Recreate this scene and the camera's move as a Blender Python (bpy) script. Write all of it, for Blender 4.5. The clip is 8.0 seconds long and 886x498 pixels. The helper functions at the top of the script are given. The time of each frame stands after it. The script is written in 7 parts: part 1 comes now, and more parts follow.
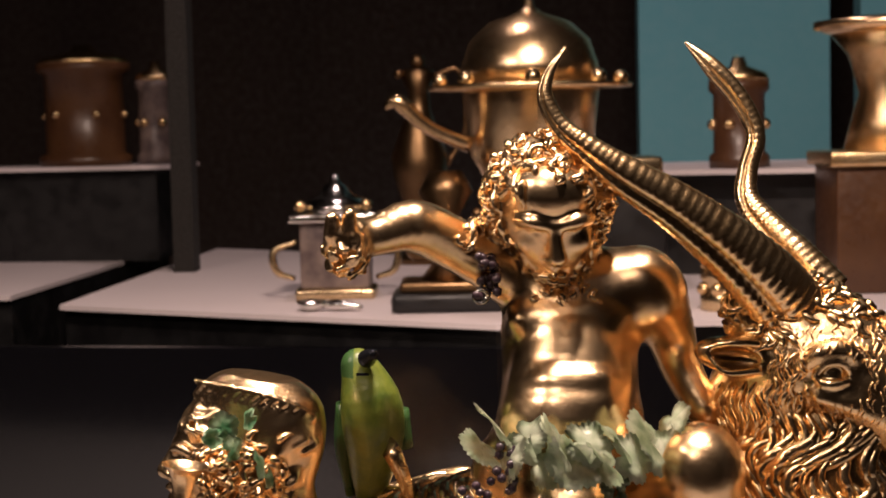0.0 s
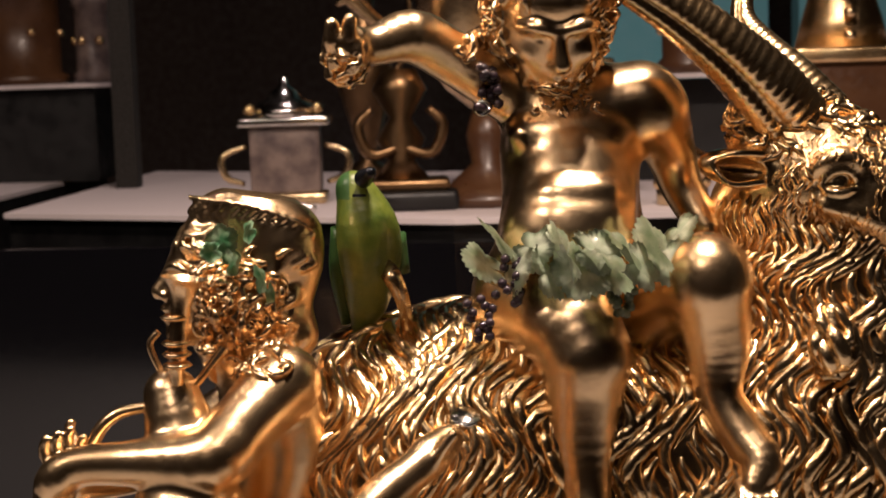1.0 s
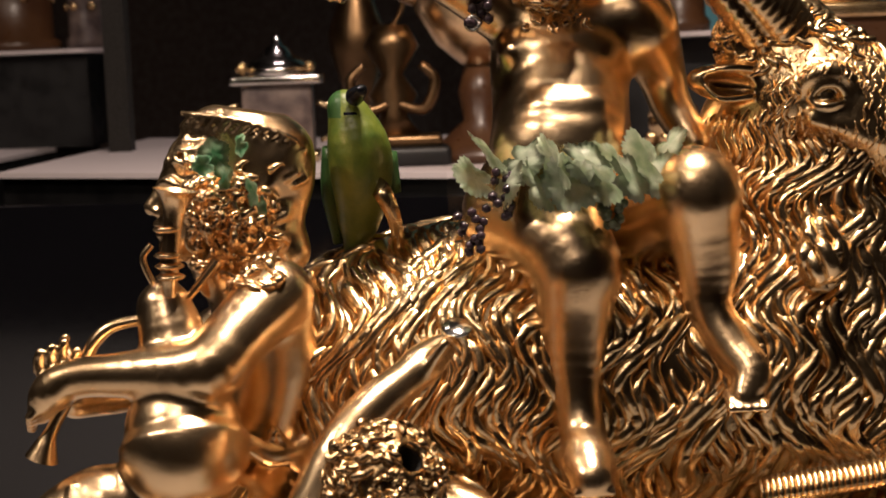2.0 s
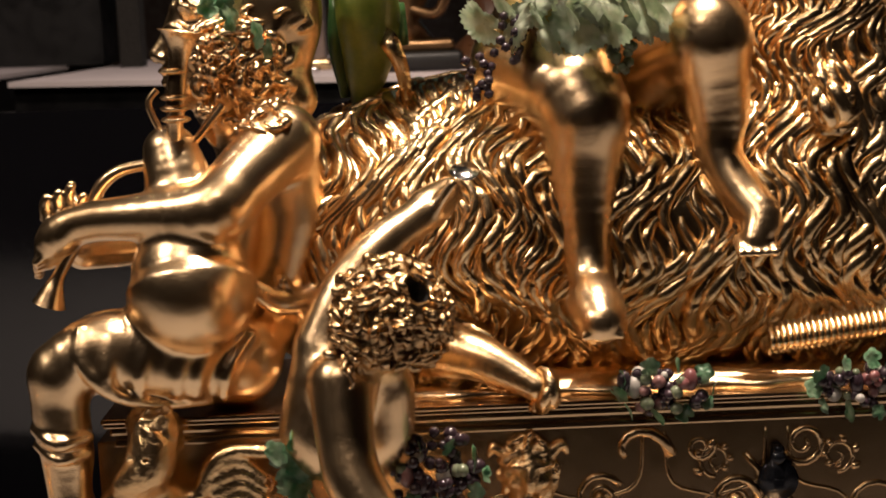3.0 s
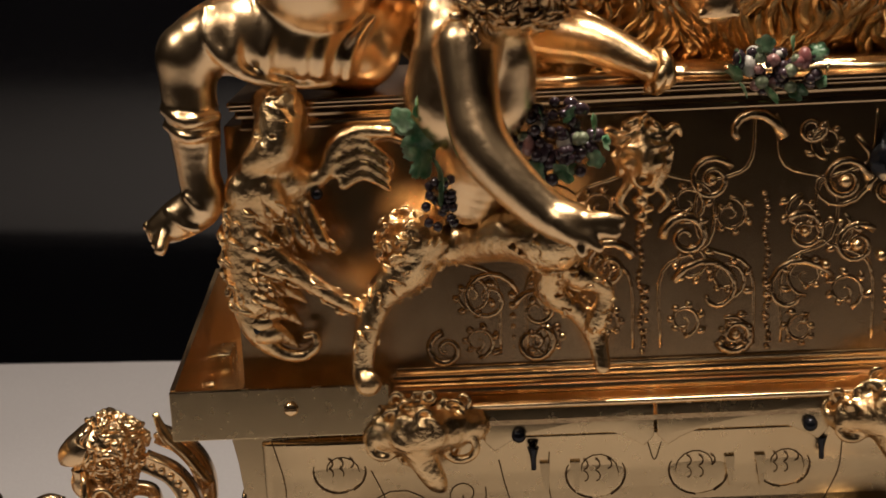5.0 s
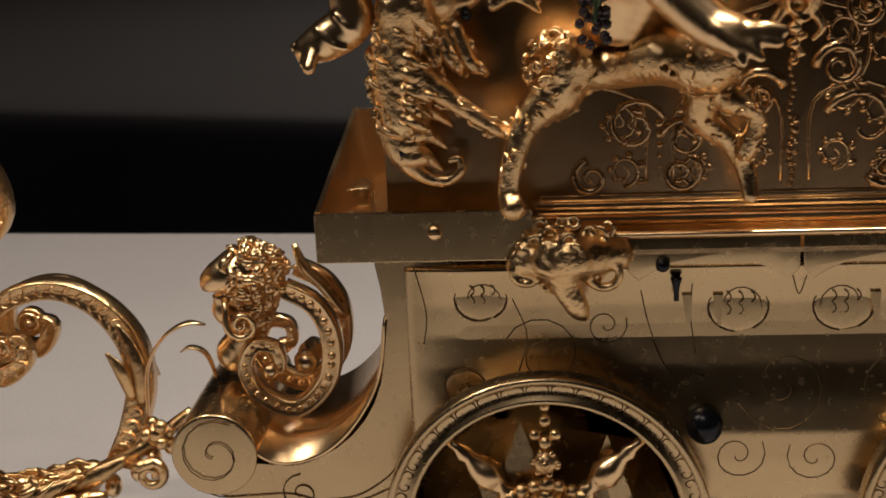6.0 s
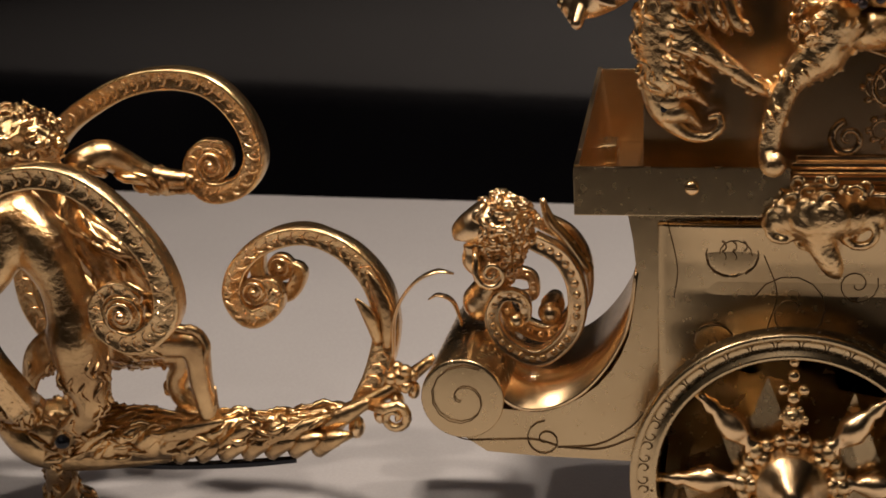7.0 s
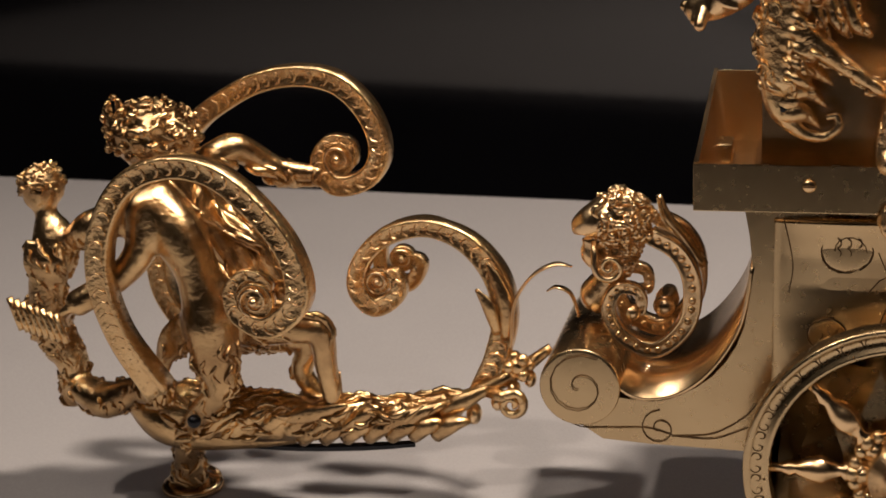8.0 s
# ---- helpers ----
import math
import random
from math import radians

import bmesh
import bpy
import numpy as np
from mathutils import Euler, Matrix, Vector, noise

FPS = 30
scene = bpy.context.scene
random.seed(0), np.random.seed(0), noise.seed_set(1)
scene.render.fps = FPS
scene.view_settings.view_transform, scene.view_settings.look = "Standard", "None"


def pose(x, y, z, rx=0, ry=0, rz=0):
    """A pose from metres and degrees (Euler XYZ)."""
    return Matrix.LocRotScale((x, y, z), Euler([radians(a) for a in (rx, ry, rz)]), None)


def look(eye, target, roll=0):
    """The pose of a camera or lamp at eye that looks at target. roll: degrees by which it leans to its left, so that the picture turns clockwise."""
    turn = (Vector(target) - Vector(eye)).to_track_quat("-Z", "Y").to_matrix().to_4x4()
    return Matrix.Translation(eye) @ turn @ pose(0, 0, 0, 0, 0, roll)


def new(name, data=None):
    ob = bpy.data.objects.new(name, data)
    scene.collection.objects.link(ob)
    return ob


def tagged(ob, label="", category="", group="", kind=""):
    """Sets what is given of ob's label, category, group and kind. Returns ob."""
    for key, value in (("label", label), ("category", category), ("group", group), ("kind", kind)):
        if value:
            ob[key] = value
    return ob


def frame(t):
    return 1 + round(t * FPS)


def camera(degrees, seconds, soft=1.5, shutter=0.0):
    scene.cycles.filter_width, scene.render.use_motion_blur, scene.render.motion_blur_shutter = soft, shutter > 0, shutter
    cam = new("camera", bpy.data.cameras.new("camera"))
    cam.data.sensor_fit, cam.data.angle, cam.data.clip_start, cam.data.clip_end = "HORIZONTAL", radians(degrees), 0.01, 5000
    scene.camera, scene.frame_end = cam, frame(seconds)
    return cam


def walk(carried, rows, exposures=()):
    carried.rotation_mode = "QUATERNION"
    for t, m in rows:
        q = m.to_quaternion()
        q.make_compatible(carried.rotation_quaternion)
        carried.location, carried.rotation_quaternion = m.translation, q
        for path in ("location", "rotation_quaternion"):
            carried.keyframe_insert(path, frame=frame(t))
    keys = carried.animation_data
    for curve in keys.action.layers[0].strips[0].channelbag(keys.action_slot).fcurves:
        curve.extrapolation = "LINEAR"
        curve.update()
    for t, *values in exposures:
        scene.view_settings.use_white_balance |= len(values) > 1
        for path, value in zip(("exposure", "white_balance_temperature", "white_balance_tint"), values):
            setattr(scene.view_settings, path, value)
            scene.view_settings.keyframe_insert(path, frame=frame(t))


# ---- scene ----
# ---- the camera and its walk: eye, target and roll ----
PATH = [
    (0, (0.0746, -0.4433, 0.4009), (0.0461, 0.5534, 0.3256), -1.36),
    (0.5, (0.0595, -0.4372, 0.3841), (0.0635, 0.5589, 0.2957), -1.52),
    (1, (0.0515, -0.4367, 0.3601), (0.0701, 0.5577, 0.2557), -1.79),
    (1.2, (0.0508, -0.4370, 0.3522), (0.0714, 0.5571, 0.2454), -1.89),
    (2.3, (0.0529, -0.4423, 0.3322), (0.0740, 0.5499, 0.2095), -2.07),
    (2.5, (0.0556, -0.4407, 0.3225), (0.0712, 0.5507, 0.1929), -2.19),
    (3, (0.0526, -0.4422, 0.3135), (0.0637, 0.5464, 0.1637), -2.25),
    (3.5, (0.0494, -0.4468, 0.3045), (0.0499, 0.5389, 0.1358), -2.53),
    (4, (0.0408, -0.4467, 0.2936), (0.0316, 0.5355, 0.1061), -2.66),
    (4.2, (0.0366, -0.4496, 0.2888), (0.0236, 0.5313, 0.0944), -2.69),
    (5.3, (0.0326, -0.4626, 0.2592), (-0.0098, 0.5041, 0.0069), -2.95),
    (5.5, (0.0286, -0.4631, 0.2531), (-0.0249, 0.5005, -0.0087), -2.90),
    (6, (0.0175, -0.4673, 0.2412), (-0.0712, 0.4884, -0.0395), -2.68),
    (6.5, (0.0049, -0.4709, 0.2369), (-0.1255, 0.4778, -0.0511), -2.38),
    (7, (-0.0143, -0.4871, 0.2366), (-0.1927, 0.4544, -0.0492), -2.40),
    (7.5, (-0.0225, -0.5021, 0.2397), (-0.2362, 0.4326, -0.0444), -2.52),
    (8, (-0.0225, -0.5085, 0.2393), (-0.2530, 0.4228, -0.0429), -2.41),
]
cam = camera(31.3, 8.0, soft=1.6)
cam.data.dof.use_dof, cam.data.dof.focus_distance, cam.data.dof.aperture_fstop = True, 0.50, 34.0
TINTS = [(0.0, 0.18, 6800, 30), (1.2, 0.0, 6700, 24), (4.2, 0.0, 6600, 18), (5.5, 0.0, 6450, 14), (8.0, 0.08, 6500, 17)]
walk(cam, [(t, look(eye, target, roll)) for t, eye, target, roll in PATH], TINTS)

# ---- light: small warm spots in the roof of the dark showcase, plus added fill ----
world = bpy.data.worlds.new("gallery")
world.use_nodes = True
world.node_tree.nodes["Background"].inputs[0].default_value = (0.9, 0.95, 1.0, 1)
world.node_tree.nodes["Background"].inputs[1].default_value = 0.012
scene.world = world


def spot(name, eye, target, watts, radius, degrees, colour):
    lamp = bpy.data.lights.new(name, "SPOT")
    lamp.energy, lamp.shadow_soft_size, lamp.spot_size, lamp.spot_blend, lamp.color = watts, radius, radians(degrees), 0.5, colour
    new(name, lamp).matrix_world = look(eye, target)


def panel(name, eye, target, watts, wide, deep, colour):
    lamp = bpy.data.lights.new(name, "AREA")
    lamp.shape, lamp.size, lamp.size_y, lamp.energy, lamp.color = "RECTANGLE", wide, deep, watts, colour
    new(name, lamp).matrix_world = look(eye, target)


WARM = (1.0, 0.86, 0.68)
panel("case_lamp_top", (0.13, -0.07, 1.00), (0.10, 0.0, 0.2), 11.5, 0.12, 0.04, WARM)
panel("case_lamp_front", (-0.15, -0.54, 0.92), (0.04, 0.0, 0.28), 0.8, 0.05, 0.03, WARM)
panel("case_lamp_side", (-0.52, -0.25, 0.88), (-0.12, 0.02, 0.08), 2.7, 0.03, 0.03, WARM)
# unseen broad fill, added for the gallery's ambient light on the gold
panel("gallery_fill", (-0.3, -1.9, 2.2), (0.0, 0.6, 0.2), 1.1, 1.2, 0.45, (1.0, 0.90, 0.80))
spot("spot_rear", (-0.30, 0.30, 1.02), (-0.25, 0.22, 0.0), 0.9, 0.02, 80, (1.0, 0.90, 0.78))
spot("spot_shelf", (0.0, 0.80, 1.10), (-0.05, 0.95, 0.27), 4.2, 0.03, 110, (1.0, 0.86, 0.78))
spot("spot_gallery", (0.4, 0.9, 1.2), (0.34, 1.5, 0.45), 5, 0.05, 60, (0.75, 0.95, 1.0))


# ---- materials ----
def material(name, colour, rough, metal=0.0, second=None, scale=60.0, spread=0.5, bump=0.0, bump_scale=400.0, coat=0.0, chase=1.0):
    """A surface of two tones in soft patches, with uneven gloss and fine relief."""
    mat = bpy.data.materials.new(name)
    mat.use_nodes = True
    nodes, links = mat.node_tree.nodes, mat.node_tree.links
    shader = nodes["Principled BSDF"]
    shader.inputs["Metallic"].default_value = metal
    shader.inputs["Coat Weight"].default_value = coat
    coords = nodes.new("ShaderNodeTexCoord")
    patches, grain = nodes.new("ShaderNodeTexNoise"), nodes.new("ShaderNodeTexNoise")
    for tex, size, detail in ((patches, scale, 6), (grain, bump_scale, 4)):
        tex.inputs["Scale"].default_value, tex.inputs["Detail"].default_value = size, detail
        links.new(coords.outputs["Object"], tex.inputs["Vector"])
    ramp = nodes.new("ShaderNodeValToRGB")
    ramp.color_ramp.elements[0].position, ramp.color_ramp.elements[1].position = 0.5 - spread / 2, 0.5 + spread / 2
    ramp.color_ramp.elements[0].color = (*(second or [c * 0.8 for c in colour]), 1)
    ramp.color_ramp.elements[1].color = (*colour, 1)
    links.new(patches.outputs["Fac"], ramp.inputs["Fac"])
    links.new(ramp.outputs["Color"], shader.inputs["Base Color"])
    gloss = nodes.new("ShaderNodeMapRange")
    gloss.inputs["From Min"].default_value, gloss.inputs["From Max"].default_value = 0.3, 0.7
    gloss.inputs["To Min"].default_value, gloss.inputs["To Max"].default_value = rough * (0.93 if metal else 0.75), min(1.0, rough * (1.08 if metal else 1.3))
    links.new(grain.outputs["Fac"], gloss.inputs["Value"])
    links.new(gloss.outputs["Result"], shader.inputs["Roughness"])
    if bump:
        relief = nodes.new("ShaderNodeBump")
        relief.inputs["Strength"].default_value, relief.inputs["Distance"].default_value = bump, 0.0006
        links.new(grain.outputs["Fac"], relief.inputs["Height"])
        links.new(relief.outputs["Normal"], shader.inputs["Normal"])
        if metal:
            marks = nodes.new("ShaderNodeTexNoise")
            marks.inputs["Scale"].default_value, marks.inputs["Detail"].default_value, marks.inputs["Distortion"].default_value = 1500, 3, 1.5
            links.new(coords.outputs["Object"], marks.inputs["Vector"])
            tooling = nodes.new("ShaderNodeBump")
            tooling.inputs["Strength"].default_value, tooling.inputs["Distance"].default_value = 0.35 * chase, 0.00012
            links.new(marks.outputs["Fac"], tooling.inputs["Height"])
            links.new(tooling.outputs["Normal"], relief.inputs["Normal"])
    return mat


def woven(mat, scale, depth):
    """Adds the fine crossed tooling of a chased metal ground."""
    nodes, links = mat.node_tree.nodes, mat.node_tree.links
    coords, total = nodes.new("ShaderNodeTexCoord"), nodes.new("ShaderNodeMath")
    for n, axis in enumerate("XZ"):
        wave = nodes.new("ShaderNodeTexWave")
        wave.bands_direction = axis
        wave.inputs["Scale"].default_value, wave.inputs["Distortion"].default_value = scale, 0.6
        links.new(coords.outputs["Object"], wave.inputs["Vector"])
        links.new(wave.outputs["Fac"], total.inputs[n])
    relief = nodes.new("ShaderNodeBump")
    relief.inputs["Strength"].default_value, relief.inputs["Distance"].default_value = depth, 0.0005
    links.new(total.outputs[0], relief.inputs["Height"])
    links.new(relief.outputs["Normal"], nodes["Principled BSDF"].inputs["Normal"])
    return mat


GOLD = material("polished_gold", (1.0, 0.74, 0.45), 0.25, 1.0, (0.95, 0.65, 0.35), 70, 0.5, 0.26, 210, chase=1.2)
FUR = material("chased_gold", (1.0, 0.76, 0.45), 0.24, 1.0, (0.95, 0.63, 0.31), 90, 0.5, 0.20, 800, chase=0.8)
OLD = woven(material("coffer_gold", (0.58, 0.41, 0.24), 0.23, 1.0, (0.44, 0.29, 0.16), 50, 0.5), 1300, 0.11)
RELIEF = material("relief_gold", (0.96, 0.70, 0.39), 0.25, 1.0, (0.74, 0.47, 0.22), 120, 0.5, 0.80, 480, chase=2.0)
PALE = material("pale_gilt", (0.74, 0.57, 0.34), 0.26, 1.0, (0.60, 0.44, 0.25), 40, 0.8, 0.03, 300, chase=0.0)
CHASED = material("dull_chased_gold", (0.66, 0.47, 0.27), 0.25, 1.0, (0.48, 0.32, 0.17), 150, 0.5, 0.4, 600)
# brown patina of the front group; on the cherub's head it stands for shade
BRONZE = material("patinated_and_shaded_gilt", (0.95, 0.66, 0.34), 0.24, 1.0, (0.36, 0.22, 0.11), 75, 0.40, 0.75, 330, chase=2.0)
CORNICE = material("brown_gilt", (0.64, 0.46, 0.28), 0.22, 1.0, (0.54, 0.37, 0.21), 60, 0.5, 0.03, 400, chase=0.3)
# gilt with the dim light of the rear shelf put into its colour
DIM = material("dimmed_gilt", (0.26, 0.16, 0.08), 0.34, 1.0, (0.14, 0.08, 0.04), 40, 0.5, 0.2, 200)
# matt black of the post; also paints the deep shade in the cherub's socket
BLACK_AND_SHADE = material("black_and_socket_shade", (0.01, 0.008, 0.006), 0.9, 0.0)
LINE = material("engraved_line", (0.16, 0.10, 0.05), 0.5, 1.0)
STEEL = material("blued_steel", (0.02, 0.022, 0.028), 0.18, 0.6, None, 80, 0.5, 0.05)
SILVER = material("silver", (0.80, 0.78, 0.74), 0.15, 1.0, None, 80, 0.5, 0.05)
PARROT = material("green_enamel", (0.17, 0.20, 0.03), 0.38, 0.0, (0.05, 0.10, 0.015), 160, 0.5, 0.3, 500, 0.3)
PARROT_DARK = material("dark_green_enamel", (0.03, 0.09, 0.025), 0.35, 0.0, None, 60, 0.5, 0.2, 500)
LEAF = material("leaf_enamel", (0.30, 0.42, 0.28), 0.34, 0.0, (0.06, 0.22, 0.10), 260, 0.30, 0.4, 500, 0.2)
LEAF_PALE = material("pale_leaf_enamel", (0.62, 0.66, 0.53), 0.34, 0.0, (0.36, 0.47, 0.31), 220, 0.35, 0.3, 500, 0.2)
GRAPE = material("dark_grape_enamel", (0.06, 0.035, 0.045), 0.2, 0.1, (0.02, 0.015, 0.02), 90, 0.5, 0.1, 500, 0.4)
GRAPE_GREEN = material("green_grape_enamel", (0.20, 0.23, 0.15), 0.25, 0.1, (0.10, 0.13, 0.07), 90, 0.5, 0.1, 500, 0.3)
RED = material("red_enamel", (0.20, 0.045, 0.05), 0.3, 0.0, (0.34, 0.22, 0.20), 120, 0.4, 0.2, 500, 0.3)
WHITE = material("white_enamel", (0.55, 0.52, 0.46), 0.35, 0.0, (0.38, 0.36, 0.33), 120, 0.4, 0.2, 500)
CLOTH = material("grey_board", (0.35, 0.345, 0.355), 0.60, 0.0, (0.31, 0.305, 0.315), 7, 0.6, 0.25, 900)
SHELF = material("pink_grey_board", (0.62, 0.56, 0.57), 0.7, 0.0, (0.57, 0.51, 0.52), 7, 0.6, 0.1, 500)
BLACK = material("black_lacquer", (0.005, 0.005, 0.0055), 0.45, 0.0, (0.003, 0.003, 0.0035), 4, 0.6, 0.05, 60)
SLATE = material("slate_blue_lacquer", (0.005, 0.005, 0.0065), 0.10, 0.0, (0.003, 0.003, 0.004), 5, 0.4)
SLATE.node_tree.nodes["Principled BSDF"].inputs["IOR"].default_value = 1.9
DARK = material("dark_wall_paint", (0.055, 0.036, 0.030), 0.8, 0.0, None, 3, 0.6, 0.05, 80)
TEAL = material("teal_wall_paint", (0.16, 0.42, 0.46), 0.8, 0.0, (0.12, 0.36, 0.42), 3, 0.6, 0.05, 80)
WOOD = material("brown_wood", (0.10, 0.045, 0.018), 0.35, 0.0, (0.05, 0.02, 0.01), 30, 0.6, 0.2, 200)
MARBLE = material("veined_stone", (0.20, 0.15, 0.13), 0.35, 0.0, (0.07, 0.05, 0.05), 60, 0.3, 0.1, 300)


# ---- mesh helpers ----
def link(name, bm, mat, parent=None, label="", smooth=True):
    data = bpy.data.meshes.new(name)
    bm.to_mesh(data)
    bm.free()
    data.materials.append(mat)
    if smooth:
        data.shade_smooth()
    ob = new(name, data)
    if parent:
        ob.parent = parent
    if label:
        ob["label"] = label
    return ob


def part(name, bm, mat, parent, label="", smooth=True):
    return link(name, bm, mat, parent, label, smooth)


def thing(name, at, label, category, group=""):
    ob = new(name)
    ob.empty_display_size = 0.01
    ob.matrix_world = Matrix.Translation(at)
    return tagged(ob, label, category, group)


def local(ob, bm):
    bmesh.ops.translate(bm, vec=-ob.matrix_world.translation, verts=bm.verts)
    return bm


def block(x0, x1, y0, y1, z0, z1, bevel=0.0):
    bm = bmesh.new()
    bmesh.ops.create_cube(bm, size=1, matrix=Matrix.LocRotScale(((x0 + x1) / 2, (y0 + y1) / 2, (z0 + z1) / 2), None, (x1 - x0, y1 - y0, z1 - z0)))
    if bevel:
        bmesh.ops.bevel(bm, geom=bm.edges[:], offset=bevel, segments=2, affect="EDGES", profile=0.6)
    return bm


def ball(bm, at, r, squash=(1, 1, 1), fine=2):
    bmesh.ops.create_icosphere(bm, subdivisions=fine, radius=1, matrix=Matrix.LocRotScale(at, None, (r * squash[0], r * squash[1], r * squash[2])))
    return bm


def balls(spots, fine=1, squash=(1, 1, 1)):
    bm = bmesh.new()
    for x, y, z, r in spots:
        ball(bm, (x, y, z), r, squash, fine)
    return bm


def spline(points, steps):
    """Smooth points between rows of (x, y, z, r), by Catmull-Rom."""
    p = np.array(points, float)
    p = np.vstack([2 * p[0] - p[1], p, 2 * p[-1] - p[-2]])
    out = []
    for n in range(1, len(p) - 2):
        a, b, c, d = p[n - 1:n + 3]
        for t in np.arange(steps) / steps:
            out.append(0.5 * (2 * b + (c - a) * t + (2 * a - 5 * b + 4 * c - d) * t * t + (3 * b - 3 * c + d - a) * t ** 3))
    out.append(p[-2])
    out = np.array(out)
    out[:, 3] = np.maximum(out[:, 3], 1e-4)
    return out


ROUND = [(math.cos(a * math.tau / 10), math.sin(a * math.tau / 10)) for a in range(10)]
THIN = [(math.cos(a * math.tau / 5), math.sin(a * math.tau / 5)) for a in range(5)]
STRAP = [(-1, -1), (-0.8, -1.15), (-0.6, -1.0), (0.6, -1.0), (0.8, -1.15), (1, -1), (1.05, 0), (1, 1), (0.6, 1), (-0.6, 1), (-1, 1), (-1.05, 0)]


def sweep(bm, points, profile=ROUND, steps=5, across=(0, 1, 0)):
    """Sweeps a profile along rows of (x, y, z, r); its second axis keeps close to across."""
    path = spline(points, steps) if steps > 1 else np.array(points, float)
    rings, across = [], Vector(across)
    for n, row in enumerate(path):
        ahead = Vector((path[min(n + 1, len(path) - 1)] - path[max(n - 1, 0)])[:3]).normalized()
        v = (across - ahead * across.dot(ahead))
        v = v.normalized() if v.length > 1e-4 else ahead.orthogonal().normalized()
        u = v.cross(ahead)
        rings.append([bm.verts.new(Vector(row[:3]) + (u * a + v * b) * row[3]) for a, b in profile])
    for one, two in zip(rings, rings[1:]):
        for n in range(len(profile)):
            bm.faces.new((one[n], one[n - 1], two[n - 1], two[n]))
    bm.faces.new(rings[0])
    bm.faces.new(rings[-1][::-1])
    return bm


def tube(points, profile=ROUND, steps=5, across=(0, 1, 0)):
    return sweep(bmesh.new(), points, profile, steps, across)


def lathe(profile, at=(0, 0, 0), turn=None, sides=32):
    """Turns rows of (radius, height) round the z axis, then tilts and moves it."""
    bm = bmesh.new()
    rings = [[bm.verts.new((r * math.cos(a * math.tau / sides), r * math.sin(a * math.tau / sides), z)) for a in range(sides)] for r, z in profile]
    for one, two in zip(rings, rings[1:]):
        for n in range(sides):
            bm.faces.new((one[n - 1], one[n], two[n], two[n - 1]))
    bm.faces.new(rings[0][::-1])
    bm.faces.new(rings[-1])
    m = Matrix.Translation(at) @ (turn or Matrix.Identity(4))
    bmesh.ops.transform(bm, matrix=m, verts=bm.verts)
    bmesh.ops.recalc_face_normals(bm, faces=bm.faces)
    return bm


def prism(outline, y0, y1, bevel=0.0):
    """A plate with an (x, z) outline between two depths."""
    bm = bmesh.new()
    front = bm.faces.new([bm.verts.new((x, y0, z)) for x, z in outline])
    back = bmesh.ops.extrude_face_region(bm, geom=[front])
    bmesh.ops.translate(bm, vec=(0, y1 - y0, 0), verts=[g for g in back["geom"] if isinstance(g, bmesh.types.BMVert)])
    bmesh.ops.recalc_face_normals(bm, faces=bm.faces)
    if bevel:
        bmesh.ops.bevel(bm, geom=bm.edges[:], offset=bevel, segments=2, affect="EDGES", profile=0.6)
    return bm


def slab(outline, z0, z1):
    """A board with an (x, y) outline between two heights."""
    bm = bmesh.new()
    face = bm.faces.new([bm.verts.new((x, y, z0)) for x, y in outline])
    top = bmesh.ops.extrude_face_region(bm, geom=[face])
    bmesh.ops.translate(bm, vec=(0, 0, z1 - z0), verts=[g for g in top["geom"] if isinstance(g, bmesh.types.BMVert)])
    bmesh.ops.recalc_face_normals(bm, faces=bm.faces)
    return bm


def spiral(cx, y, cz, size, turns, start, thick, way=1):
    """A flat scroll that winds in to its centre."""
    rows = []
    for n in range(int(turns * 14) + 1):
        s = n / (turns * 14)
        a = radians(start) + way * s * turns * math.tau
        r = size * (1 - s) ** 0.9 + 0.0006
        rows.append((cx + r * math.cos(a), y, cz + r * math.sin(a), thick * (1 - 0.45 * s)))
    return rows


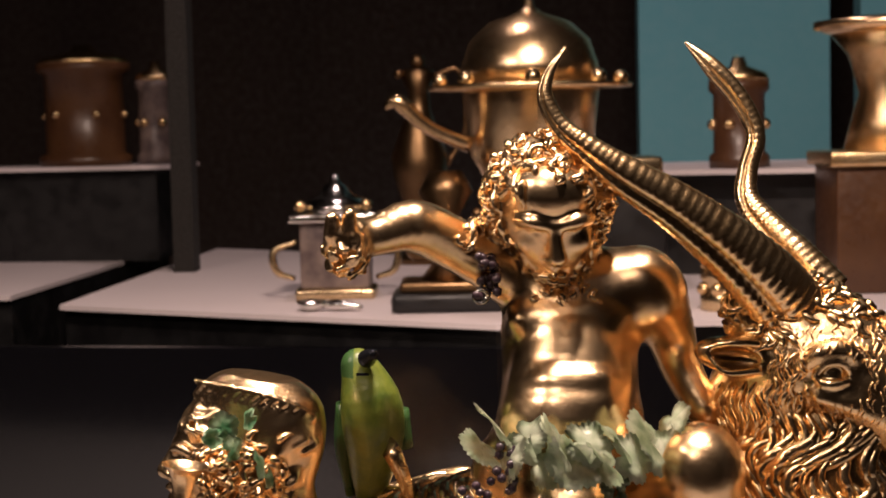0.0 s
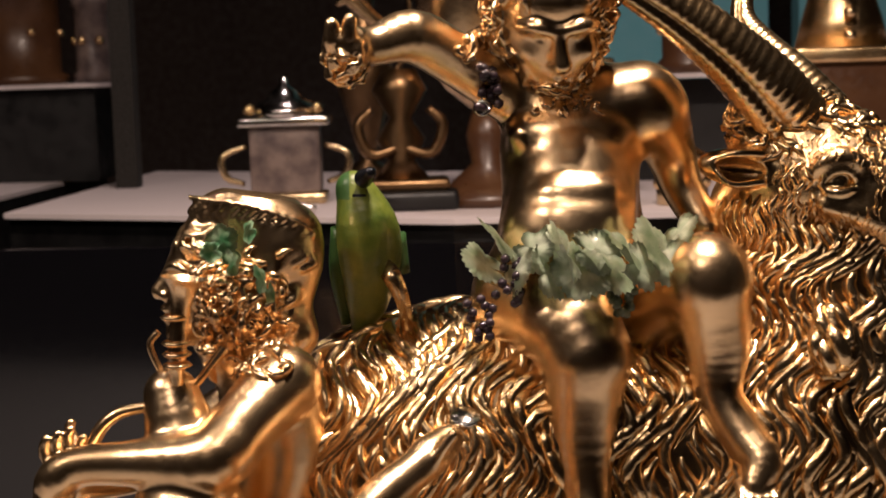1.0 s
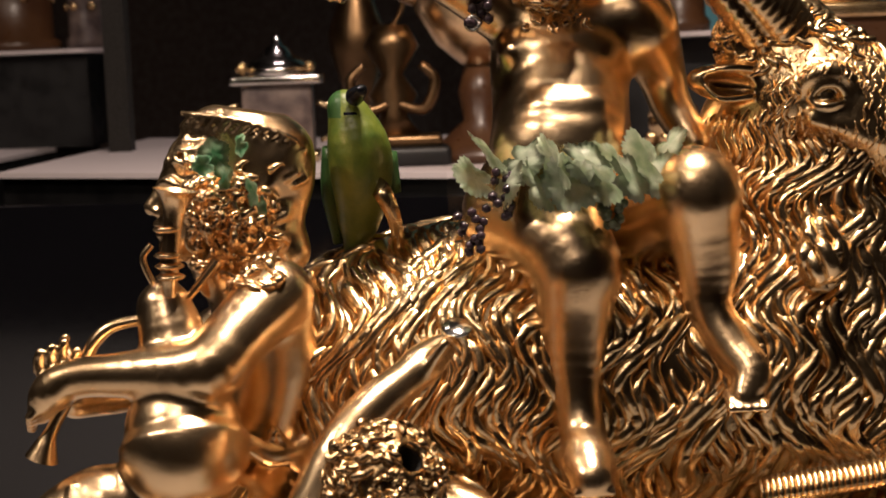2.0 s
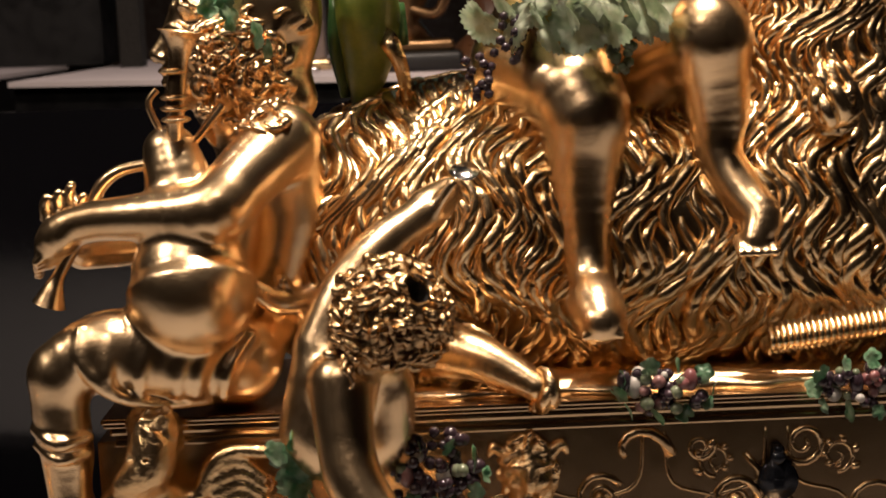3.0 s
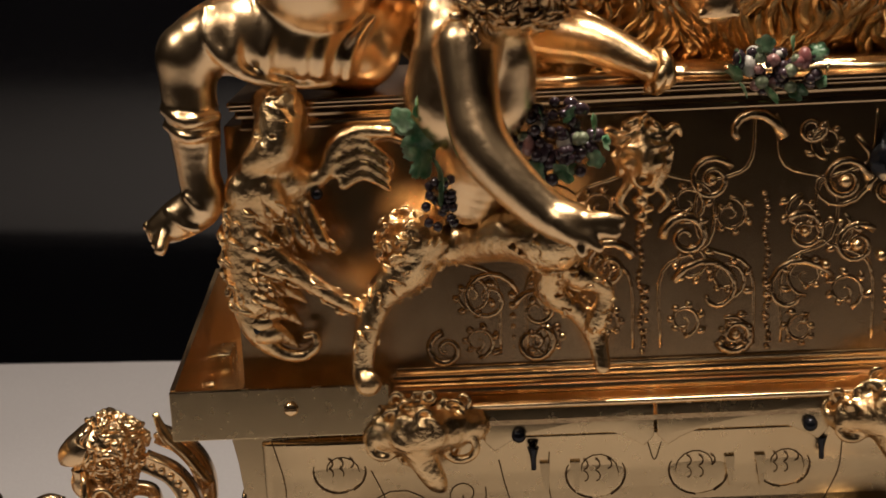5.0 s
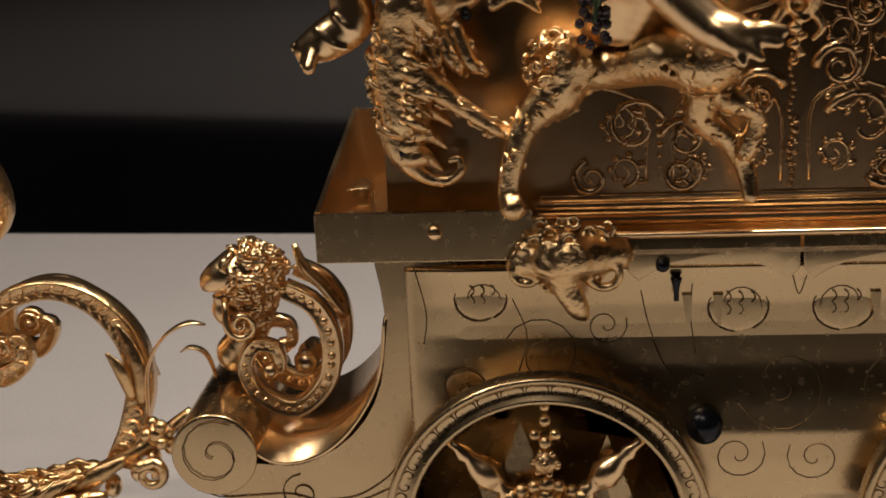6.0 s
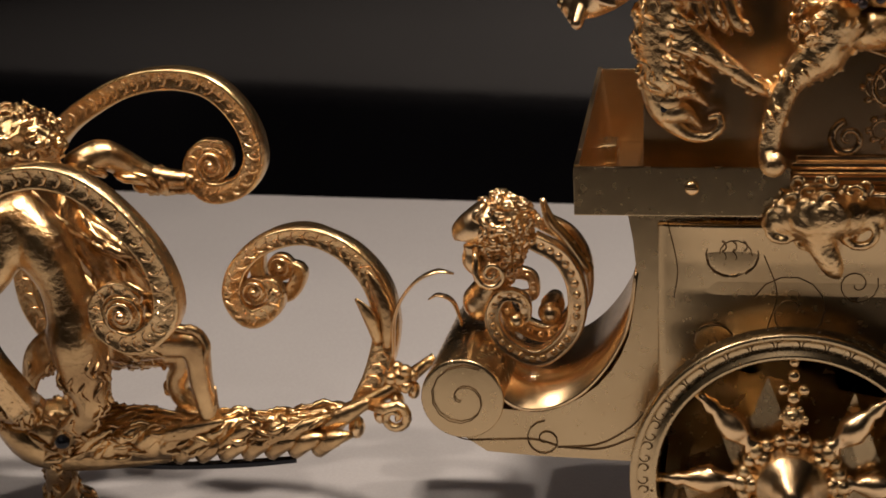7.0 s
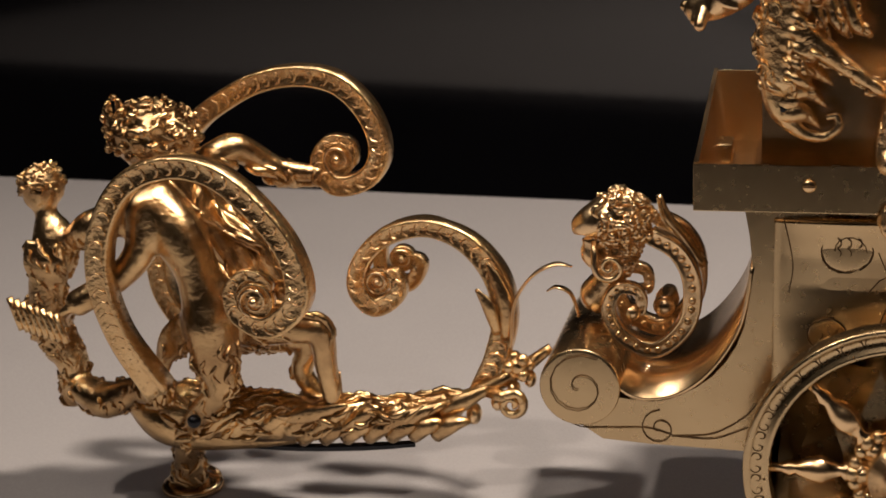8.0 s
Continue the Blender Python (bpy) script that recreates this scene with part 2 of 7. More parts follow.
class Clay:
    """A lump of soft-blended limbs, beads and rings, turned into one closed mesh."""

    def __init__(self, low, high, cell):
        self.low, self.cell = np.array(low, float), cell
        self.axes = [np.arange(a, b + cell, cell) for a, b in zip(low, high)]
        self.field = np.full([len(a) for a in self.axes], 1.0)

    def near(self, low, high):
        cut = []
        for axis, a, b in zip(self.axes, low, high):
            i, j = np.searchsorted(axis, (a, b))
            cut.append(slice(max(i - 1, 0), max(j + 1, 1)))
        x, y, z = (axis[c] for axis, c in zip(self.axes, cut))
        return tuple(cut), x[:, None, None], y[None, :, None], z[None, None, :]

    def blend(self, cut, d, k):
        f = self.field[cut]
        h = np.clip(0.5 + 0.5 * (f - d) / k, 0, 1)
        self.field[cut] = f * (1 - h) + d * h - k * h * (1 - h)

    def limb(self, points, k=0.003, steps=4, gain=1.0):
        rows = spline(points, steps) if len(points) > 1 else np.array([points[0], points[0]], float)
        m = rows[:, 3].max() * gain + 2 * k + 3 * self.cell
        cut, x, y, z = self.near(rows[:, :3].min(0) - m, rows[:, :3].max(0) + m)
        if 0 in self.field[cut].shape:
            return self
        total = np.full(self.field[cut].shape, 1.0)
        for a, b in zip(rows, rows[1:]):
            ra, rb = a[3] * gain, b[3] * gain
            w = b[:3] - a[:3]
            t = np.clip(((x - a[0]) * w[0] + (y - a[1]) * w[1] + (z - a[2]) * w[2]) / (w @ w + 1e-12), 0, 1)
            d = np.sqrt((x - a[0] - t * w[0]) ** 2 + (y - a[1] - t * w[1]) ** 2 + (z - a[2] - t * w[2]) ** 2) - ra - t * (rb - ra)
            np.minimum(total, d, out=total)
        self.blend(cut, total - 0.28 * k, k)
        return self

    def blob(self, at, radii, k=0.003, turn=None):
        m = max(radii) + 2 * k + 3 * self.cell
        cut, x, y, z = self.near(np.array(at) - m, np.array(at) + m)
        if 0 not in self.field[cut].shape:
            x, y, z = x - at[0], y - at[1], z - at[2]
            if turn:
                t = np.array(Euler([radians(a) for a in turn]).to_matrix())
                x, y, z = (t[0, n] * x + t[1, n] * y + t[2, n] * z for n in range(3))
            d = (np.sqrt((x / radii[0]) ** 2 + (y / radii[1]) ** 2 + (z / radii[2]) ** 2) - 1) * min(radii)
            self.blend(cut, d, k)
        return self

    def ring(self, at, axis, big, small, k=0.0008):
        m = big + small + 2 * k + 3 * self.cell
        cut, x, y, z = self.near(np.array(at) - m, np.array(at) + m)
        if 0 not in self.field[cut].shape:
            x, y, z = x - at[0], y - at[1], z - at[2]
            up = x * axis[0] + y * axis[1] + z * axis[2]
            side = np.sqrt(np.maximum(x * x + y * y + z * z - up * up, 0))
            self.blend(cut, np.sqrt((side - big) ** 2 + up ** 2) - small, k)
        return self

    def curls(self, at, radii, count, size, keep=None, seed=1):
        """Ringlets scattered evenly over an egg shape."""
        for n in range(count):
            h = 1 - 2 * (n + 0.5) / count
            a = n * 2.39996 + seed
            way = np.array((math.sqrt(1 - h * h) * math.cos(a), math.sqrt(1 - h * h) * math.sin(a), h))
            if keep and not keep(*way):
                continue
            spot_at = np.array(at) + way * radii
            lean = way + np.array([noise.noise((n * 1.7, seed, c)) for c in range(3)]) * 2.2
            lean = lean / np.linalg.norm(lean)
            self.ring(spot_at, lean, size, size * 0.46)
            self.blob(spot_at - lean * size * 0.15, (size * 0.62,) * 3, 0.0005)
        return self

    def carve(self, at, radii, k=0.001, turn=None):
        m = max(radii) + 2 * k + 3 * self.cell
        cut, x, y, z = self.near(np.array(at) - m, np.array(at) + m)
        x, y, z = x - at[0], y - at[1], z - at[2]
        if turn:
            t = np.array(Euler([radians(a) for a in turn]).to_matrix())
            x, y, z = (t[0, n] * x + t[1, n] * y + t[2, n] * z for n in range(3))
        d = (np.sqrt((x / radii[0]) ** 2 + (y / radii[1]) ** 2 + (z / radii[2]) ** 2) - 1) * min(radii)
        self.field[cut] = np.maximum(self.field[cut], -d)
        return self

    def surface(self):
        f = self.field
        s = f < 0
        size = np.array(f.shape) - 1
        offs = [(i, j, k) for i in (0, 1) for j in (0, 1) for k in (0, 1)]
        count = sum(s[i:i + size[0], j:j + size[1], k:k + size[2]].astype(np.int8) for i, j, k in offs)
        cells = np.argwhere((count > 0) & (count < 8))
        index = np.full(size, -1)
        index[tuple(cells.T)] = np.arange(len(cells))
        corner = {o: f[cells[:, 0] + o[0], cells[:, 1] + o[1], cells[:, 2] + o[2]] for o in offs}
        total, hits = np.zeros((len(cells), 3)), np.zeros(len(cells))
        for o in offs:
            for axis in range(3):
                if o[axis]:
                    continue
                e = tuple(1 if n == axis else o[n] for n in range(3))
                a, b = corner[o], corner[e]
                cross = (a < 0) != (b < 0)
                t = np.where(cross, a / np.where(cross, a - b, 1), 0)
                p = np.tile(np.array(o, float), (len(cells), 1))
                p[:, axis] = t
                total += p * cross[:, None]
                hits += cross
        verts = self.low + (cells + total / hits[:, None]) * self.cell
        faces = []
        for axis in range(3):
            u, v = (axis + 1) % 3, (axis + 2) % 3
            a = np.take(s, range(f.shape[axis] - 1), axis)
            b = np.take(s, range(1, f.shape[axis]), axis)
            edge = np.argwhere(a != b)
            edge = edge[(edge[:, u] > 0) & (edge[:, v] > 0) & (edge[:, u] < size[u]) & (edge[:, v] < size[v])]
            inside = s[tuple(edge.T)]
            quad = []
            for du, dv in ((-1, -1), (0, -1), (0, 0), (-1, 0)):
                c = edge.copy()
                c[:, u] += du
                c[:, v] += dv
                quad.append(index[tuple(c.T)])
            quad = np.stack(quad, 1)
            quad[~inside] = quad[~inside][:, ::-1]
            faces.append(quad)
        return verts, np.vstack(faces)

    def locks(self, verts, count, length, thick, gap, keep, flow, wave=0.18, seed=3):
        """Wavy locks of hair that lie on the surface, as (verts, faces)."""
        rng = np.random.default_rng(seed)
        grad = np.gradient(np.clip(self.field, -0.01, 0.01), self.cell)

        def at(p):
            i = np.clip(((p - self.low) / self.cell).round().astype(int), 0, np.array(self.field.shape) - 1)
            n = np.stack([g[tuple(i.T)] for g in grad], 1)
            return self.field[tuple(i.T)], n / (np.linalg.norm(n, axis=1) + 1e-9)[:, None]

        chosen, taken = [], {}
        for v in rng.permutation(len(verts)):
            p = verts[v]
            if not keep(p):
                continue
            key = tuple((p / gap).astype(int))
            if any(np.linalg.norm(p - q) < gap for i in (-1, 0, 1) for j in (-1, 0, 1) for k in (-1, 0, 1) for q in taken.get((key[0] + i, key[1] + j, key[2] + k), ())):
                continue
            taken.setdefault(key, []).append(p)
            chosen.append(p)
            if len(chosen) >= count:
                break
        p = np.array(chosen)
        many, steps, sides = len(p), 11, 6
        long = length * rng.uniform(0.7, 1.25, many)[:, None]
        phase = rng.uniform(-0.9, 0.9, (many, 1))
        fat = thick * rng.uniform(0.7, 1.3, many)
        vs, fs = [], []
        for n in range(steps):
            t = n / (steps - 1)
            d, normal = at(p)
            p = p - normal * np.clip(d, -0.002, 0.002)[:, None]
            way = flow(p)
            way = way - normal * (way * normal).sum(1)[:, None]
            way /= np.linalg.norm(way, axis=1)[:, None] + 1e-9
            side = np.cross(normal, way)
            swing = np.cos(phase + p[:, 2:] * 6.0 / length + 2.2 * np.sin(p[:, :1] * 1.9 / length)) * wave * 6
            go = way + side * swing
            go /= np.linalg.norm(go, axis=1)[:, None] + 1e-9
            side = np.cross(normal, go)
            r = fat * (math.sin(math.pi * min(1, (t * 0.93 + 0.06)) ** 0.75) + 0.04)
            for s in range(sides):
                a = s * math.tau / sides
                vs.append(p + side * (math.cos(a) * r)[:, None] + normal * ((math.sin(a) * 1.0 + 0.45) * r)[:, None])
            p = p + go * long / steps
        vs = np.stack(vs, 1).reshape(-1, 3)
        base = np.arange(many)[:, None] * steps * sides
        for n in range(steps - 1):
            for s in range(sides):
                t = (s + 1) % sides
                fs.append(base + np.array([[n * sides + s, n * sides + t, (n + 1) * sides + t, (n + 1) * sides + s]]))
        return vs, np.concatenate(fs)


def cast(name, pieces, mat, label, category="statue", parent=None):
    """One mesh from pieces of (verts, faces)."""
    verts, faces, base = [], [], 0
    for v, q in pieces:
        verts.append(v)
        faces.append(q + base)
        base += len(v)
    data = bpy.data.meshes.new(name)
    data.from_pydata(np.vstack(verts).tolist(), [], np.vstack(faces).tolist())
    data.materials.append(mat)
    data.shade_smooth()
    ob = new(name, data)
    if parent:
        ob.parent = parent
        if label:
            ob["label"] = label
        return ob
    return tagged(ob, label, category)


def leaf(at, size, turn, mat, parent, bend=0.35, seed=0):
    """A lobed vine leaf with some thickness, cupped and creased."""
    bm = bmesh.new()
    mid = bm.verts.new((0, 0, 0.04 * size))
    inner, ring = [], []
    for n in range(50):
        a = n * math.tau / 50
        r = size * (0.76 + 0.17 * abs(math.cos(2.5 * a)) + 0.045 * math.cos(25 * a) - 0.30 * math.exp(-((a - math.pi) / 0.22) ** 2))
        for line, f in ((inner, 0.5), (ring, 1.0)):
            line.append(bm.verts.new((f * r * math.cos(a), f * r * math.sin(a), -bend * 0.6 * (f * r) ** 2 / size + f * size * (0.05 * math.cos(5 * a) + 0.06 * math.sin(2 * a + seed)))))
    for n in range(50):
        bm.faces.new((mid, inner[n - 1], inner[n]))
        bm.faces.new((inner[n - 1], ring[n - 1], ring[n], inner[n]))
    bmesh.ops.solidify(bm, geom=bm.faces[:], thickness=size * 0.05)
    bmesh.ops.transform(bm, matrix=pose(*at, *turn), verts=bm.verts)
    return part("leaf", bm, mat, parent)


# ---- limb lines of the cast figures: x, y, z and thickness in metres ----
BOY = dict(
    torso=[(0.1003, 0.034, 0.3556, 0.0072), (0.0983, 0.034, 0.3436, 0.0165), (0.0986, 0.022, 0.3298, 0.0159), (0.0960, 0.014, 0.3152, 0.0173)],
    shoulders=[(0.0814, 0.030, 0.3581, 0.0071), (0.0992, 0.032, 0.3507, 0.0103), (0.1195, 0.030, 0.3522, 0.0106)],
    arm_out=[(0.0780, 0.028, 0.3592, 0.0075), (0.0640, 0.020, 0.3677, 0.0067), (0.0529, 0.012, 0.3734, 0.0065), (0.0418, 0.006, 0.3708, 0.0044), (0.0348, 0.002, 0.3704, 0.0055)],
    arm_down=[(0.1236, 0.030, 0.3487, 0.0094), (0.1293, 0.036, 0.3375, 0.0066), (0.1326, 0.036, 0.3270, 0.0052), (0.1385, 0.030, 0.3149, 0.0042)],
    thigh_a=[(0.0832, 0.022, 0.2975, 0.0120), (0.0942, 0.008, 0.2911, 0.0113), (0.0990, 0.002, 0.2832, 0.0096)],
    shin_a=[(0.0989, 0.002, 0.2817, 0.0096), (0.0977, 0.003, 0.2624, 0.0081), (0.0978, 0.000, 0.2466, 0.0058), (0.0990, -0.006, 0.2362, 0.0048), (0.0991, -0.014, 0.2304, 0.0060), (0.0994, -0.020, 0.2276, 0.0047)],
    thigh_b=[(0.1195, 0.028, 0.2892, 0.0112), (0.1275, 0.014, 0.2992, 0.0103), (0.1332, 0.002, 0.3040, 0.0094)],
    shin_b=[(0.1343, 0.002, 0.3008, 0.0091), (0.1367, 0.005, 0.2831, 0.0072), (0.1368, 0.003, 0.2705, 0.0049), (0.1418, -0.002, 0.2596, 0.0049), (0.1460, -0.008, 0.2529, 0.0042), (0.1435, -0.012, 0.2473, 0.0025)],
)
GOAT = dict(
    body=[(0.0330, 0.040, 0.2434, 0.0340), (0.0646, 0.042, 0.2471, 0.0411), (0.1230, 0.046, 0.2442, 0.0428), (0.1709, 0.046, 0.2422, 0.0454)],
    neck=[(0.1757, 0.048, 0.2642, 0.0382), (0.1773, 0.046, 0.3034, 0.0332), (0.1782, 0.036, 0.3231, 0.0246)],
    horn_a=[(0.1640, 0.024, 0.3450, 0.0112), (0.1540, 0.018, 0.3560, 0.0104), (0.1420, 0.014, 0.3670, 0.0088), (0.1290, 0.012, 0.3770, 0.0073), (0.1150, 0.010, 0.3860, 0.0059), (0.1040, 0.010, 0.3940, 0.0043), (0.0960, 0.011, 0.4010, 0.0031), (0.0920, 0.012, 0.4090, 0.0024), (0.0930, 0.013, 0.4160, 0.0016), (0.0980, 0.016, 0.4235, 0.0005)],
    horn_b=[(0.1800, 0.045, 0.3480, 0.0066), (0.1710, 0.050, 0.3590, 0.0058), (0.1620, 0.056, 0.3690, 0.0049), (0.1570, 0.060, 0.3770, 0.0039), (0.1580, 0.064, 0.3860, 0.0032), (0.1610, 0.067, 0.3970, 0.0031), (0.1560, 0.070, 0.4090, 0.0033), (0.1480, 0.072, 0.4190, 0.0030), (0.1400, 0.074, 0.4270, 0.0006)],
    leg=[(0.0526, -0.002, 0.2195, 0.0081), (0.0667, -0.010, 0.2166, 0.0057), (0.0750, -0.014, 0.2131, 0.0044), (0.0817, -0.018, 0.2097, 0.0031)],
)
PIPER = dict(
    neck=[(-0.0010, 0.012, 0.2867, 0.0090), (0.0050, 0.012, 0.2783, 0.0098)],
    torso=[(0.0094, 0.010, 0.2717, 0.0122), (0.0117, 0.012, 0.2567, 0.0115), (0.0057, 0.012, 0.2370, 0.0109), (-0.0042, 0.004, 0.2206, 0.0131)],
    arm=[(0.0144, -0.006, 0.2793, 0.0082), (0.0042, -0.018, 0.2701, 0.0069), (-0.0038, -0.024, 0.2627, 0.0067), (-0.0234, -0.020, 0.2615, 0.0046), (-0.0399, -0.014, 0.2598, 0.0038), (-0.0475, -0.012, 0.2559, 0.0041), (-0.0515, -0.010, 0.2503, 0.0022)],
    finger=[(-0.0487, -0.006, 0.2583, 0.0015), (-0.0509, -0.002, 0.2618, 0.0013), (-0.0539, 0.000, 0.2601, 0.0013)],
    finger_b=[(-0.0438, -0.002, 0.2623, 0.0015), (-0.0462, 0.000, 0.2670, 0.0013), (-0.0456, 0.000, 0.2689, 0.0011)],
    arm_b=[(-0.0071, 0.036, 0.2630, 0.0069), (-0.0304, 0.026, 0.2498, 0.0058), (-0.0465, 0.014, 0.2488, 0.0051)],
    bag=[(-0.0109, -0.020, 0.2417, 0.0158), (-0.0125, -0.014, 0.2548, 0.0094), (-0.0138, -0.012, 0.2686, 0.0081), (-0.0159, -0.010, 0.2778, 0.0063)],
    thigh=[(-0.0020, -0.006, 0.2185, 0.0100), (-0.0200, -0.016, 0.2215, 0.0092), (-0.0380, -0.021, 0.2245, 0.0082), (-0.0470, -0.022, 0.2205, 0.0074)],
    shin=[(-0.0478, -0.022, 0.2180, 0.0072), (-0.0482, -0.022, 0.2090, 0.0070), (-0.0474, -0.022, 0.1980, 0.0064), (-0.0474, -0.022, 0.1870, 0.0052), (-0.0468, -0.022, 0.1785, 0.0056), (-0.0540, -0.022, 0.1735, 0.0052), (-0.0595, -0.022, 0.1708, 0.0036)],
    chanter=[(-0.0229, -0.010, 0.2747, 0.0016), (-0.0302, -0.010, 0.2732, 0.0017), (-0.0354, -0.010, 0.2693, 0.0019), (-0.0390, -0.010, 0.2624, 0.0018), (-0.0439, -0.012, 0.2527, 0.0018), (-0.0484, -0.012, 0.2450, 0.0019), (-0.0502, -0.012, 0.2411, 0.0032), (-0.0516, -0.012, 0.2372, 0.0048)],
    drone=[(-0.0139, -0.014, 0.2800, 0.0020), (-0.0134, -0.015, 0.2850, 0.0022), (-0.0129, -0.016, 0.2900, 0.0026), (-0.0118, -0.016, 0.2990, 0.0025), (-0.0108, -0.016, 0.3050, 0.0031), (-0.0103, -0.016, 0.3085, 0.0046), (-0.0100, -0.016, 0.3105, 0.0066)],
    hook=[(-0.0179, -0.006, 0.2814, 0.0010), (-0.0209, -0.006, 0.2878, 0.0010), (-0.0216, -0.006, 0.2917, 0.0010), (-0.0192, -0.006, 0.2947, 0.0010)],
)
CHERUB = dict(
    head=[(0.0433, -0.058, 0.2386, 0.0138)],
    arm_up=[(0.0253, -0.044, 0.2293, 0.0066), (0.0326, -0.040, 0.2446, 0.0053), (0.0410, -0.034, 0.2532, 0.0047), (0.0503, -0.026, 0.2588, 0.0041), (0.0543, -0.022, 0.2613, 0.0046), (0.0592, -0.018, 0.2646, 0.0031)],
    body=[(0.0270, -0.046, 0.2192, 0.0090), (0.0250, -0.046, 0.2073, 0.0085), (0.0380, -0.048, 0.2191, 0.0073), (0.0390, -0.046, 0.2082, 0.0067)],
    arm_down=[(0.0304, -0.060, 0.2231, 0.0070), (0.0312, -0.066, 0.2085, 0.0061), (0.0336, -0.070, 0.1994, 0.0061), (0.0395, -0.074, 0.1916, 0.0053), (0.0486, -0.078, 0.1831, 0.0044), (0.0545, -0.080, 0.1803, 0.0041)],
    thumb=[(0.0512, -0.082, 0.1813, 0.0027), (0.0550, -0.084, 0.1782, 0.0019), (0.0591, -0.084, 0.1781, 0.0011)],
    mirror=[(0.0641, -0.014, 0.2697, 0.0034)],
)
SATYR = dict(
    torso=[(-0.2490, -0.010, 0.1020, 0.0070), (-0.2405, -0.012, 0.0915, 0.0078), (-0.2345, -0.013, 0.0790, 0.0062), (-0.2315, -0.013, 0.0650, 0.0072)],
    back=[(-0.2464, 0.012, 0.1027, 0.0078), (-0.2296, 0.016, 0.0871, 0.0088), (-0.2199, 0.016, 0.0700, 0.0085)],
    headb=[(-0.2570, 0.006, 0.1205, 0.0095), (-0.2605, 0.004, 0.1245, 0.0070), (-0.2480, 0.008, 0.1205, 0.0070)],
    arm=[(-0.2515, -0.015, 0.1010, 0.0060), (-0.2530, -0.018, 0.0870, 0.0048), (-0.2610, -0.022, 0.0775, 0.0040), (-0.2740, -0.026, 0.0700, 0.0040)],
    arm_b=[(-0.2386, 0.022, 0.1110, 0.0055), (-0.2311, 0.026, 0.1140, 0.0046), (-0.2192, 0.034, 0.1046, 0.0036), (-0.2052, 0.038, 0.1017, 0.0025)],
    leg=[(-0.2310, -0.015, 0.0590, 0.0084), (-0.2295, -0.015, 0.0470, 0.0070), (-0.2285, -0.014, 0.0360, 0.0046), (-0.2425, -0.006, 0.0195, 0.0036), (-0.2520, 0.006, 0.0035, 0.0042), (-0.2565, 0.015, -0.0120, 0.0052)],
    leg_b=[(-0.2200, -0.002, 0.0560, 0.0080), (-0.2020, -0.006, 0.0570, 0.0055), (-0.1930, -0.006, 0.0550, 0.0042), (-0.1920, -0.004, 0.0410, 0.0032), (-0.1910, 0.000, 0.0250, 0.0030)],
    leg_c=[(-0.2250, 0.012, 0.0480, 0.0075), (-0.2040, 0.012, 0.0450, 0.0045), (-0.2070, 0.012, 0.0330, 0.0032), (-0.2000, 0.012, 0.0220, 0.0030)],
    woman_head=[(-0.3022, 0.008, 0.0995, 0.0060), (-0.2995, 0.008, 0.1028, 0.0056), (-0.2976, 0.008, 0.1093, 0.0021)],
    woman=[(-0.2999, 0.006, 0.0914, 0.0035), (-0.2979, 0.006, 0.0795, 0.0082), (-0.3019, 0.004, 0.0667, 0.0061), (-0.3017, 0.004, 0.0489, 0.0070), (-0.2951, 0.004, 0.0355, 0.0053), (-0.2967, 0.004, 0.0217, 0.0036)],
    woman_tail=[(-0.2897, 0.000, 0.0259, 0.0048), (-0.2788, -0.004, 0.0235, 0.0056), (-0.2660, -0.006, 0.0295, 0.0043), (-0.2560, -0.008, 0.0308, 0.0055)],
)
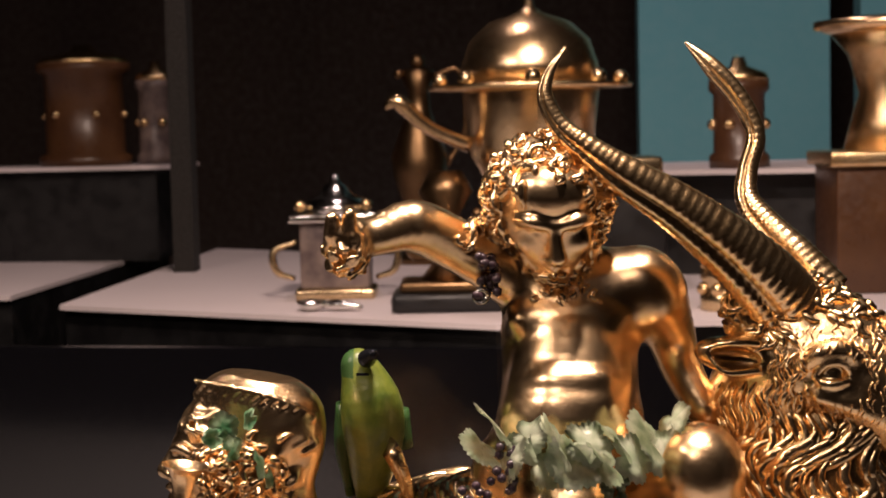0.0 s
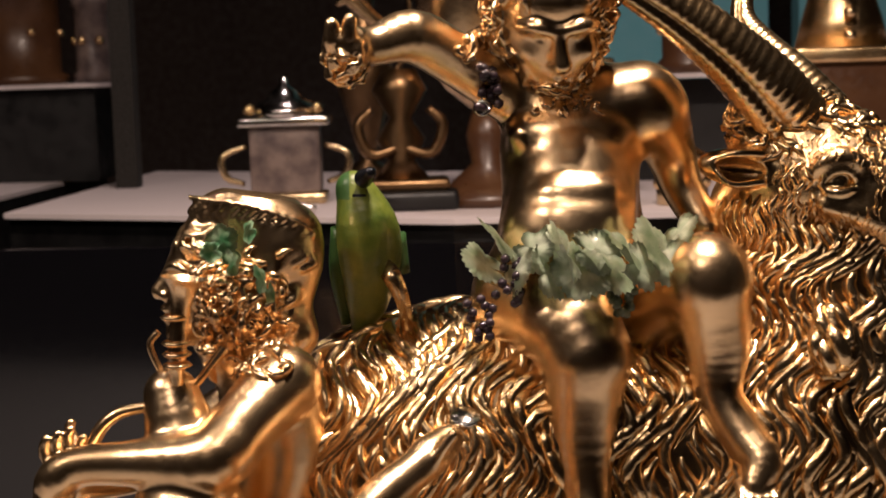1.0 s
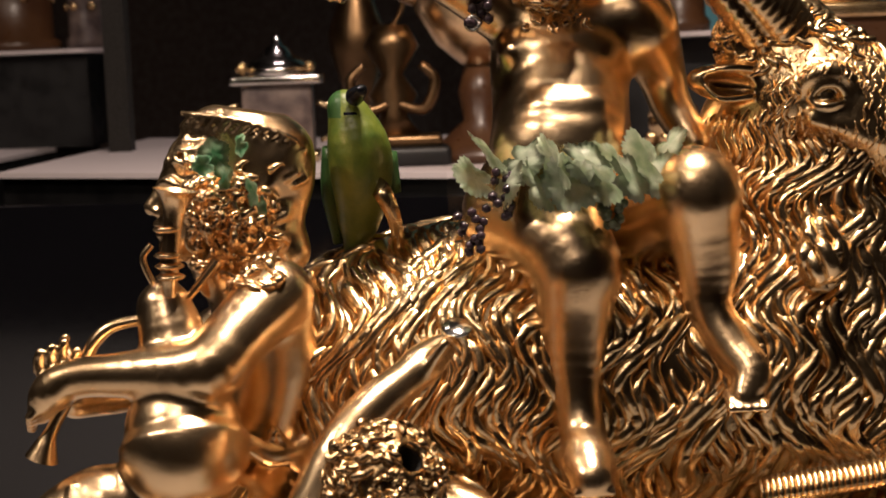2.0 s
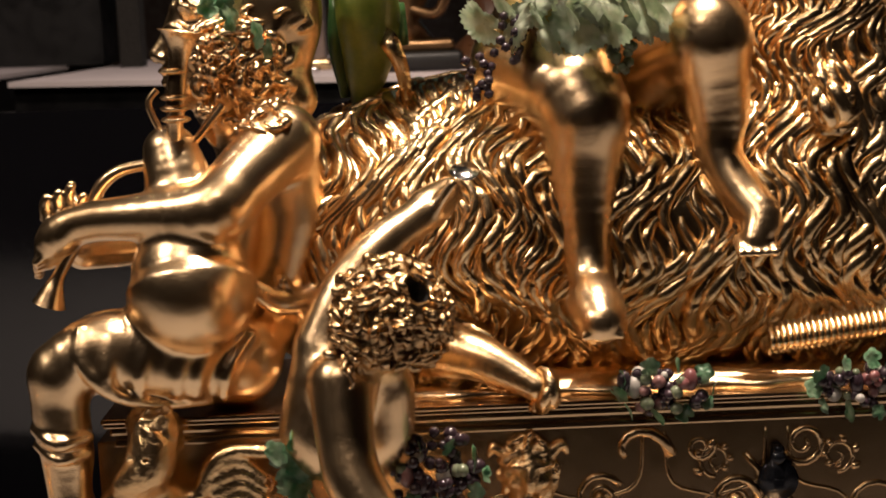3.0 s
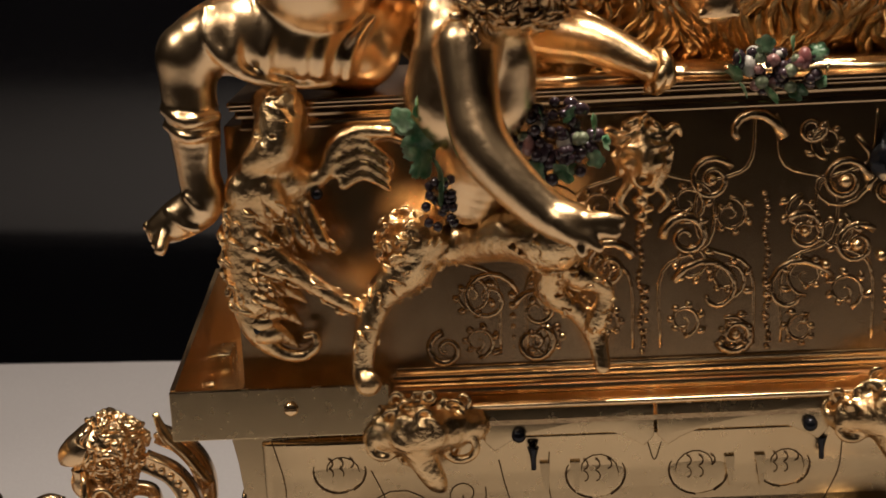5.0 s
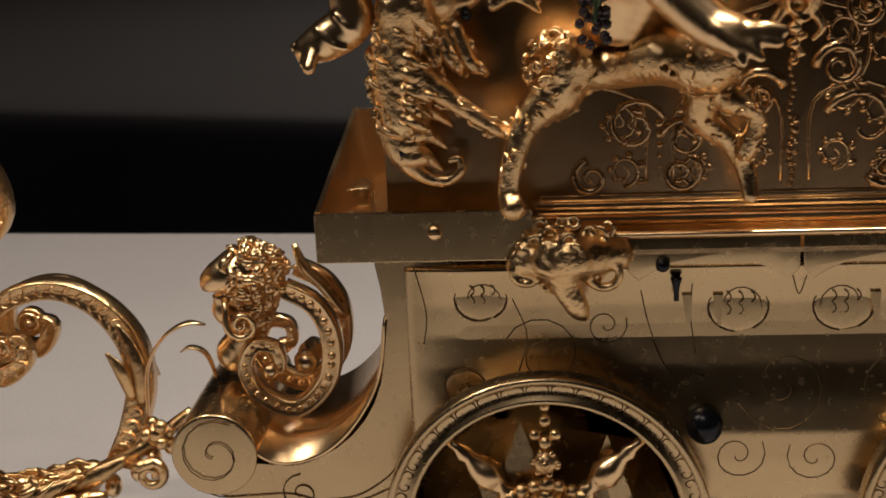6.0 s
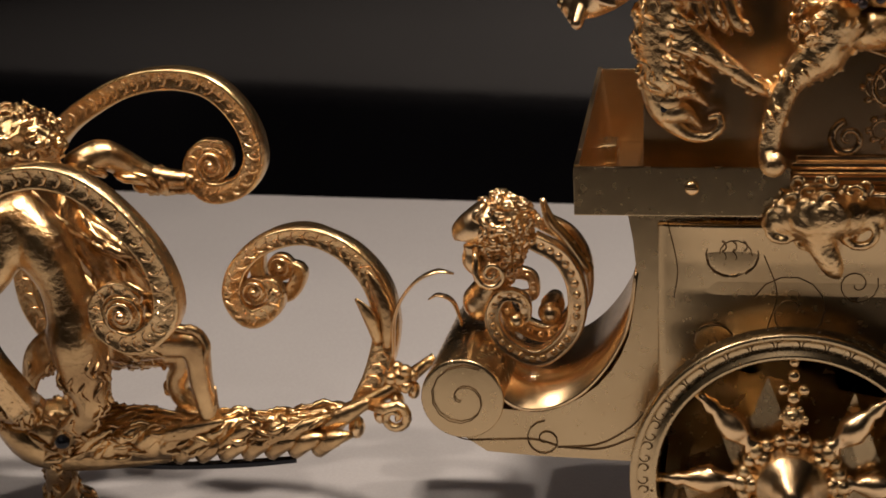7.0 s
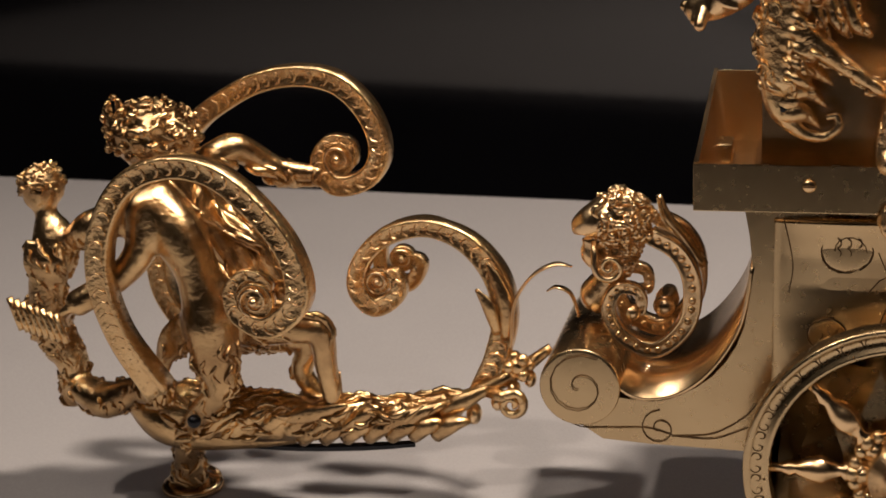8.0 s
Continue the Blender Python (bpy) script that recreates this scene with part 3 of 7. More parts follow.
TOW = dict(
    keel=[(-0.2918, 0.004, 0.0243, 0.0040), (-0.2734, 0.004, 0.0229, 0.0048), (-0.2560, 0.004, 0.0135, 0.0096), (-0.2250, 0.005, 0.0110, 0.0068), (-0.1920, 0.006, 0.0152, 0.0046), (-0.1644, 0.008, 0.0192, 0.0033), (-0.1456, 0.010, 0.0260, 0.0029), (-0.1280, 0.012, 0.0349, 0.0029), (-0.1141, 0.016, 0.0448, 0.0018)],
    keelfin=[(-0.2519, 0.004, 0.0080, 0.0035), (-0.2143, 0.005, 0.0052, 0.0021), (-0.1839, 0.006, 0.0066, 0.0021), (-0.1639, 0.008, 0.0081, 0.0017)],
    arch_a=[(-0.2484, -0.022, 0.0367, 0.0045), (-0.2585, -0.028, 0.0597, 0.0040), (-0.2627, -0.030, 0.0809, 0.0040), (-0.2597, -0.030, 0.0992, 0.0040), (-0.2497, -0.030, 0.1144, 0.0039), (-0.2338, -0.030, 0.1205, 0.0038), (-0.2180, -0.030, 0.1178, 0.0038), (-0.2039, -0.030, 0.1065, 0.0038), (-0.1932, -0.030, 0.0911, 0.0038), (-0.1913, -0.030, 0.0753, 0.0042), (-0.2020, -0.030, 0.0658, 0.0039), (-0.2129, -0.030, 0.0694, 0.0031), (-0.2148, -0.030, 0.0785, 0.0025), (-0.2087, -0.030, 0.0837, 0.0019), (-0.2020, -0.030, 0.0799, 0.0017), (-0.2064, -0.030, 0.0747, 0.0015)],
    arch_b=[(-0.2618, 0.036, 0.0416, 0.0040), (-0.2707, 0.038, 0.0569, 0.0040), (-0.2701, 0.039, 0.0796, 0.0040), (-0.2568, 0.040, 0.1143, 0.0039), (-0.2372, 0.040, 0.1307, 0.0039), (-0.2166, 0.040, 0.1382, 0.0038), (-0.1970, 0.040, 0.1365, 0.0038), (-0.1847, 0.040, 0.1256, 0.0038), (-0.1801, 0.040, 0.1108, 0.0038), (-0.1861, 0.040, 0.1000, 0.0038), (-0.1983, 0.040, 0.0976, 0.0038), (-0.2038, 0.040, 0.1062, 0.0032), (-0.1995, 0.040, 0.1138, 0.0025), (-0.1919, 0.040, 0.1128, 0.0023), (-0.1912, 0.040, 0.1064, 0.0019), (-0.1966, 0.040, 0.1074, 0.0019)],
    tail=[(-0.1401, 0.014, 0.0280, 0.0029), (-0.1338, 0.016, 0.0407, 0.0033), (-0.1307, 0.018, 0.0552, 0.0033), (-0.1337, 0.020, 0.0694, 0.0032), (-0.1436, 0.020, 0.0818, 0.0028), (-0.1580, 0.020, 0.0873, 0.0024), (-0.1728, 0.020, 0.0842, 0.0025), (-0.1829, 0.020, 0.0753, 0.0025), (-0.1857, 0.020, 0.0644, 0.0027), (-0.1796, 0.020, 0.0570, 0.0027), (-0.1708, 0.020, 0.0617, 0.0023), (-0.1715, 0.020, 0.0692, 0.0019), (-0.1776, 0.020, 0.0669, 0.0017)],
    tail_b=[(-0.1310, 0.030, 0.0511, 0.0019), (-0.1391, 0.036, 0.0685, 0.0019), (-0.1540, 0.038, 0.0806, 0.0019), (-0.1668, 0.038, 0.0835, 0.0019), (-0.1802, 0.038, 0.0777, 0.0019), (-0.1809, 0.038, 0.0644, 0.0019), (-0.1707, 0.036, 0.0609, 0.0021), (-0.1659, 0.036, 0.0688, 0.0019), (-0.1724, 0.036, 0.0708, 0.0017)],
    leafa=[(-0.1274, 0.010, 0.0453, 0.0010), (-0.1259, 0.010, 0.0623, 0.0012), (-0.1191, 0.008, 0.0736, 0.0012), (-0.1111, 0.008, 0.0784, 0.0014), (-0.1048, 0.008, 0.0778, 0.0006)],
    leafb=[(-0.1025, 0.008, 0.0597, 0.0010), (-0.1054, 0.008, 0.0679, 0.0012), (-0.1103, 0.008, 0.0702, 0.0012), (-0.1137, 0.008, 0.0686, 0.0006)],
)
PROW = dict(
    scroll=[(-0.0775, 0.004, 0.0912, 0.0027), (-0.0680, 0.004, 0.0855, 0.0029), (-0.0632, 0.004, 0.0747, 0.0031), (-0.0651, 0.004, 0.0605, 0.0031), (-0.0757, 0.004, 0.0508, 0.0029), (-0.0873, 0.004, 0.0555, 0.0027), (-0.0915, 0.004, 0.0646, 0.0025), (-0.0881, 0.004, 0.0718, 0.0021), (-0.0814, 0.004, 0.0710, 0.0019), (-0.0804, 0.004, 0.0650, 0.0018), (-0.0833, 0.004, 0.0639, 0.0018)],
    lion=[(-0.0990, 0.003, 0.0940, 0.0042), (-0.0954, 0.003, 0.0962, 0.0052), (-0.0887, 0.006, 0.0963, 0.0077), (-0.0865, 0.008, 0.0878, 0.0050), (-0.0908, 0.010, 0.0759, 0.0043), (-0.0961, 0.012, 0.0669, 0.0059)],
    lionb=[(-0.0966, 0.004, 0.0897, 0.0023), (-0.0977, 0.004, 0.0836, 0.0031), (-0.0929, 0.004, 0.0802, 0.0027), (-0.0890, 0.004, 0.0839, 0.0023)],
    spike=[(-0.0762, 0.020, 0.1008, 0.0010), (-0.0733, 0.020, 0.0928, 0.0020), (-0.0677, 0.022, 0.0853, 0.0020), (-0.0608, 0.022, 0.0752, 0.0020)],
)
HERM = dict(
    herm=[(-0.0256, -0.022, 0.2052, 0.0047), (-0.0230, -0.026, 0.2020, 0.0059), (-0.0248, -0.028, 0.1939, 0.0059), (-0.0309, -0.030, 0.1907, 0.0022)],
    herm_b=[(-0.0217, -0.022, 0.1834, 0.0051), (-0.0321, -0.026, 0.1833, 0.0054), (-0.0327, -0.024, 0.1768, 0.0061), (-0.0348, -0.022, 0.1634, 0.0068), (-0.0341, -0.022, 0.1501, 0.0059)],
    herm_wing=[(-0.0203, -0.022, 0.1817, 0.0029), (-0.0122, -0.022, 0.1846, 0.0022), (-0.0085, -0.022, 0.1925, 0.0019), (-0.0021, -0.022, 0.1962, 0.0016), (0.0075, -0.024, 0.1962, 0.0012)],
    panther=[(0.0132, -0.026, 0.1656, 0.0064), (0.0242, -0.022, 0.1627, 0.0048), (0.0401, -0.030, 0.1669, 0.0066), (0.0522, -0.038, 0.1664, 0.0072), (0.0567, -0.040, 0.1713, 0.0046)],
    pleg=[(0.0112, -0.026, 0.1575, 0.0064), (0.0029, -0.028, 0.1501, 0.0035), (-0.0015, -0.030, 0.1408, 0.0027), (-0.0037, -0.030, 0.1292, 0.0023), (-0.0022, -0.032, 0.1255, 0.0029)],
    pleg_b=[(0.0541, -0.030, 0.1599, 0.0054), (0.0508, -0.028, 0.1498, 0.0035), (0.0588, -0.026, 0.1425, 0.0026), (0.0634, -0.026, 0.1340, 0.0020), (0.0648, -0.028, 0.1261, 0.0013)],
)
BIRD = dict(
    parrot=[(0.0375, 0.038, 0.2953, 0.0048), (0.0383, 0.036, 0.3057, 0.0078), (0.0381, 0.034, 0.3161, 0.0085), (0.0362, 0.034, 0.3247, 0.0061), (0.0342, 0.034, 0.3298, 0.0042)],
    ptail=[(0.0359, 0.038, 0.2970, 0.0041), (0.0353, 0.040, 0.2847, 0.0024)],
    beak=[(0.0376, 0.026, 0.3330, 0.0023), (0.0397, 0.022, 0.3348, 0.0013)],
    wing=[(0.0294, 0.036, 0.3180, 0.0017), (0.0290, 0.038, 0.3042, 0.0021), (0.0303, 0.040, 0.2883, 0.0010)],
    wing_b=[(0.0468, 0.036, 0.3157, 0.0017), (0.0477, 0.038, 0.3035, 0.0017)],
)


# ---- the setting ----
GROUND = -0.0225


def setting():
    def put(name, bm, mat, label="", category=""):
        return tagged(link(name, bm, mat, smooth=False), label, category, kind="structure")

    put("floor", block(-3, 3, -3, 3, -1.0, -0.9), DARK, "dark gallery floor", "floor")
    put("ceiling", block(-3, 3, -3, 3, 2.4, 2.5), DARK, "black gallery ceiling", "ceiling")
    put("wall_north", block(-3, 3, 2.6, 2.7, -0.9, 2.4), DARK, "dark gallery wall", "wall")
    put("wall_south", block(-3, 3, -3.1, -3.0, -0.9, 2.4), DARK, "dark gallery wall", "wall")
    put("wall_west", block(-3.1, -3, -3, 2.7, -0.9, 2.4), DARK, "dark gallery wall", "wall")
    put("wall_east", block(3, 3.1, -3, 2.7, -0.9, 2.4), DARK, "dark gallery wall", "wall")
    put("wall_panel", block(0.275, 0.52, 1.62, 1.66, -0.9, 1.6), TEAL, "teal painted wall panel", "wall panel")
    put("wall_panel", block(0.56, 1.0, 1.62, 1.66, -0.9, 1.6), TEAL, "teal painted wall panel", "wall panel")
    put("window_post", block(-0.225, -0.205, 1.05, 1.08, 0.27, 1.6), BLACK_AND_SHADE, "black showcase post", "post")

    plinth = thing("display_plinth", (0.1, 0.1, -0.9), "grey board display plinth with black edge", "plinth")
    plinth["kind"] = "structure"
    edge = [(-1.2, 0.555), (0.9, 0.385), (0.9, -0.36), (-1.2, -0.36)]
    part("top_board", local(plinth, slab(edge, GROUND - 0.012, GROUND)), CLOTH, plinth, "grey board top", False)
    part("case", local(plinth, slab([(-1.21, 0.565), (0.91, 0.395), (0.91, -0.37), (-1.21, -0.37)], -0.9, GROUND - 0.013)), BLACK, plinth, "black case", False)

    rear = thing("display_case", (0.1, 0.9, -0.9), "black showcase with pink-grey shelf board", "showcase")
    rear["kind"] = "structure"
    part("shelf_board", local(rear, slab([(-0.262, 0.780), (0.079, 0.600), (0.75, 0.60), (0.75, 1.10), (0.038, 1.17), (-0.236, 1.36)], 0.267, 0.271)), SHELF, rear, "", False)
    part("case", local(rear, slab([(-0.26, 0.79), (0.079, 0.61), (0.75, 0.61), (0.75, 1.10), (0.038, 1.16), (-0.236, 1.35)], -0.9, 0.266)), BLACK, rear, "", False)
    part("lower_panel", local(rear, slab([(-1.0, 0.780), (0.079, 0.600), (0.75, 0.600), (0.75, 0.607), (0.080, 0.607), (-1.0, 0.787)], -0.9, 0.255)), SLATE, rear, "slate-blue lower panel", False)
    side = thing("display_case", (-0.6, 1.1, -0.9), "black showcase with pink-grey shelf board", "showcase")
    side["kind"] = "structure"
    part("shelf_board", local(side, slab([(-1.0, 0.95), (-0.325, 0.86), (-0.30, 1.40), (-1.0, 1.45)], 0.267, 0.271)), SHELF, side, "", False)
    part("case", local(side, slab([(-1.0, 0.96), (-0.327, 0.87), (-0.30, 1.40), (-1.0, 1.45)], -0.9, 0.266)), BLACK, side, "", False)
    step = thing("display_step", (0.45, 1.0, 0.271), "raised pale shelf step", "shelf")
    part("board", local(step, slab([(0.21, 0.90), (0.60, 0.80), (0.60, 1.15), (0.21, 1.20)], 0.358, 0.362)), SHELF, step, "", False)
    part("support", local(step, slab([(0.23, 0.93), (0.58, 0.84), (0.58, 1.13), (0.23, 1.17)], 0.271, 0.357)), BLACK, step, "", False)
    far = thing("display_step", (-0.4, 1.3, 0.271), "raised pale shelf step", "shelf")
    part("board", local(far, slab([(-0.62, 1.22), (-0.25, 1.18), (-0.25, 1.34), (-0.62, 1.38)], 0.367, 0.371)), SHELF, far, "", False)
    part("support", local(far, slab([(-0.60, 1.24), (-0.27, 1.20), (-0.27, 1.34), (-0.60, 1.37)], 0.271, 0.366)), BLACK, far, "", False)


setting()


# ---- treasures on the far shelves ----
def casket(x, y, z):
    ob = thing("casket", (x, y, z), "stone casket with silver cornice and domed lid", "casket")
    part("body", local(ob, block(x - 0.027, x + 0.027, y - 0.02, y + 0.02, z + 0.008, z + 0.06, 0.002)), MARBLE, ob)
    part("base", local(ob, block(x - 0.031, x + 0.031, y - 0.024, y + 0.024, z, z + 0.008, 0.002)), PALE, ob)
    part("cornice", local(ob, block(x - 0.035, x + 0.035, y - 0.027, y + 0.027, z + 0.060, z + 0.067, 0.002)), SILVER, ob)
    part("lid", local(ob, lathe([(0.028, 0), (0.027, 0.006), (0.02, 0.012), (0.014, 0.014), (0.01, 0.02), (0.004, 0.024), (0.003, 0.03)], (x, y, z + 0.067), sides=16)), SILVER, ob)
    for s in (-1, 1):
        part("finial", local(ob, balls([(x + s * 0.026, y - 0.018, z + 0.073, 0.005)], 2)), RELIEF, ob)
        part("handle", local(ob, tube([(x + s * 0.030, y - 0.012, z + 0.045, 0.002), (x + s * 0.048, y - 0.014, z + 0.038, 0.003), (x + s * 0.046, y - 0.014, z + 0.022, 0.003), (x + s * 0.032, y - 0.012, z + 0.016, 0.002)])), PALE, ob)


def covered_bowl(x, y, z):
    ob = thing("covered_bowl", (x, y, z), "gilt bowl with domed lid on a stem", "bowl")
    part("foot", local(ob, lathe([(0.045, 0), (0.045, 0.008), (0.03, 0.014), (0.012, 0.03), (0.016, 0.05), (0.01, 0.07)], (x, y, z))), WOOD, ob)
    part("bowl", local(ob, lathe([(0.012, 0.07), (0.03, 0.085), (0.045, 0.11), (0.05, 0.155), (0.05, 0.16)], (x, y, z))), GOLD, ob)
    part("rim", local(ob, lathe([(0.05, 0.157), (0.074, 0.158), (0.075, 0.161), (0.05, 0.163)], (x, y, z))), RELIEF, ob)
    part("lid", local(ob, lathe([(0.05, 0.163), (0.05, 0.175), (0.044, 0.193), (0.03, 0.206), (0.01, 0.213), (0.004, 0.218), (0.003, 0.232)], (x, y, z))), GOLD, ob)
    for n in range(8):
        a = n * math.tau / 8
        part("mount", local(ob, balls([(x + 0.066 * math.cos(a), y + 0.066 * math.sin(a), z + 0.165, 0.006)], 2)), PALE, ob)
    part("spout", local(ob, tube([(x - 0.045, y - 0.02, z + 0.118, 0.006), (x - 0.075, y - 0.03, z + 0.132, 0.005), (x - 0.095, y - 0.035, z + 0.150, 0.006), (x - 0.105, y - 0.035, z + 0.146, 0.002)])), CHASED, ob)


def jar(x, y, z, r, h, mat, label):
    ob = thing("lidded_jar", (x, y, z), label, "jar")
    part("body", local(ob, lathe([(r, 0), (r, 0.01), (r * 0.85, 0.014), (r * 0.85, h - 0.012), (r, h - 0.008), (r, h)], (x, y, z), sides=24)), mat, ob)
    part("lid", local(ob, lathe([(r, h), (r * 0.9, h + 0.006), (r * 0.3, h + 0.012), (r * 0.2, h + 0.02)], (x, y, z), sides=24)), RELIEF, ob)
    for n in range(6):
        a = n * math.tau / 6
        part("stud", local(ob, balls([(x + r * 0.86 * math.cos(a), y + r * 0.86 * math.sin(a), z + h * 0.5, 0.005)], 2)), RELIEF, ob)


def cabinet_tower(x, y, z):
    ob = thing("cabinet_tower", (x, y, z), "dark wooden cabinet tower with gilt mouldings", "cabinet")
    part("body", local(ob, block(x - 0.05, x + 0.05, y - 0.04, y + 0.04, z, z + 0.095, 0.002)), WOOD, ob)
    part("cornice", local(ob, block(x - 0.056, x + 0.056, y - 0.046, y + 0.046, z + 0.095, z + 0.107, 0.003)), RELIEF, ob)
    part("stem", local(ob, lathe([(0.036, 0.107), (0.03, 0.13), (0.024, 0.15), (0.032, 0.18), (0.045, 0.195)], (x, y, z), sides=20)), RELIEF, ob)
    part("tray", local(ob, lathe([(0.045, 0.195), (0.058, 0.199), (0.058, 0.205), (0.03, 0.208)], (x, y, z), sides=24)), GOLD, ob)
    for n in range(5):
        part("boss", local(ob, balls([(x - 0.004, y - 0.038, z + 0.115 + n * 0.017, 0.005)], 2)), GOLD, ob)
    part("plaque", local(ob, block(x - 0.012, x + 0.012, y - 0.043, y - 0.04, z + 0.03, z + 0.05, 0.001)), RELIEF, ob)


def candle_stand(x, y, z):
    ob = thing("table_ornament", (x, y, z), "dark bronze ornament on a black foot", "ornament")
    part("foot", local(ob, block(x - 0.04, x + 0.04, y - 0.03, y + 0.03, z, z + 0.014, 0.004)), BLACK, ob)
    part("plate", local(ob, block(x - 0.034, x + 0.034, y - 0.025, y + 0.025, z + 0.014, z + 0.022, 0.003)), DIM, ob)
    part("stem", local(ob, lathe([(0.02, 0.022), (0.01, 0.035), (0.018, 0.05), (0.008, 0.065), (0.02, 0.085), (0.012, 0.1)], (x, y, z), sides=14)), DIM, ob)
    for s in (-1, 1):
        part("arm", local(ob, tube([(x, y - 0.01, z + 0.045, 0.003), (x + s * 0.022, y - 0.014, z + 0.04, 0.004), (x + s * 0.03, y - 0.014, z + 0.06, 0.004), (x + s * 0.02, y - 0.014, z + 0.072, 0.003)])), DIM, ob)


def dish(x, y, z):
    ob = thing("silver_scoop", (x, y, z), "small silver scoop lying on the board", "scoop")
    part("bowl", local(ob, lathe([(0.004, 0), (0.009, 0.003), (0.011, 0.008), (0.009, 0.008), (0.004, 0.004)], (x, y, z), sides=16)), SILVER, ob)
    part("stem", local(ob, tube([(x + 0.008, y, z + 0.004, 0.002), (x + 0.02, y - 0.005, z + 0.005, 0.004), (x + 0.038, y - 0.008, z + 0.003, 0.0015)])), SILVER, ob)


def ewer(x, y, z, tall):
    ob = thing("gilt_ewer", (x, y, z), "gilt ewer with curved handle on the rear shelf, dimmed by colour", "ewer")
    # low light on the ewer comes from the darkened gilt colour
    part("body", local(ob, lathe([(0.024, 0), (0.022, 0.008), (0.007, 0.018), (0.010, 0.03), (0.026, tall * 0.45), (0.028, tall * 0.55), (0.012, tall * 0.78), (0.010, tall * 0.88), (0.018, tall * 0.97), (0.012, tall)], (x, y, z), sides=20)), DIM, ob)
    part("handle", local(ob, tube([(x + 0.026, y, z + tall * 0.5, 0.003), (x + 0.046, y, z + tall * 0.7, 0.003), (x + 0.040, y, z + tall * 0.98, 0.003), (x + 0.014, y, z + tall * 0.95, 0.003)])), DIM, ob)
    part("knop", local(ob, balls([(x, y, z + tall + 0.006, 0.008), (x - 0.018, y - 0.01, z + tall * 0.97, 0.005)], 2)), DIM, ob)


ewer(0.010, 1.10, 0.271, 0.190)
casket(-0.045, 0.80, 0.271)
covered_bowl(0.108, 0.72, 0.271)
jar(0.293, 0.93, 0.362, 0.026, 0.075, WOOD, "brown lidded jar with gilt studs")
cabinet_tower(0.385, 0.78, 0.271)
candle_stand(0.045, 0.70, 0.271)
dish(-0.055, 0.70, 0.271)
box_ob = thing("small_box", (0.18, 0.84, 0.271), "flat gilt box on a dark block", "box")
part("block", local(box_ob, block(0.150, 0.215, 0.80, 0.88, 0.271, 0.360, 0.002)), BLACK, box_ob)
part("lid", local(box_ob, block(0.152, 0.213, 0.80, 0.88, 0.361, 0.376, 0.003)), PALE, box_ob)
jar(-0.36, 1.27, 0.371, 0.05, 0.11, WOOD, "dark lidded jar with orange rim")
jar(-0.28, 1.26, 0.371, 0.022, 0.09, MARBLE, "slender dark stone jar")
jar(0.24, 0.66, 0.271, 0.018, 0.03, PALE, "small gilt pedestal cup")


# ---- the cart ----
CART_Y = 0.016
cart = thing("cart", (0.05, CART_Y, GROUND), "gilt four-wheeled automaton cart with engraved scrolled body", "cart")


FLANK = ((0.0245, -0.0190), (0.032, -0.0228), (0.042, -0.0246), (0.052, -0.0246), (0.062, -0.0228), (0.072, -0.0203), (0.082, -0.0192), (0.092, -0.0195), (0.100, -0.0210), (0.1055, -0.0226))


def flank(x, z):
    """Depth of the cart's swelling side."""
    deep = float(np.interp(z, [a for a, _ in FLANK], [b for _, b in FLANK]))
    return -0.0197 + (deep + 0.0197) * min(1.0, max(0.0, (x + 0.036) / 0.018))


def cart_side():
    bm = bmesh.new()
    xs = [-0.036 + 0.003 * n for n in range(7)] + [0.0, 0.05, 0.1, 0.15, 0.2, 0.2345]
    zs = [0.0248 + 0.0013 * n for n in range(62)]
    grid = [[bm.verts.new((x, flank(x, z) - 0.0002, z)) for z in zs] + [bm.verts.new((x, -0.0190, zs[-1])), bm.verts.new((x, -0.0190, zs[0]))] for x in xs]
    many = len(grid[0])
    for one, two in zip(grid, grid[1:]):
        for n in range(many):
            bm.faces.new((one[n - 1], two[n - 1], two[n], one[n]))
    bm.faces.new(grid[0])
    bm.faces.new(grid[-1][::-1])
    bmesh.ops.recalc_face_normals(bm, faces=bm.faces)
    part("side_panel", local(cart, bm), PALE, cart, "swelling engraved side panel")


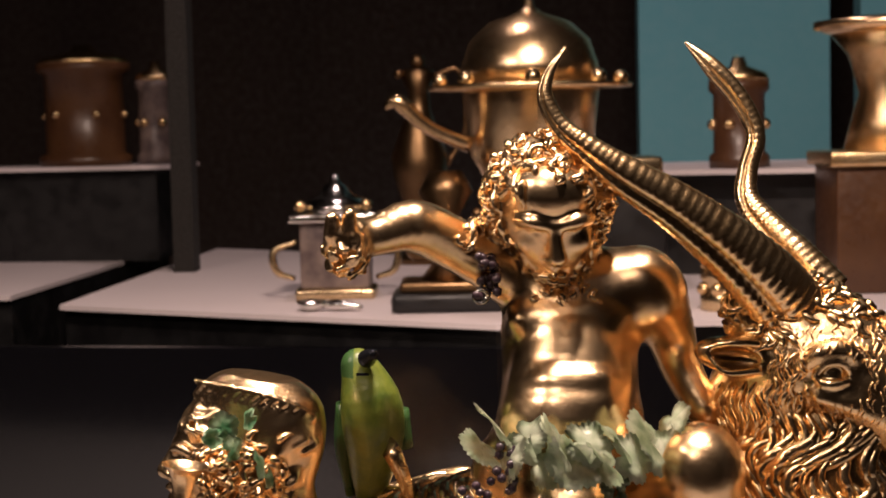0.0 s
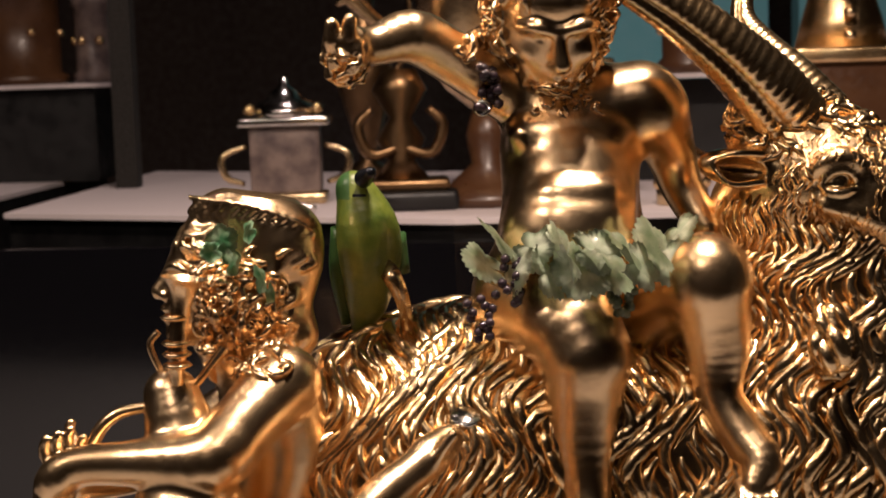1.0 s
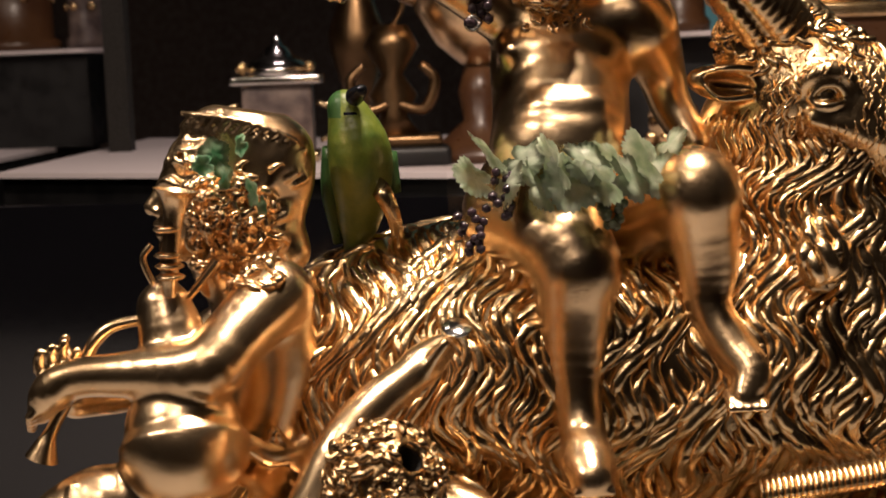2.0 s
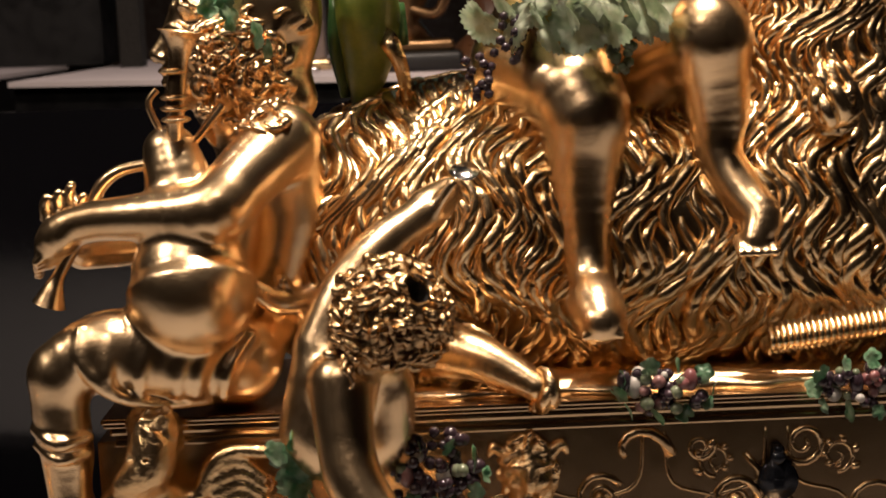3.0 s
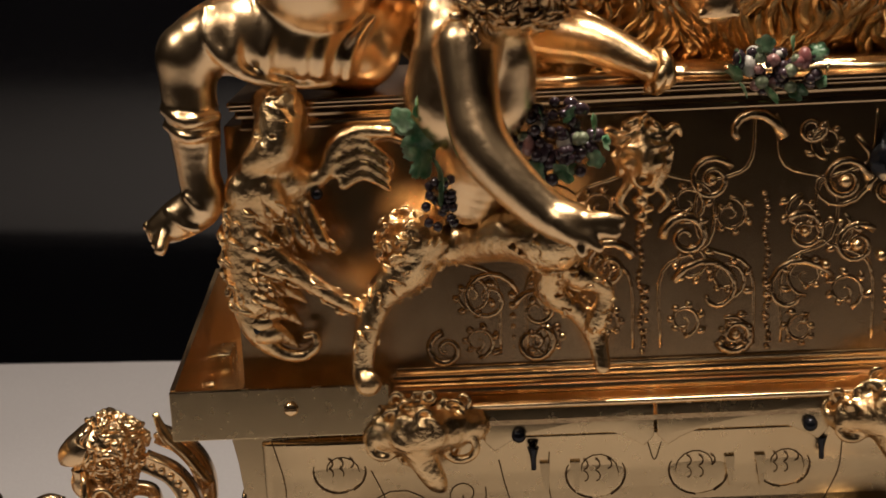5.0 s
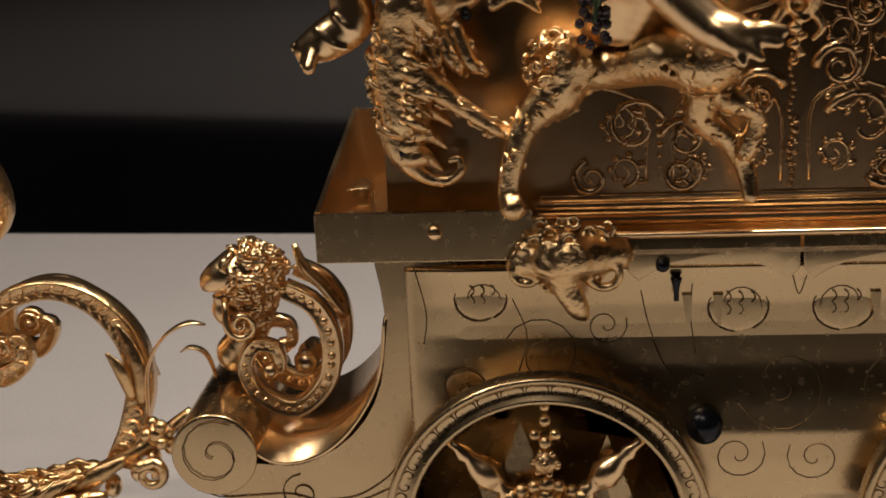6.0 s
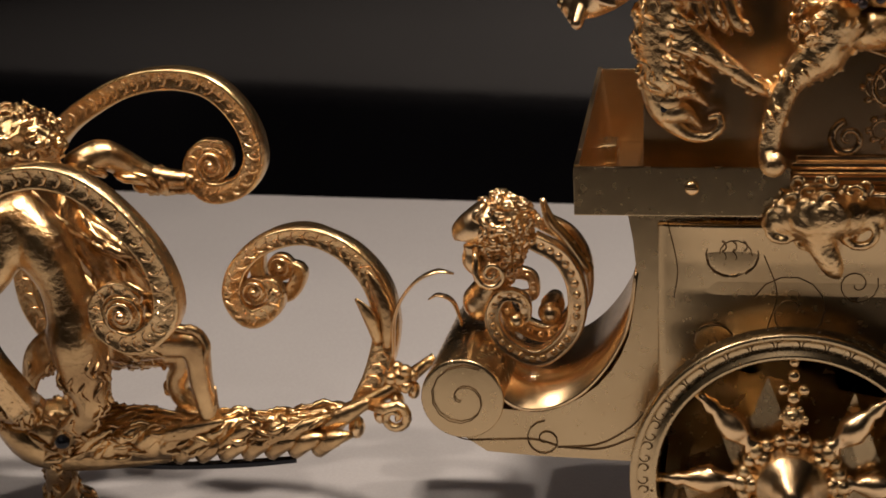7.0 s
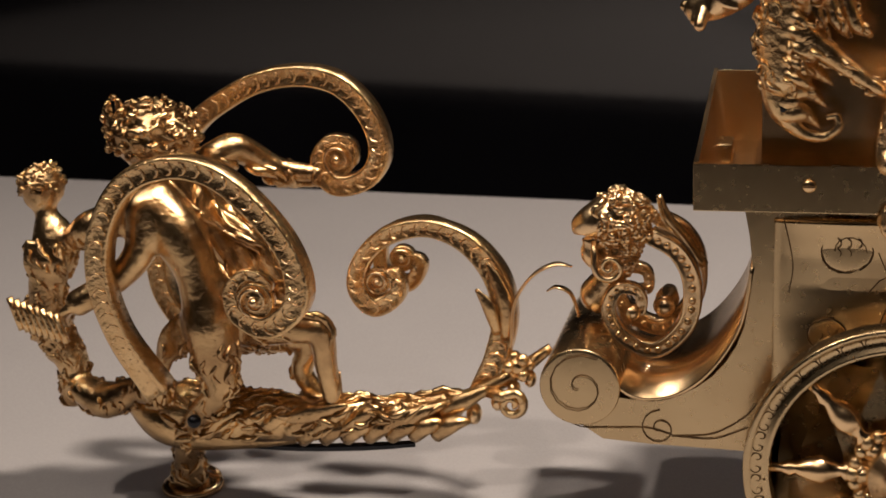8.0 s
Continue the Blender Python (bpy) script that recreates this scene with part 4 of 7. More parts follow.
def cart_body():
    cart_side()
    # the side outline: scrolled prow, hollow seat, tall body
    outline = [(-0.091, 0.0262), (-0.075, 0.0252), (-0.045, 0.0245), (0.235, 0.0225), (0.235, 0.1055), (-0.030, 0.1065), (-0.045, 0.1062), (-0.0435, 0.098), (-0.0425, 0.0885)]
    for n in range(9):
        a = radians(-6 - n * 10.5)
        outline.append((-0.078 + 0.0345 * math.cos(a), 0.078 + 0.0375 * math.sin(a)))
    for n in range(15):
        a = radians(-15 + n * 16)
        outline.append((-0.0985 + 0.0125 * math.cos(a), 0.0445 + 0.0125 * math.sin(a)))
    bm = prism(outline, -0.0195, 0.0515)
    part("body", local(cart, bm), PALE, cart, "pale gilt scrolled body", False)
    bm = lathe([(0.0004, -0.0006), (0.0124, -0.0006), (0.0131, -0.0005), (0.0135, -0.0002), (0.0136, 0.0004), (0.0136, 0.069), (0.0132, 0.071)], (-0.0985, -0.0200, 0.0445), Matrix.Rotation(radians(-90), 4, "X"), 40)
    part("prow_roll", local(cart, bm), PALE, cart)
    # the hollow gilt lining of the prow, seen from above
    rows = [(-0.0965, 0.016, 0.0572, 0.0355), (-0.087, 0.016, 0.046, 0.0355), (-0.078, 0.016, 0.0412, 0.0355), (-0.066, 0.016, 0.0435, 0.0355), (-0.055, 0.016, 0.0525, 0.0355), (-0.046, 0.016, 0.068, 0.0355), (-0.0425, 0.016, 0.088, 0.0355)]
    bm = tube(rows, [(-0.02, -1.0), (0.02, -1.0), (0.02, 1.0), (-0.02, 1.0)], 8)
    part("prow_lining", local(cart, bm), GOLD, cart, "polished hollow lining of the prow")
    # tray under the coffer, its side rising to the back
    side_wall = bmesh.new()
    rows = [[side_wall.verts.new((x, y, z)) for y, z in ((-0.0258, 0.1082), (0.066, 0.1082), (0.066, 0.1365), (-0.0258, 0.1235))] for x in (-0.0607, -0.0592)]
    for row in rows:
        for v in row[:2]:
            v.co.x += 0.0040
    side_wall.faces.new(rows[0][::-1])
    side_wall.faces.new(rows[1])
    for n in range(4):
        side_wall.faces.new((rows[0][n - 1], rows[0][n], rows[1][n], rows[1][n - 1]))
    bmesh.ops.recalc_face_normals(side_wall, faces=side_wall.faces)
    for name, bm in (("tray_front", block(-0.0607, 0.003, -0.0275, -0.026, 0.1082, 0.1232, 0.0003)),
                     ("tray_side", side_wall),
                     ("tray_back", block(-0.0590, 0.22, 0.0645, 0.0660, 0.1082, 0.1360, 0.0003)),
                     ("tray_floor", block(-0.0588, 0.22, -0.0256, 0.0643, 0.1085, 0.1100))):
        part(name, local(cart, bm), PALE if name == "tray_front" else GOLD, cart, "", False)
    for x, z in ((-0.0255, 0.1169),):
        screw = part("screw", local(cart, lathe([(0.0021, 0), (0.0021, 0.0006), (0.0014, 0.0012)], (x, -0.0275, z), Matrix.Rotation(radians(90), 4, "X"), 16)), GOLD, cart)
        part("slot", local(cart, block(x - 0.0018, x + 0.0018, -0.0289, -0.0286, z - 0.0003, z + 0.0003)), LINE, screw)
    for x, y, z in ((-0.0555, 0.012, 0.1115), (-0.057, 0.040, 0.1115), (-0.054, -0.0225, 0.1115), (-0.0145, -0.0225, 0.1135)):
        part("rivet", local(cart, balls([(x, y, z, 0.0021)], 2)), PALE if x < -0.02 else STEEL, cart)
    part("angle_bracket", local(cart, block(-0.0588, -0.052, 0.030, 0.044, 0.1101, 0.1165, 0.0005)), PALE, cart)
    # rail with cusped lower edge under the coffer
    for x0, x1 in ((0.030, 0.0795), (0.0805, 0.130), (0.131, 0.19)):
        lip = [(x0, 0.1135), (x1, 0.1135), (x1, 0.1035), (x1 - 0.003, 0.1005), (x1 - 0.007, 0.1030), (x1 - 0.012, 0.1050), (x0 + 0.012, 0.1050), (x0 + 0.007, 0.1030), (x0 + 0.003, 0.1005), (x0, 0.1035)]
        part("rail", local(cart, prism(lip, -0.0255, -0.0225, 0.0004)), PALE, cart)
    part("rail_edge", local(cart, block(0.004, 0.22, -0.0262, -0.0225, 0.1137, 0.1152, 0.0005)), GOLD, cart)
    for x, y, z in ((0.0401, -0.0265, 0.1055), (0.1245, -0.0265, 0.1055)):
        part("pin", local(cart, balls([(x, y, z, 0.0022)], 2)), STEEL, cart)
    for x in (0.0442, 0.1285):
        part("latch", local(cart, tube([(x, -0.023, 0.1005, 0.0018), (x, -0.023, 0.097, 0.0009), (x, -0.023, 0.0935, 0.0008)])), STEEL, cart)
    part("knob", local(cart, lathe([(0.002, 0), (0.003, 0.001), (0.0052, 0.002), (0.0056, 0.005), (0.0046, 0.008), (0.001, 0.0092)], (0.052, -0.0235, 0.056), Matrix.Rotation(radians(90), 4, "X"), 24)), STEEL, cart, "round black steel knob")
    # engraved scrollwork
    bm = bmesh.new()
    y = -0.0196
    for x, z, s, w, a in ((-0.0985, 0.0445, 0.0115, 1, 60), (-0.0135, 0.094, 0.0075, 1, 200), (0.0235, 0.085, 0.006, -1, 20), (0.0625, 0.091, 0.0085, 1, 200), (0.093, 0.091, 0.0085, -1, -20), (0.118, 0.091, 0.0075, 1, 200),
                          (0.005, 0.076, 0.012, -1, 160), (0.076, 0.066, 0.014, 1, 200), (0.11, 0.066, 0.014, -1, -20), (0.062, 0.045, 0.008, -1, 30), (0.085, 0.044, 0.008, 1, 150), (-0.072, 0.031, 0.006, 1, 90)):
        sweep(bm, [(p, flank(p, q) - (0.0017 if x < -0.09 else 0.0002), q, 0.00022) for p, _, q, _ in spiral(x, y, z, s, 1.5, a, 0.0002, w)], THIN, 1)
    for rows in ([(-0.108, 0.036), (-0.099, 0.0305), (-0.088, 0.0305), (-0.076, 0.031), (-0.068, 0.029)], [(-0.068, 0.0285), (-0.055, 0.030), (-0.045, 0.036), (-0.040, 0.042)], [(-0.066, 0.0285), (-0.054, 0.0285), (-0.043, 0.033)],
                 [(-0.033, 0.1045), (-0.030, 0.090), (-0.031, 0.080)], [(-0.004, 0.094), (0.000, 0.082), (-0.003, 0.070)], [(0.034, 0.096), (0.036, 0.086), (0.040, 0.074), (0.046, 0.066)], [(0.049, 0.098), (0.0485, 0.088), (0.050, 0.076)],
                 [(-0.033, 0.1045), (-0.01, 0.1042), (0.0, 0.104)], [(0.078, 0.1), (0.080, 0.094), (0.082, 0.1)], [(0.135, 0.098), (0.134, 0.088), (0.128, 0.076)]):
        sweep(bm, [(a, flank(a, b) - 0.0002, b, 0.00022) for a, b, *_ in spline([(p, q, 0, 0) for p, q in rows], 6)], THIN, 1)
    part("engraving", local(cart, bm), LINE, cart, "fine engraved scroll lines")
    # raised leaf lobes on the flank
    for x, z, r in ((-0.0135, 0.094, 0.0078), (0.0625, 0.090, 0.0088), (0.093, 0.090, 0.0088), (0.118, 0.0905, 0.0078), (-0.019, 0.067, 0.0060)):
        lobe = part("lobe", local(cart, balls([(x, flank(x, z) - 0.0002, z, r)], 3, (1, 0.03, 0.85))), PALE, cart)
        bm = bmesh.new()
        sweep(bm, [(x + r * 1.01 * math.cos(a), flank(x, z) - 0.0003, z + r * 0.87 * math.sin(a), 0.00026) for a in [radians(-60 + 17 * k) for k in range(20)]], THIN, 1)
        for n in range(5):
            cx, cz = x + r * (-0.45 + 0.40 * (n % 3)), z + r * (0.28 if n < 3 else -0.15)
            sweep(bm, [(p, flank(p, q) - 0.0003 - r * 0.03, q, 0.0002) for p, _, q, _ in spiral(cx, 0, cz, r * 0.24, 0.42, 80, 0.0002, -1)], THIN, 1)
        part("vein", local(cart, bm), LINE, lobe)
    for x in (0.046, 0.1005):
        for s in (0, 0.009):
            part("fluting", local(cart, prism([(x + s, 0.0945), (x + s + 0.003, 0.0945), (x + s + 0.0025, 0.0855), (x + s + 0.0015, 0.0845)], -0.0212, -0.0190)), PALE, cart, "", False)


def wheel(x, y, front):
    turn = Matrix.Rotation(radians(90), 4, "X")
    hub_z, flip = GROUND + 0.0490, 1 if front else -1
    ob = part("wheel", lathe([(0.0405, -0.0035), (0.0490, -0.0035), (0.0490, 0.0025), (0.0482, 0.0035), (0.0468, 0.0028), (0.0462, 0.0020), (0.0432, 0.0020), (0.0424, 0.0036), (0.0410, 0.0036), (0.0405, 0.0020), (0.0400, 0.0), (0.0405, -0.0035)], (x - 0.05, y - CART_Y, 0.0490), turn, 72), PALE, cart, "gilt spoked wheel")
    at = Vector((x - 0.05, y - CART_Y, 0.0490))
    part("hub", lathe([(0.0125, -0.003), (0.0125, 0.002), (0.0108, 0.004), (0.0104, 0.007), (0.0066, 0.008), (0.0060, 0.011), (0.0035, 0.012), (0.003, 0.014)], at, turn, 36), GOLD, ob)
    for n in (45, 90, 135, 225, 270, 315):
        spin = Matrix.Translation(at) @ Matrix.Rotation(radians(n), 4, "Y")
        bm = lathe([(0.0030, 0.010), (0.0044, 0.0125), (0.0026, 0.0155), (0.0036, 0.0170), (0.0020, 0.0185), (0.0036, 0.0215), (0.0048, 0.0245), (0.0040, 0.0285), (0.0020, 0.0325), (0.0027, 0.0345), (0.0015, 0.0370), (0.0018, 0.0410)], sides=16)
        bmesh.ops.transform(bm, matrix=spin, verts=bm.verts)
        part("spoke", bm, GOLD, ob)
    for n in (0, 180):
        spin = Matrix.Translation(at) @ Matrix.Rotation(radians(n), 4, "Y")
        bm = balls([(0.0, -0.002, 0.0225, 0.0042), (0.0, -0.005, 0.0225, 0.0016), (0.0, -0.002, 0.0285, 0.0024), (-0.003, -0.002, 0.031, 0.0020), (0.003, -0.002, 0.031, 0.0020), (0, -0.001, 0.035, 0.0022), (0, 0, 0.039, 0.0018)]
                   + [(0.0036 * math.cos(a), -0.0038, 0.0225 + 0.0036 * math.sin(a), 0.0011) for a in range(7)], 2)
        bmesh.ops.transform(bm, matrix=spin, verts=bm.verts)
        part("rosette", bm, RELIEF, ob)
    for n in range(8):
        spin = Matrix.Translation(at) @ Matrix.Rotation(radians(n * 45), 4, "Y")
        bm = balls([(-0.0035, -0.001, 0.0140, 0.0026), (0.0, -0.0015, 0.0150, 0.0030), (0.0035, -0.001, 0.0140, 0.0026), (0.0, -0.002, 0.0115, 0.0028)], 2)
        bmesh.ops.transform(bm, matrix=spin, verts=bm.verts)
        part("collar", bm, RELIEF, ob)
    bm = bmesh.new()
    for n in range(76):
        a = n * math.tau / 76
        rows = spiral(0, 0, 0.0447, 0.0012, 0.8, 90, 0.00022, 1 if n % 2 else -1)
        made = [(p * math.cos(a) + q * math.sin(a), -0.0021, -p * math.sin(a) + q * math.cos(a), r) for p, _, q, r in rows]
        sweep(bm, [(p + at.x, o + at.y, q + at.z, r) for p, o, q, r in made], THIN, 1)
    part("rim_engraving", bm, LINE, ob)
    for n in range(10):
        a = radians(n * 36 + 14)
        part("rivet", balls([(at.x + 0.0422 * math.sin(a), at.y - 0.0034, at.z + 0.0422 * math.cos(a), 0.0006)], 1), LINE, ob)


cart_body()
wheel(0.0050, -0.0350, True)
wheel(0.1450, -0.0350, True)
wheel(0.0050, 0.0670, False)
wheel(0.1450, 0.0670, False)
for x in (0.005, 0.145):
    part("axle", local(cart, lathe([(0.004, -0.034), (0.004, 0.066)], (x, 0, GROUND + 0.049), Matrix.Rotation(radians(-90), 4, "X"), 16)), PALE, cart)


def beading(rows, y_off, size, gap):
    """A row of small beads along a swept strap."""
    path, last, out = spline(rows, 10), None, []
    for p in path:
        if last is None or np.linalg.norm(p[:3] - last[:3]) > gap:
            out.append((p[0], p[1] - p[3] * y_off, p[2], min(size, p[3] * 0.5)))
            last = p
    return balls(out, 1, (1, 0.5, 1))


def scales(rows, y_off, gap):
    """Overlapping chased scales along a swept strap."""
    path, last, bm = spline(rows, 10), None, bmesh.new()
    for n in range(1, len(path) - 1):
        p = path[n]
        if last is None or np.linalg.norm(p[:3] - last[:3]) > gap:
            way = math.atan2(path[n + 1][2] - path[n - 1][2], path[n + 1][0] - path[n - 1][0])
            arc = [way + radians(d) for d in (-88, -50, 0, 50, 88)]
            sweep(bm, [(p[0] + 0.6 * p[3] * math.cos(a), p[1] - p[3] * y_off - 0.0001, p[2] + 0.6 * p[3] * math.sin(a), 0.00042) for a in arc], THIN, 1)
            last = p
    return bm


def volute(at, size, owner, parent):
    """A broad coin-like scroll end with a raised spiral and a bead at its heart."""
    turn = Matrix.Rotation(radians(90), 4, "X")
    disc = part("scroll_eye", local(owner, lathe([(size * 0.9, -0.0040), (size, -0.0034), (size, 0.0002), (size * 0.93, 0.0008), (size * 0.84, 0.0002), (size * 0.5, 0.0006), (size * 0.02, 0.0014)], at, turn, 32)), RELIEF, parent)
    part("spiral", local(owner, tube([(x, y - 0.0012, z, r) for x, y, z, r in spiral(at[0], at[1], at[2], size * 0.74, 1.7, 250, 0.0007, -1)], THIN, 1)), GOLD, disc)
    part("boss", local(owner, balls([(at[0], at[1] - 0.0016, at[2], size * 0.24)], 2)), GOLD, parent)


def prow_ornament():
    for dy in (0.0, 0.024):
        rows = [(x, y + dy, z, r) for x, y, z, r in PROW["scroll"]]
        strap = part("prow_scroll", local(cart, tube(rows, STRAP, 6)), GOLD, cart, "scrolled strap with beading")
        part("beading", local(cart, beading(rows, 1.0, 0.0015, 0.0030)), GOLD, strap)
        part("scroll_eye", local(cart, balls([(rows[-1][0], rows[-1][1] - 0.002, rows[-1][2], 0.0030)], 2)), GOLD, strap)
    clay = Clay((-0.112, -0.012, 0.055), (-0.070, 0.040, 0.108), 0.0007)
    clay.limb(PROW["lion"], 0.003).limb(PROW["lionb"], 0.001)
    lx, ly, lz = PROW["lion"][2][:3]
    clay.curls((lx + 0.001, ly, lz), (0.0095, 0.0085, 0.0088), 70, 0.0016, lambda x, y, z: x > -0.45)
    for s in (-1, 1):
        clay.blob((lx - 0.006, ly + s * 0.004, lz + 0.004), (0.0026, 0.0018, 0.0014), 0.001)
    nx, ny, nz = PROW["lion"][0][:3]
    clay.blob((nx + 0.004, ny, nz + 0.0005), (0.0044, 0.0052, 0.0038), 0.0015).blob((nx + 0.0005, ny, nz + 0.0022), (0.0016, 0.0024, 0.0014), 0.0006)
    clay.carve((nx - 0.001, ny - 0.001, nz - 0.0036), (0.0042, 0.0060, 0.0012))
    clay.limb([(nx + 0.001, ny, nz - 0.0055, 0.0018), (nx + 0.007, ny, nz - 0.006, 0.0022)], 0.001)
    lion = clay.surface()
    mane = clay.locks(lion[0], 220, 0.0060, 0.0010, 0.0019, lambda p: p[0] > nx + 0.0052 and p[2] > 0.078, lambda p: np.stack([np.full(len(p), 0.4), np.sin(p[:, 2] * 700), np.cos(p[:, 0] * 500) - 0.8], 1), 0.14, 21)
    cast("lion_head", [lion, mane], GOLD, "gilt lion head", parent=cart).location = -cart.location
    tongue = [(nx + 0.003, ny - 0.002, nz - 0.005, 0.0012), (nx + 0.0035, ny - 0.004, nz - 0.009, 0.0013)] + spiral(nx + 0.0085, ny - 0.005, nz - 0.0130, 0.0046, 1.5, 175, 0.0013)
    part("tongue", local(cart, tube(tongue, ROUND, 1)), GOLD, cart, "curled gilt tongue")
    part("spike", local(cart, tube(PROW["spike"], ROUND, 5)), PALE, cart, "green-tinged leaf blade")
    part("ring_bar", local(cart, lathe([(0.003, 0), (0.0042, 0.004), (0.0028, 0.008), (0.0042, 0.012), (0.003, 0.02)], (-0.073, 0.006, 0.064), Matrix.Rotation(radians(-90), 4, "X"), 16)), GOLD, cart)


def bracket(x, z):
    """A cast grotesque mount of leaves and scrolls on the cart's flank."""
    clay = Clay((x - 0.024, -0.046, z - 0.020), (x + 0.024, -0.012, z + 0.018), 0.0007)
    rnd = random.Random(int(x * 1e4))
    for n in range(64):
        a, r = rnd.uniform(0, math.tau), rnd.uniform(0.0, 1.0)
        px, pz = x + 0.017 * r * math.cos(a), z + 0.0115 * r * math.sin(a) + 0.002
        clay.ring((px, -0.026 - rnd.uniform(0, 0.012) * (1 - r), pz), Vector((rnd.uniform(-0.6, 0.6), -1, rnd.uniform(-0.6, 0.6))).normalized(), rnd.uniform(0.0013, 0.0030), 0.0009)
    clay.limb([(x - 0.014, -0.026, z - 0.002, 0.004), (x, -0.030, z, 0.006), (x + 0.014, -0.026, z, 0.004)], 0.002)
    clay.limb([(x - 0.003, -0.030, z - 0.004, 0.004), (x + 0.002, -0.030, z - 0.014, 0.003), (x + 0.004, -0.028, z - 0.018, 0.0012)], 0.002)
    clay.limb(spiral(x + 0.011, -0.030, z - 0.004, 0.0065, 1.3, 90, 0.0014), 0.0008, 1)
    clay.limb(spiral(x - 0.013, -0.030, z - 0.003, 0.0055, 1.3, 90, 0.0014, -1), 0.0008, 1)
    cast("bracket", [clay.surface()], RELIEF, "cast leaf and scroll bracket", parent=cart).location = -cart.location


prow_ornament()
bracket(0.0130, 0.1090)
bracket(0.1480, 0.1090)


# ---- the coffer ----
coffer = thing("coffer", (0.08, 0.016, 0.110), "gilt coffer chased with scrolls and masks", "coffer")


def moulding(steps, x0, x1, y0, y1):
    bm = bmesh.new()
    for grow, z0, z1, bevel in steps:
        more = block(x0 - grow, x1 + grow, y0 - grow, y1 + grow, z0, z1, bevel)
        data = bpy.data.meshes.new("step")
        more.to_mesh(data)
        more.free()
        bm.from_mesh(data)
        bpy.data.meshes.remove(data)
    return bm


def chest():
    part("body", local(coffer, block(-0.0405, 0.215, -0.0150, 0.047, 0.1152, 0.1985, 0.0005)), OLD, coffer, "chased panel walls", False)
    top = [(0.0012, 0.1970, 0.1990, 0.0006), (0.0005, 0.1990, 0.2005, 0.0003), (0.0022, 0.2005, 0.2030, 0.0009), (0.0034, 0.2030, 0.2042, 0.0004), (0.0040, 0.2042, 0.2056, 0.0005)]
    part("top_moulding", local(coffer, moulding(top, -0.0345, 0.215, -0.0150, 0.047)), CORNICE, coffer, "stepped gilt cornice", False)
    foot = [(0.0012, 0.1222, 0.1240, 0.0006), (0.0030, 0.1202, 0.1222, 0.0009), (0.0022, 0.1186, 0.1202, 0.0006), (0.0048, 0.1160, 0.1186, 0.0011), (0.0030, 0.1101, 0.1160, 0.0006)]
    part("base_moulding", local(coffer, moulding(foot, 0.006, 0.215, -0.0150, 0.047)), GOLD, coffer, "polished stepped base moulding", False)
    y = -0.0147
    for x, z, s, w, a, t, k in ((0.0985, 0.1765, 0.0062, 1, 30, 1.8, 0.0009), (0.1365, 0.1745, 0.0062, 1, 0, 1.7, 0.0010), (0.1485, 0.1715, 0.0050, -1, 180, 1.6, 0.0009), (0.1325, 0.1755, 0.0135, -1, 60, 0.8, 0.0008),
                                (0.1250, 0.1600, 0.0055, -1, 140, 1.6, 0.0009), (0.1400, 0.1555, 0.0060, 1, 40, 1.6, 0.0009), (0.1600, 0.1600, 0.0100, -1, 120, 1.4, 0.0012), (0.1080, 0.1880, 0.0105, 1, 0, 0.55, 0.0014),
                                (0.0560, 0.1880, 0.0080, -1, 180, 0.6, 0.0012), (0.0910, 0.1600, 0.0065, -1, 180, 1.5, 0.0012), (0.1050, 0.1300, 0.0050, 1, 200, 1.5, 0.0012), (0.0200, 0.1290, 0.0050, 1, 100, 1.5, 0.0010),
                                (0.0460, 0.1300, 0.0055, -1, 60, 1.5, 0.0010), (0.0330, 0.1440, 0.0080, 1, 10, 1.6, 0.0008), (0.0470, 0.1400, 0.0060, -1, 170, 1.4, 0.0008), (0.0680, 0.1520, 0.0075, 1, 20, 1.5, 0.0012),
                                (0.0980, 0.1430, 0.0110, -1, 160, 0.9, 0.0010), (0.1220, 0.1420, 0.0110, 1, 20, 0.9, 0.0010), (0.1560, 0.1900, 0.0060, 1, 200, 1.6, 0.0009), (0.1270, 0.1900, 0.0035, -1, 30, 1.4, 0.0008),
                                (0.1750, 0.1700, 0.0130, 1, 180, 1.5, 0.0010), (0.1950, 0.1500, 0.0110, -1, 0, 1.5, 0.0010), (0.1680, 0.1420, 0.0080, 1, 90, 1.5, 0.0010), (0.0050, 0.1860, 0.0080, 1, 0, 1.2, 0.0009)):
        part("scroll", local(coffer, tube(spiral(x, y, z, s, t, a, k * 1.5, w), THIN, 1)), CHASED, coffer)
    for x, z, r in ((0.1365, 0.1745, 0.0020), (0.1485, 0.1715, 0.0017), (0.0985, 0.1765, 0.0016), (0.1400, 0.1555, 0.0018), (0.1250, 0.1600, 0.0014), (0.1050, 0.1300, 0.0015), (0.1470, 0.1520, 0.0016), (0.1310, 0.1500, 0.0014)):
        part("boss", local(coffer, balls([(x, -0.0155, z, r)], 2)), RELIEF, coffer)
